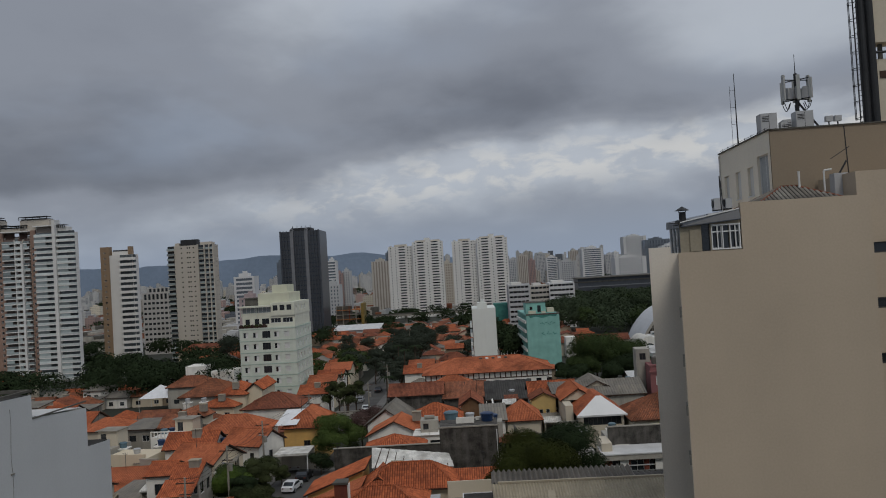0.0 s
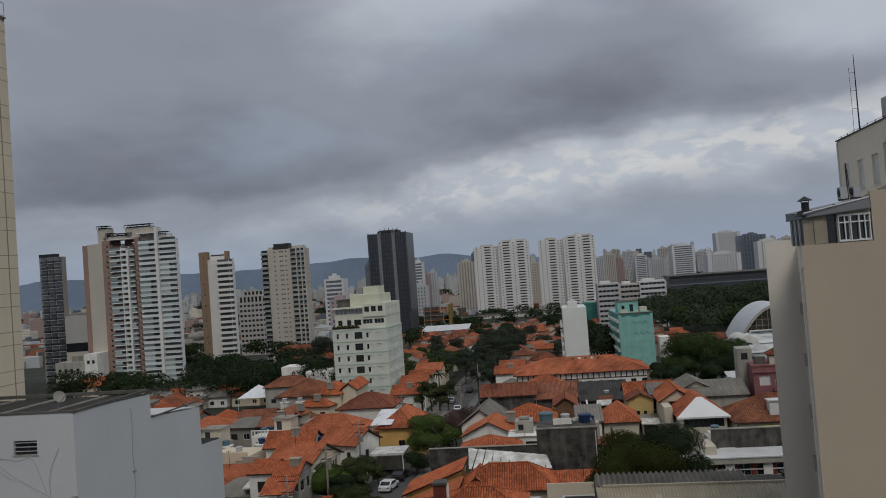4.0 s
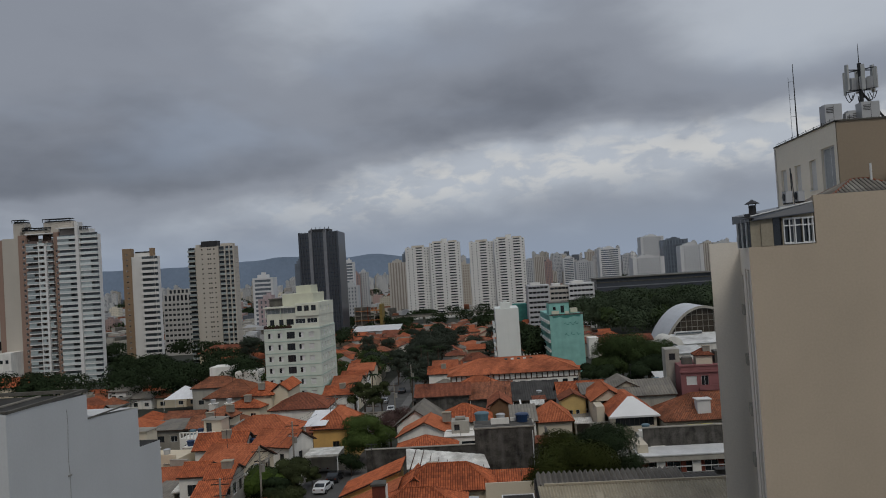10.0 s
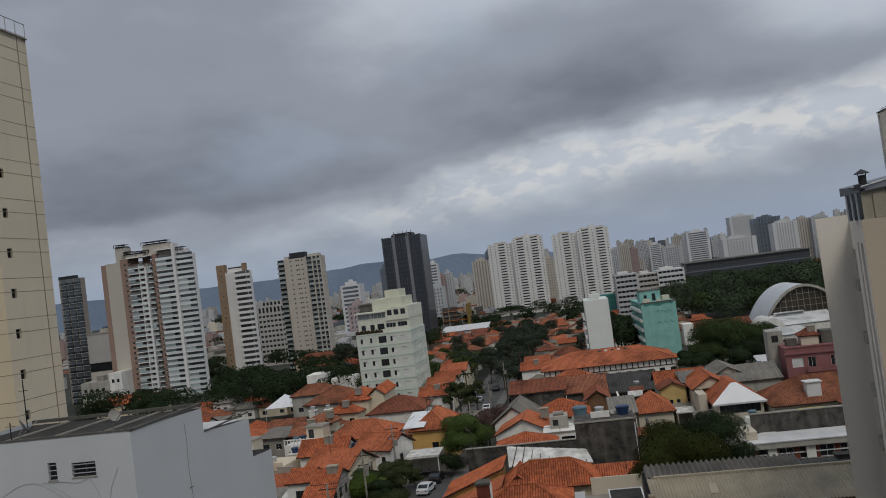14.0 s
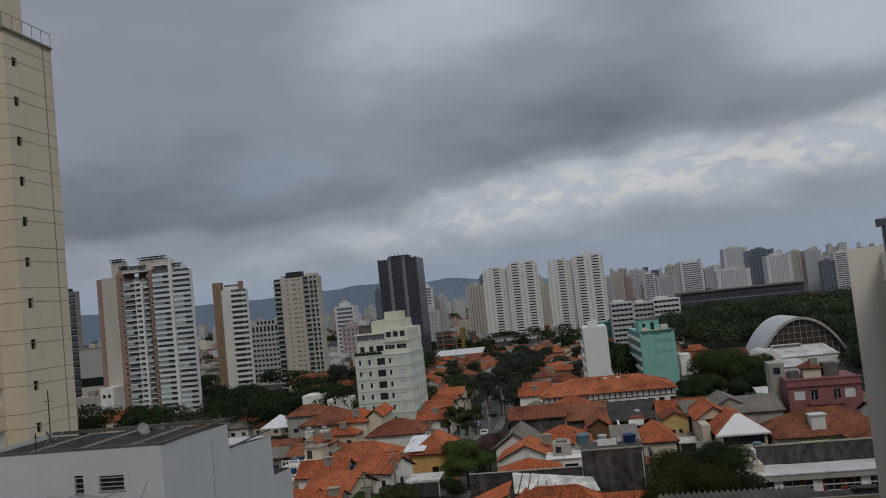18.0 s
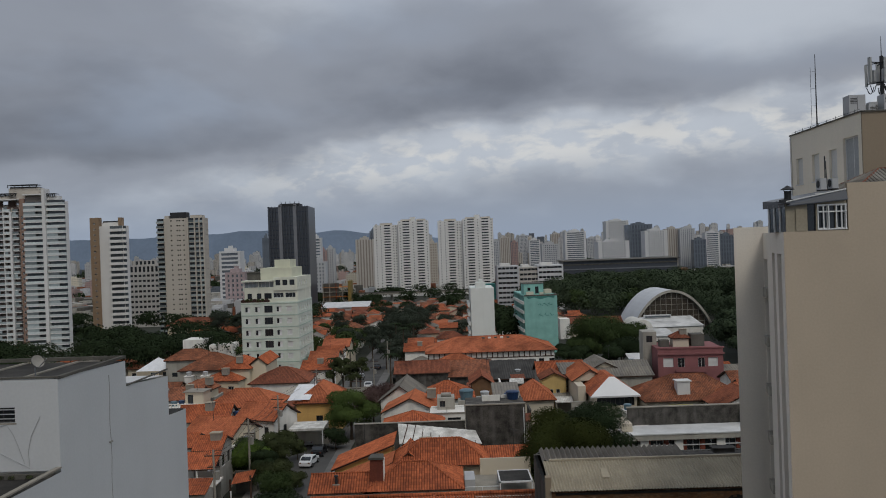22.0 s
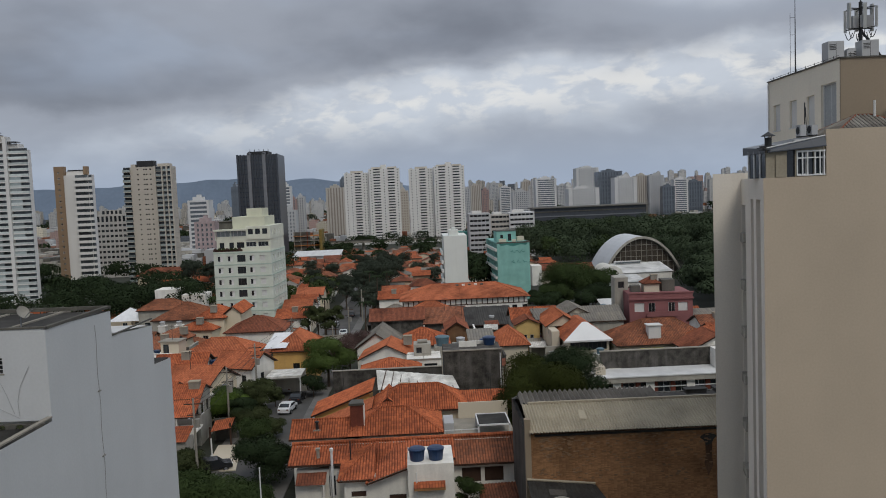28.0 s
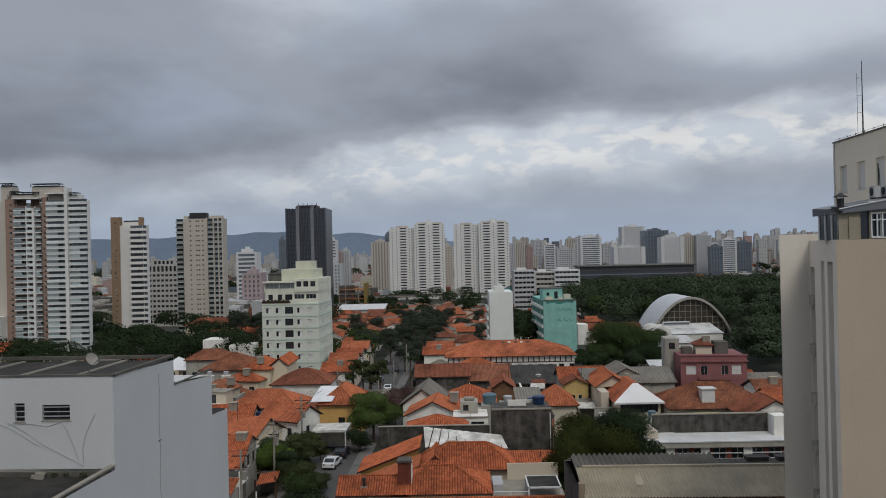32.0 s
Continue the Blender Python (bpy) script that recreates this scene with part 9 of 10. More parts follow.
woods("park_trees", "green park trees with a lighter tone among the woods", scatter(140, 60, 300, 336, 640, 6, 11, 13, 20, lambda x, y: not (66 < x < 107 and y < 333)), "leaf_mid", 4, 1100, 0.6)
woods("park_trees", "dark green trees beside the sports hall", scatter(110, 100, 190, 235, 340, 5, 8.5, 8, 16, lambda x, y: x > 110 or (y > 324 and x > 104) or (y < 280 and x > 99 + (280 - y) * 0.1)), "leaf_park", 5, 1500, 0.5)
woods("park_trees", "dark green trees behind the pink house", scatter(60, 66, 130, 196, 305, 4.5, 6.5, 7, 11.5, lambda x, y: 0.349 * y + 4 < x < 0.425 * y), "leaf_park", 33, 1300, 0.5)
woods("park_trees", "dark green trees between the turquoise block and the white slab", scatter(16, 17, 24, 255, 330, 4, 6, 8, 13), "leaf_dark", 6, 600, 0.6)
woods("garden_trees", "dense dark green trees below the balcony tower", scatter(50, -140, -58, 212, 275, 4, 7.5, 7, 12.5, lambda x, y: x < -54 - (y - 212) * 0.35), "leaf_dark", 7, 1500, 0.36)
woods("garden_trees", "green trees among the far houses", scatter(40, -230, -60, 300, 480, 5, 8, 7, 11), "leaf_dark", 8, 600, 0.6)
woods("garden_trees", "scattered garden trees between roofs", scatter(16, -72, -28, 205, 330, 3.5, 5.0, 6, 9), "leaf_mid", 9, 700, 0.45)
woods("garden_trees", "trees along the far avenue", scatter(42, -170, 60, 520, 820, 6, 10, 8, 13, lambda x, y: not (-85 < x < 50 and y > 800)), "leaf_dark", 10, 420, 0.9)
woods("garden_trees", "trees around the far overpass", scatter(22, -92, 34, 425, 600, 4, 7, 6, 10, lambda x, y: not (-78 < x < -44 and y < 495) and not (-92 < x < -64 and y > 540)), "leaf_dark", 21, 500, 0.7)
woods("garden_trees", "scattered trees in the far city", scatter(260, -1500, 1500, 900, 2600, 10, 22, 9, 16), "leaf_dark", 12, 130, 2.4)


# ---------------------------------------------------------------- towers
def floors_tower(label, x, y, w, d, top_z, fh, mats, balcony=None, cols=(), side_cols=(), turn=0.0, crown=None, side="east", win=(1.2, 1.3), glaze=None):
    """A residential tower: body, windows floor by floor, balcony stacks (from, width) on the front, roof crown."""
    g = ground_z(y) - 1
    t = thing("apartment_tower", label, "tower", "towers", at=pose(x, y, g, 0, 0, turn))
    h = top_z - g
    n = int(h / fh)
    z0 = h - n * fh
    south = [(c - win[0] / 2, z0 + fh * j + 0.9, win[0], win[1], "dark") for c in cols for j in range(n)]
    sd = [(c - win[0] / 2, z0 + fh * j + 0.9, win[0], win[1], "dark") for c in side_cols for j in range(n)]
    block_walls(t, 0, 0, w, d, 0, h, mats[0], {"south": south, side: sd}, 0.25)
    for bx, bw, out in balcony or ():
        slab_ = Shape().box(0, -out, 0, bw, 0, 0.22).mesh("balcony_slab", mats[1])
        rail_h = 1.15 if y < 600 else 1.65
        para = Shape().box(0, -out, 0.22, bw, -out + 0.1, rail_h).box(0, -out + 0.1, 0.22, 0.1, 0, rail_h).box(bw - 0.1, -out + 0.1, 0.22, bw, 0, rail_h).mesh("balcony_front", mats[2] if len(mats) > 2 else mats[1])
        glaz = Shape().box(0.15, -0.25, 0.22, bw - 0.15, -0.06, fh - 0.05).mesh("balcony_window", glaze or ("glass_mid" if y < 600 else "glass_dark"))
        for j in range(n):
            z = z0 + fh * j
            b = part("balcony", slab_, (), t, at=pose(bx, 0, z))
            part("balcony_front", para, (), b)
            part("balcony_window", glaz, (), b)
    for item in crown or ():
        part("roof_block", Shape().box(item[0], item[1], h, item[2], item[3], h + item[4]), item[5], t)
    return t


# balcony tower, the nearest on the left: blank wall, two balcony stacks, white fins
lt = thing("apartment_tower", "tall clay and white balcony tower with white fins and stepped roof", "tower", "towers", at=pose(-185.5, 300, ground_z(300) - 1, 0, 0, 3))
lz = 1 - ground_z(300)
lf = 2.16


def lt_block(x0, x1, y0, top_z, mat, holes=(), y1=2.5):
    sh_ = Shape()
    wall_with_holes(sh_, pose(x0, y0, 0), x1 - x0, top_z + lz, holes, 0.25)
    sh_.face([(x1, y0, 0), (x1, y1, 0), (x1, y1, top_z + lz), (x1, y0, top_z + lz)])
    sh_.face([(x0, y1, 0), (x0, y0, 0), (x0, y0, top_z + lz), (x0, y1, top_z + lz)])
    sh_.face([(x1, y1, 0), (x0, y1, 0), (x0, y1, top_z + lz), (x1, y1, top_z + lz)])
    sh_.face([(x0, y0, top_z + lz), (x1, y0, top_z + lz), (x1, y1, top_z + lz), (x0, y1, top_z + lz)])
    part("wall", sh_, mat, lt)
    put_windows(lt, pose(x0, y0, 0), holes, 0.25)


def lt_stack(x0, x1, out, n, glazed, front="balcony_pale", y=0.0, z=2.0, reveal="glass_mid"):
    """Balconies one above the other; some are closed with glass."""
    w = x1 - x0
    slab_ = Shape().box(0, -out, 0, w, 0, 0.34).mesh("balcony_slab", "tower_white")
    front_ = Shape().box(0, -out, 0.34, w, -out + 0.12, 1.12).box(0, -out + 0.12, 0.34, 0.12, 0, 1.12).box(w - 0.12, -out + 0.12, 0.34, w, 0, 1.12).mesh("balcony_front", front)
    glass_ = Shape().box(0.1, -out + 0.1, 1.12, w * 0.62, -out + 0.16, lf).mesh("balcony_glazing", "balcony_glass")
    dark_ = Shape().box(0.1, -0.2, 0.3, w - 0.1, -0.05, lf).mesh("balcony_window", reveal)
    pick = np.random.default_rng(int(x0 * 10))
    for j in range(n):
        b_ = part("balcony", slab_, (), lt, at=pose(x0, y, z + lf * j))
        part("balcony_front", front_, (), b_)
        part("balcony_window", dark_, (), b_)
        if pick.random() < glazed:
            part("balcony_glazing", glass_, (), b_)


lt_block(0, 2.0, -0.2, 52.6, "tower_clay")
lt_block(2.0, 8.5, 0.0, 53.0, "tower_beige")
lt_block(8.5, 12.2, -0.3, 54.0, "tower_clay", [(1.6, 1.5 + lf * j, 0.9, 1.1, "white") for j in range(27)])
lt_block(12.2, 22.5, 0.0, 52.0, "tower_beige")
lt_block(22.5, 24.6, -0.2, 54.5, "tower_clay", [(0.6, 1.5 + lf * j, 0.8, 1.0, "white") for j in range(25)])
lt_block(24.6, 40.0, 0.0, 53.0, "tower_white")
lt_block(6.0, 34.0, 2.6, 52.5, "tower_beige", (), 12.0)
# these stacks have the recess shade painted on the panel behind each balcony
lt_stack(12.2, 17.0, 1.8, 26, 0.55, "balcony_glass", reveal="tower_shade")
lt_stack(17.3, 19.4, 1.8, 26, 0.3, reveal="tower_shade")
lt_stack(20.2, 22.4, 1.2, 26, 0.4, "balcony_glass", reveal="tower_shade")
lt_stack(24.7, 31.9, 1.8, 27, 0.6)
lt_stack(33.1, 39.9, 1.4, 27, 0.4)
part("white_fin", Shape().box(17.0, -1.9, 0, 17.3, 0.2, 51.0 + lz), "tower_white", lt)
part("white_fin", Shape().box(31.9, -2.2, 0, 33.1, 2.4, 58.0 + lz), "tower_white", lt)
part("white_fin", Shape().box(19.4, -1.9, 0, 20.2, 0.2, 49.5 + lz), "tower_white", lt)
for x0, x1, z0, z1, mt in ((6.5, 11.0, 53, 59.0, "tower_beige"), (9.0, 21.0, 54, 55.6, "tower_beige"), (18.5, 30.0, 53, 58.6, "tower_beige"), (24.6, 31.4, 53, 56.3, "tower_white"), (32.9, 36.5, 53, 55.4, "tower_white"), (6.8, 10.6, 59.0, 59.6, "steel_dark"), (10, 20, 55.6, 56.1, "steel_dark"), (19, 29, 58.6, 59.1, "steel_dark")):
    part("roof_block", Shape().box(x0, 0.5, z0 + lz, x1, 5.5, z1 + lz), mt, lt)
# dark panels on the wall face; the loggia's recess shade is only colour
for x0, x1 in ((13.0, 16.5), (18.4, 21.5)):
    part("top_loggia", Shape().box(x0, -0.2, 51.2 + lz, x1, 0.1, 53.6 + lz), "wood_dark", lt, "top loggia panel with recess shade in its dark colour")
part("loggia_roof", Shape().box(12.0, -2.2, 53.9 + lz, 22.6, 2.5, 54.3 + lz).box(24.6, -2.2, 55.6 + lz, 31.9, 2.5, 56.0 + lz), "tower_white", lt)
# taupe panel on the wall face, recess shade put into its colour
part("top_recess", Shape().box(25.2, -0.25, 53.2 + lz, 31.6, 0.1, 55.6 + lz), "tower_taupe", lt)
for x0_, x1_, z0_ in ((6.6, 11.2, 59.6), (10.5, 13.5, 56.4), (13.5, 21.5, 56.0), (18.6, 29.5, 59.2), (33.2, 36.2, 55.5)):
    pl = Shape().box(x0_, -0.6, z0_ + lz + 0.5, x1_, 3.5, z0_ + lz + 0.7)
    for q_ in range(5):
        pl.box(x0_ + (x1_ - x0_) * q_ / 4 - 0.1, -0.5, z0_ + lz - 0.6, x0_ + (x1_ - x0_) * q_ / 4 + 0.1, -0.3, z0_ + lz + 0.5)
    part("roof_pergola", pl, "steel_dark", lt, "dark pergola on the roof terrace")
# brown tower
bt = floors_tower("slim brown and white tower with stacked balconies", -149.0, 330, 15.0, 3, 43.9, 2.37, ("tower_white", "tower_white"), [(8.2, 5.4, 1.6), (13.6, 1.6, 1.0)], turn=2, crown=[(4.5, 1, 13, 2.8, 1.6, "tower_white"), (5, 1.2, 12, 2.6, 2.2, "steel_dark")])
bw_ = Shape()
bm_holes = [(1.4, 2.5 + 2.37 * j, 0.9, 0.7, "white") for j in range(22)]
wall_with_holes(bw_, pose(0, -0.3, 0), 3.8, 55.2, bm_holes, 0.2)
bw_.box(0, 0, 0, 3.8, 2.9, 55.2)
part("brown_wall", bw_, "tower_brown", bt, "ochre brown end wall")
part("brown_fin", Shape().box(11.9, -0.4, 51.6, 13.3, 2.5, 55.0), "tower_brown", bt)
put_windows(bt, pose(0, -0.3, 0), bm_holes, 0.2)
# beige tower with dark cap
bg = floors_tower("beige tower with small windows and a dark roof house", -138.6, 380, 22.2, 8, 48.6, 2.4, ("tower_beige", "tower_beige", "balcony_glass"), [(-0.4, 3.4, 1.2), (14.8, 3.0, 0.4), (18.2, 1.9, 0.9), (20.3, 1.9, 1.1)], cols=(6.4, 9.4, 10.5, 12.4), side_cols=(1.6, 4.2, 6.6), turn=1, crown=[(5.5, 2, 13.5, 7, 3.0, "steel_dark"), (3, 1, 5, 7, 1.4, "tower_beige"), (15.5, 1, 21, 7, 1.4, "tower_beige")], win=(0.75, 0.62), glaze="glass_dark")
for x_ in (14.5, 17.8, 20.1, 22.1):
    part("corner_pier", Shape().box(x_, -1.3, 0, x_ + 0.5, 0.1, 48.9 - ground_z(380) + 1), "tower_beige", bg)
# stone hotel behind
ho = floors_tower("pale grey hotel block with an arcade of tall top openings", -182.0, 450, 20, 18, 21.0, 3.0, ("tower_grey", "tower_grey"), cols=[1.4 + 2.45 * k for k in range(8)], win=(1.7, 1.3))
hz_ = 21.0 - ground_z(450) + 1
block_walls(ho, 0, 0.05, 20, 18, hz_, hz_ + 4.6, "tower_grey", {"south": [(0.9 + 2.4 * k, 0.7, 1.4, 3.2, "dark") for k in range(8)]}, 0.4, name="arcade_wall")
block_walls(ho, 2, 2, 15, 15, hz_ + 4.6, hz_ + 7.4, "tower_grey", {"south": [(1.2 + 2.4 * k, 0.4, 1.5, 2.0, "dark") for k in range(5)]}, 0.4, name="attic_wall")
# dark glass office tower
dt = thing("office_tower", "dark glass office tower with grey fluted piers and rounded tops", "tower", at=pose(-116.0, 520, ground_z(520) - 1, 0, 0, 0))
dh = 60.5 - ground_z(520) + 1
part("glass_body", Shape().box(0, 0, 0, 27, 26, dh), "stone_dark", dt)
for k, (x, w) in enumerate(((0, 1.2), (2.4, 0.5), (4.4, 0.5), (7.0, 2.2), (10.2, 0.5), (12.0, 0.5), (14.0, 0.5), (16.8, 2.2), (20.2, 0.5), (22.4, 0.5), (24.4, 0.5), (25.8, 1.2))):
    rise_ = 0.9 if w > 2 else 0.3
    part("pier", Shape().box(x, -1.0, 0, x + w, 0.1, dh + rise_), "stone_grey" if w > 2 else "stone_dark", dt)
    if w > 2:
        part("pier_top", Shape().tube((x + w / 2, -1.0, dh + rise_), (x + w / 2, 3, dh + rise_), w / 2 * 0.8, sides=14), "stone_grey", dt)
for j in range(24):
    part("floor_line", Shape().box(0.02, -0.12, 3.0 * j + 1.0, 26.98, 0.0, 3.0 * j + 1.5), "glass_blue", dt)
part("roof_plant", Shape().box(7, 4, dh, 20, 18, dh + 2.4), "steel_dark", dt)
for k in range(5):
    part("roof_mast", Shape().tube((8 + 3 * k, 5, dh + 2), (8 + 3 * k, 5, dh + 3.8), 0.2, sides=5), "steel_dark", dt)
# two pairs of white slabs
for x, lab in ((-75.5, "white residential slab tower with dark balcony stacks"), (-5.5, "twin white residential tower with dark balcony stacks")):
    floors_tower(lab, x, 848, 26.5, 20, 56.0 if x < -50 else 58.0, 2.95, ("tower_white", "tower_white"), [(11.5, 7, 0.9)], cols=(3.0, 8.0, 21.5, 24.4), win=(0.9, 1.0), turn=0, crown=[(7, 2, 20, 14, 2.2, "tower_beige"), (2, 1, 4, 3, 1.2, "tower_grey")])
    floors_tower(lab, x + 27.0, 842, 33, 20, 59.5, 2.95, ("tower_white", "tower_white"), [(5.0, 7.5, 0.9), (20.5, 7.5, 0.9)], cols=(2.5, 16.5, 31.0), win=(0.9, 1.0), crown=[(3, 2, 14, 14, 1.8, "tower_beige"), (13, 3, 19, 12, 4.2, "tower_white"), (20, 2, 30, 12, 1.8, "tower_beige")])
# dark glass tower further left
floors_tower("dark taupe residential tower with glazed balconies", -226.5, 330, 11, 3.4, 51.0, 2.9, ("tower_taupe", "tower_grey", "glass_dark"), [(1.0, 3.0, 0.8), (4.4, 3.0, 0.8), (7.8, 3.2, 0.8)], cols=(3.6,), win=(0.8, 0.9), crown=[(0, 0, 8, 3.2, 1.5, "steel_dark")])
gh = thing("grey_hall", "plain grey end of a large hall over a dark window band", "building", at=pose(-216, 330, 0, 0, 0, 2))
part("upper_wall", Shape().box(0, 0, 11.0, 32.0, 30, 24.0), "tower_grey", gh)
part("window_band", Shape().box(0.3, 0.3, 7.0, 31.7, 29.7, 11.0), "glass_dark", gh)
part("lower_wall", Shape().box(0, 0, -9, 32.0, 30, 7.0), "tower_beige", gh)
part("roof_edge", Shape().box(-0.2, -0.2, 24.0, 32.2, 30.2, 24.6), "concrete", gh)
wa = thing("white_annex", "small white and grey buildings before the balcony tower", "building", at=pose(-192, 292, 0))
block_walls(wa, 9.5, 0, 15.0, 9, -8, 8.5, "plaster_white", {"south": [(1.0, 12.5, 1.2, 1.4, "dark"), (3.2, 12.5, 1.2, 1.4, "dark")]}, 0.2)
block_walls(wa, -4.0, 1.0, 9.4, 10, -8, 5.5, "plaster_grey", {"south": [(1.2 + 2.6 * k, 9.6, 1.4, 1.2, "dark") for k in range(4)]}, 0.2, name="low_wall")
part("roof_box", Shape().box(2.0, 3.0, 5.5, 5.0, 6.0, 7.6), "concrete", wa)

# low dark headquarters behind the woods, and pale offices
hq = thing("office_block", "long low dark office block with horizontal glass bands", "building", at=pose(107, 700, ground_z(700)))
for j in range(5):
    part("floor_band", Shape().box(0, -0.5, 10 + 4.2 * j, 103, 30, 10.9 + 4.2 * j), "stone_grey" if j in (1, 3) else "concrete_dark", hq)
    part("glass_band", Shape().box(0.5, 0, 10.9 + 4.2 * j, 102.5, 29, 14.2 + 4.2 * j), "stone_dark", hq)
part("plinth", Shape().box(0, 0, 0, 103, 30, 10), "concrete_dark", hq)
part("tilted_roof", Shape().slope([(-1, -2, 31), (105, -2, 31), (105, 32, 31.4), (-1, 32, 31.4)]).box(-1, -2, 30.4, 105, 32, 31), "concrete_dark", hq)
for x, oy, w, tz, mt, lab in ((33, 480, 13.3, 16.8, "far_grey", "pale office block with long window bands"), (46.5, 482, 11.3, 15.6, "far_sand", "pale office block with stacked terraces"), (58, 480, 15.6, 16.6, "far_white", "pale ribbed office block")):
    floors_tower(lab, x, oy, w, 20, tz, 3.0, (mt, mt), cols=[1.6 + 2.4 * k for k in range(int((w - 1.6) / 2.4) + 1)], win=(2.2, 1.3), turn=0, crown=[(2, 2, w * 0.6, 12, 1.5, "tower_white")])
single("teal_shed", Shape().box(0, 0, -14, 9, 12, 5.0), "teal_dark", "low dark turquoise shed roof", "shed", at=pose(24, 500, 0))

# overpass, construction, white warehouses
ov = thing("overpass", "long concrete overpass on round piers", "bridge", at=pose(-95, 640, ground_z(640)))
part("deck", Shape().box(0, 0, 8.4, 120, 10, 9.8), "concrete", ov)
part("parapet", Shape().box(0, -0.2, 9.8, 120, 0.2, 10.8), "concrete_dark", ov)
for k in range(8):
    part("pier", Shape().tube((6 + 15 * k, 5, 0), (6 + 15 * k, 5, 8.4), 1.1, sides=10), "concrete", ov)
con = thing("construction_site", "unfinished concrete frame with orange floors and yellow netting", "building", at=pose(-88, 560, ground_z(560)))
for j in range(6):
    part("slab", Shape().box(0, 0, 3.4 * j, 20, 14, 3.4 * j + 0.35), "net_orange" if j % 2 else "concrete", con)
    for k in range(5):
        part("column", Shape().box(0.2 + 4.7 * k, 0.2, 3.4 * j + 0.35, 0.8 + 4.7 * k, 0.8, 3.4 * j + 3.4), "rust_red" if k in (2, 4) else "concrete", con)
    part("infill", Shape().box(0.5, 1.2, 3.4 * j + 0.35, 12, 1.4, 3.4 * j + 3.2), "concrete_dark", con)
part("netting", Shape().box(18.5, -0.4, 3, 20.5, 14, 21.5), "net_yellow", con)
single("white_warehouse", Shape().box(0, 0, 0, 27, 20, 6.5).slope([(-1, -1, 6.5), (28, -1, 6.5), (28, 20, 8.5), (-1, 20, 8.5)]), "sheet_white", "long white warehouse roof", "warehouse", at=pose(-74, 470, ground_z(470)))
house("low building with a wide red roof among the trees", -122, 342, -92, 352, -0.5, "hip", 3.0, "tiles_brown", "plaster_cream", {"south": [(3 + 4.2 * k, 1.2, 2.2, 1.6, "dark") for k in range(6)]}, over=1.0, base=-7.0)
house("orange roofed house beside the balcony tower", -150, 232, -128, 240, 2.5, "hip", 2.5, "tiles_orange", "plaster_cream", {"south": [(3, 3.2, 1.6, 1.4, "dark"), (9, 3.2, 1.6, 1.4, "dark"), (15, 3.2, 1.6, 1.4, "dark")]}, base=-3.5)


# ---------------------------------------------------------------- the far city
def far_block(x, y, w, top_z, mat, d=None):
    g = ground_z(y) - 4
    s_ = Shape().box(-w / 2, 0, 0, w / 2, d or max(14, w * 0.7), top_z - g)
    s_.box(-w * 0.25, 2, top_z - g, w * 0.15, 8, top_z - g + 2.5)
    ob = single("far_building", s_, mat, FAR_LABELS[mat], "building", "far city blocks", at=pose(x, y, g))
    return ob


STYLES = {"stripe_white": ("far_glass", "far_white", 3.4, 0.0), "pale_pink": ("far_glass", "far_pink", 3.4, 4.0), "slate_glass": ("far_slate", "far_glass", 7.0, 5.0), "brick_red": ("far_glass", "far_brick", 3.2, 3.4),
          "pale_grey": ("far_glass", "far_grey", 3.2, 3.6), "beige": ("tower_taupe", "far_sand", 0.0, 4.2), "pale_yellow": ("tower_taupe", "tower_beige", 3.2, 3.2), "grid_white": ("far_glass", "far_white", 3.3, 3.9)}


def city_tower(x, y, w, top_z, mat):
    """A distant tower with its storeys: a dark core, floor bands and upright piers standing proud, and a stepped roof."""
    core, wall, fh, bay = STYLES[mat]
    g = ground_z(y) - 4
    h, d = top_z - g, max(14, w * 0.7)
    t = thing("far_tower", FAR_LABELS[mat], "tower", "far city towers", at=pose(x, y, g))
    part("core", Shape().box(-w / 2 + 0.3, 0.4, 0, w / 2 - 0.3, d, h - 0.5), core, t)
    if fh:
        band = Shape().box(-w / 2, 0, -1.5, w / 2, d + 0.2, 0).mesh("floor_band", wall)
        for j in range(int((h - 1.5) / fh) + 1):
            part("floor_band", band, (), t, at=pose(0, 0, h - fh * j))
    if bay:
        pier = Shape().box(0, -0.25, 0, bay * 0.45, 0.5, h + 0.2).mesh("pier", wall)
        n = max(2, round(w / bay))
        for k in range(n + 1):
            part("pier", pier, (), t, at=pose(-w / 2 + (w - bay * 0.45) * k / n, 0, 0))
    for x0_ in (-w / 2 - 0.1, w / 2 - w * 0.1):
        part("side_wall", Shape().box(x0_, 0.2, 0, x0_ + w * 0.1 + 0.1, d, h), wall, t)
    part("roof_house", Shape().box(-w * 0.28, 2, h - 0.5, w * 0.2, d * 0.7, h + 2.6).box(-w * 0.1, 3, h + 2.6, w * 0.08, d * 0.5, h + 4.4), wall, t)
    return t


FAR_LABELS = {"stripe_white": "distant white block with dark window bands", "pale_pink": "distant pale pink office block", "slate_glass": "distant dark glass tower", "brick_red": "distant brick red tower",
              "pale_grey": "distant pale grey apartment block", "beige": "distant beige tower with vertical window strips", "pale_yellow": "distant pale yellow tower", "grid_white": "distant white apartment tower with a window grid"}
city_tower(-170.4, 620, 16.4, 32.7, "stripe_white")
city_tower(-150.4, 560, 14.3, 17.0, "pale_pink")
city_tower(-159.6, 700, 6.1, 43.6, "slate_glass")
city_tower(-147.1, 900, 10.5, 45.9, "stripe_white")
city_tower(-155.1, 1000, 8.0, 30.9, "brick_red")
city_tower(-147.3, 1010, 10.3, 33.6, "pale_grey")
city_tower(-112.9, 700, 12.7, 20.8, "pale_grey")
city_tower(-100.9, 1000, 23.8, 43.3, "beige")
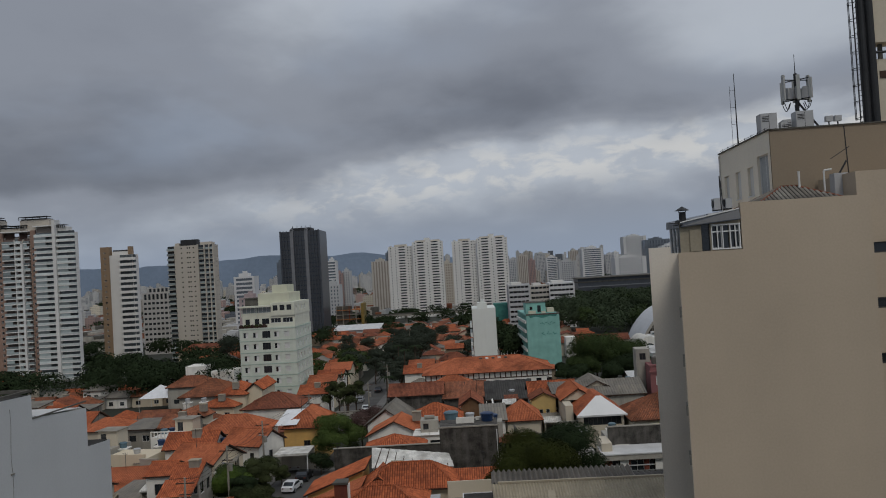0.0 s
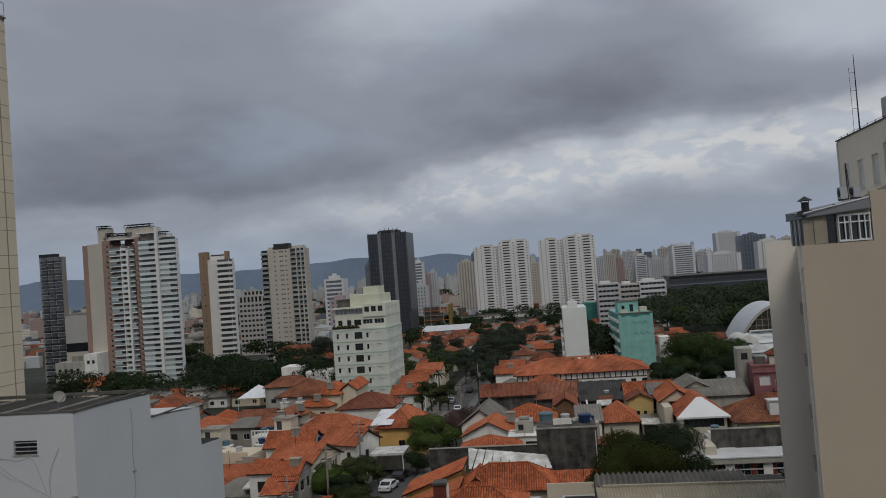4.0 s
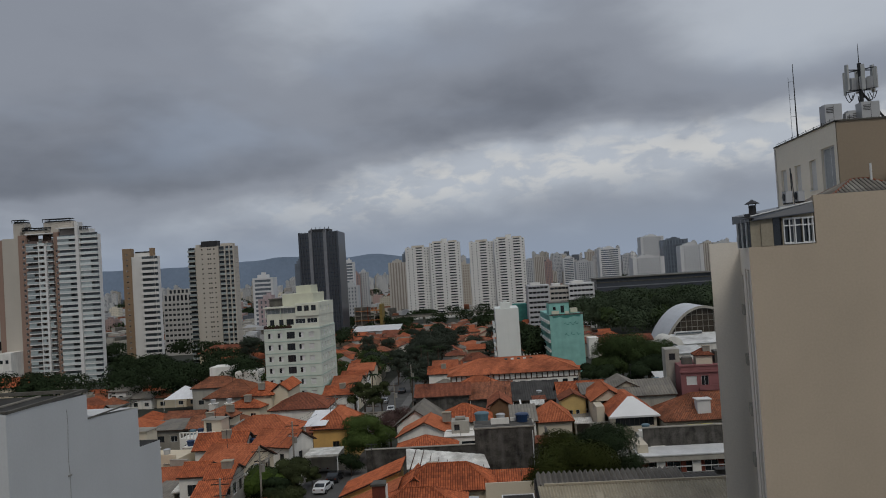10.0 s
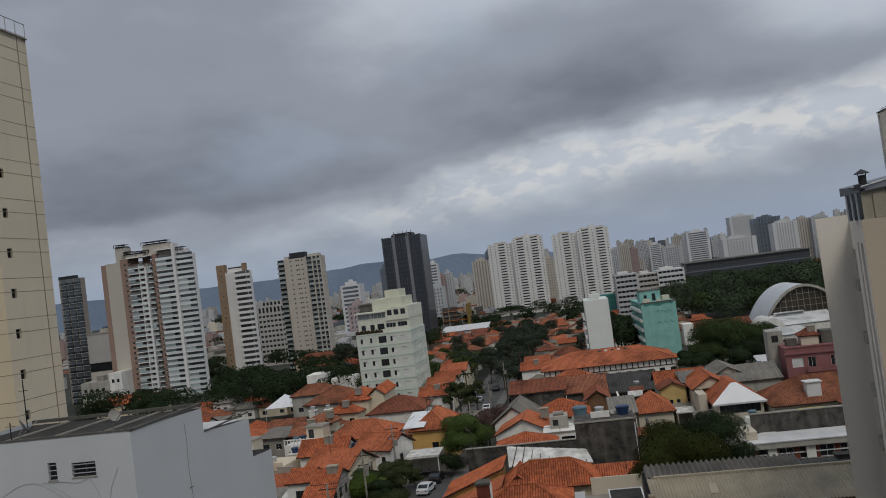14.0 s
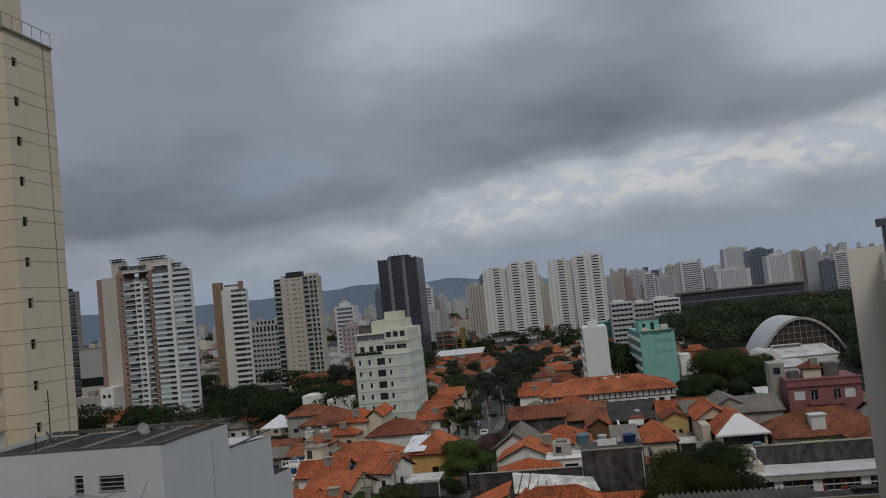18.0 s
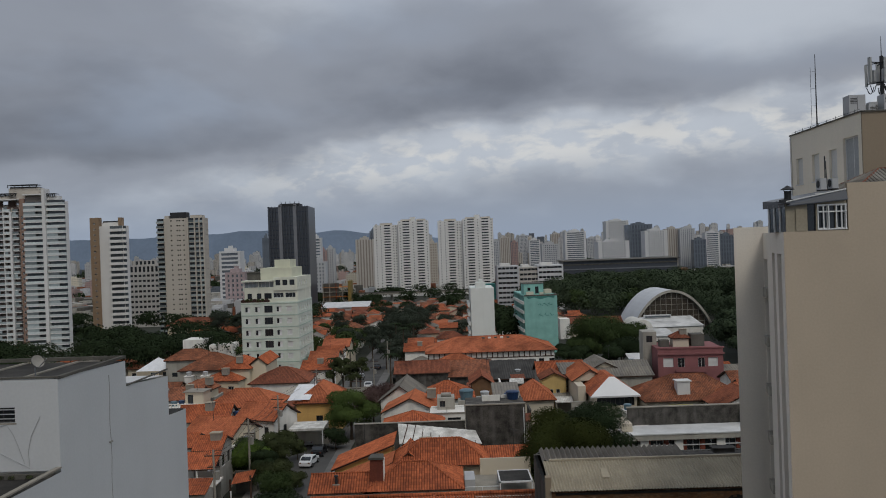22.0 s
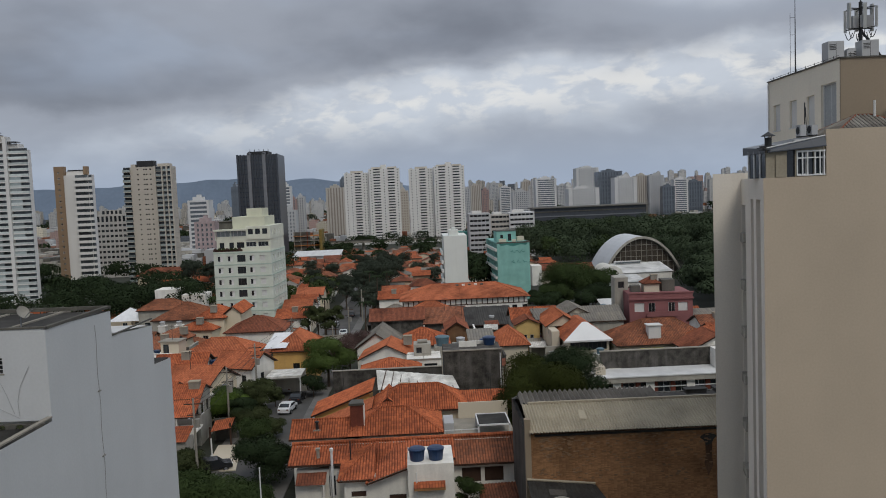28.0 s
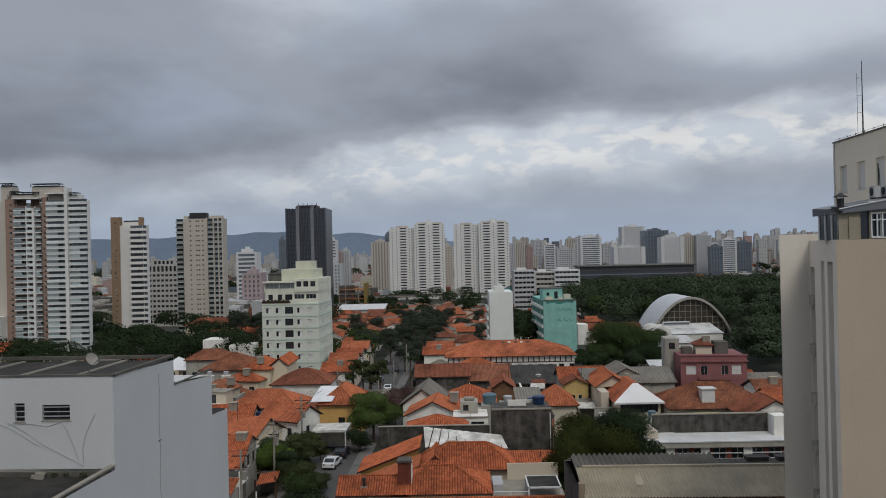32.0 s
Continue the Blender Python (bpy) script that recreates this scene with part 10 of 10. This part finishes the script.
city_tower(-99.4, 1100, 8.7, 55.8, "slate_glass")
city_tower(-13.8, 950, 12.9, 35.5, "pale_yellow")
city_tower(99.2, 1500, 15.0, 37.4, "pale_grey")
city_tower(134.4, 1700, 21.8, 45.1, "beige")
city_tower(132.2, 1450, 12.4, 34.0, "brick_red")
city_tower(184.8, 1800, 20.5, 49.9, "pale_grey")
city_tower(175.4, 1500, 21.4, 37.5, "stripe_white")
city_tower(171.9, 1250, 28.5, 28.6, "pale_grey")
city_tower(276.2, 1900, 27.1, 51.5, "beige")
city_tower(220.6, 1300, 35.1, 47.7, "stripe_white")
city_tower(240.5, 1100, 43.7, 29.7, "grid_white")
city_tower(335.6, 1500, 43.5, 68.3, "grid_white")
city_tower(341.8, 1350, 41.9, 56.8, "slate_glass")
city_tower(314.4, 1150, 33.2, 43.2, "grid_white")
city_tower(371.4, 1260, 23.1, 46.2, "beige")
city_tower(391.9, 1250, 23.7, 45.4, "pale_grey")
city_tower(398.4, 1210, 19.6, 27.3, "slate_glass")
city_tower(449.2, 1300, 23.8, 38.4, "stripe_white")
city_tower(480.8, 1320, 25.0, 33.2, "slate_glass")
city_tower(324.5, 1700, 21.7, 37.4, "pale_grey")

rc = np.random.default_rng(2024)
KINDS = ["pale_grey", "grid_white", "beige", "stripe_white", "pale_grey", "grid_white", "brick_red", "beige", "pale_yellow", "slate_glass"]
skyline = {m: Shape() for m in KINDS}


def city_block(x, y, w, tz, mat, r):
    """The nearer blocks are things of their own; those past two kilometres are joined."""
    if r < 1700:
        far_block(x, y, w, tz, mat)
    else:
        skyline[mat].box(x - w / 2, y, ground_z(y) - 4, x + w / 2, y + w * 0.7, tz, open_bottom=True)


for k in range(520):
    a = radians(float(rc.uniform(1.5, 34)))
    r = 1500 + 2300 * float(rc.random()) ** 0.7
    tz = 12 + 62 * (r / 3200) * float(rc.random()) ** 2.0
    city_block(r * math.sin(a), r * math.cos(a), float(rc.uniform(7, 17)) * (0.8 + r / 6000), tz, KINDS[int(rc.integers(len(KINDS)))], r)
for k in range(420):
    a = radians(float(rc.uniform(-44, 2)))
    r = float(rc.uniform(950, 3500))
    tz = -12 + 21 * float(rc.random()) ** 2.5 + (r - 950) * 0.006
    if -0.16 < a < -0.11:
        tz = min(tz, -5)
    city_block(r * math.sin(a), r * math.cos(a), float(rc.uniform(9, 24)), tz, KINDS[int(rc.integers(len(KINDS)))], r)
for k in range(330):
    a = radians(float(rc.uniform(-30, 33)))
    r = float(rc.uniform(1700, 3600))
    tz = (9 if a < -0.02 else 24) + float(rc.random()) ** 1.6 * (0.009 if a < -0.02 else 0.020) * r
    x, y, w = r * math.sin(a), r * math.cos(a), float(rc.uniform(9, 20))
    skyline[KINDS[int(rc.integers(6))]].box(x - w / 2, y, ground_z(y) - 4, x + w / 2, y + w * 0.7, tz, open_bottom=True).box(x - w / 4, y, tz, x + w / 6, y + w * 0.4, tz + 3)
for m_, s_ in skyline.items():
    single("far_skyline", s_, m_, FAR_LABELS[m_].replace("distant", "hazy distant group of"), "buildings", kind="stuff")
carpet = {m: Shape() for m in ("far_grey", "tiles_weathered", "plaster_grey", "concrete_dark")}
for k in range(6800):
    a = radians(float(rc.uniform(-48, 36)))
    r = 560 + 2600 * float(rc.random()) ** 1.5
    x, y = r * math.sin(a), r * math.cos(a)
    if 30 < x < 330 and y < 720:
        continue
    if -130 < x < 60 and y < 900:
        continue
    m_ = ("far_grey", "tiles_weathered", "plaster_grey", "concrete_dark")[int(rc.integers(4))]
    w, d, h = float(rc.uniform(6, 16)), float(rc.uniform(8, 16)), float(rc.uniform(4, 11))
    carpet[m_].box(x - w / 2, y, ground_z(y), x + w / 2, y + d, ground_z(y) + h, open_bottom=True)
for m_, s_ in carpet.items():
    lab_ = {"far_grey": "pale grey low buildings of the far city", "tiles_weathered": "weathered red roofed low buildings of the far city", "plaster_grey": "grey low buildings of the far city", "concrete_dark": "dark low buildings of the far city"}[m_]
    single("far_low_buildings", s_, m_, lab_, "buildings", kind="stuff")
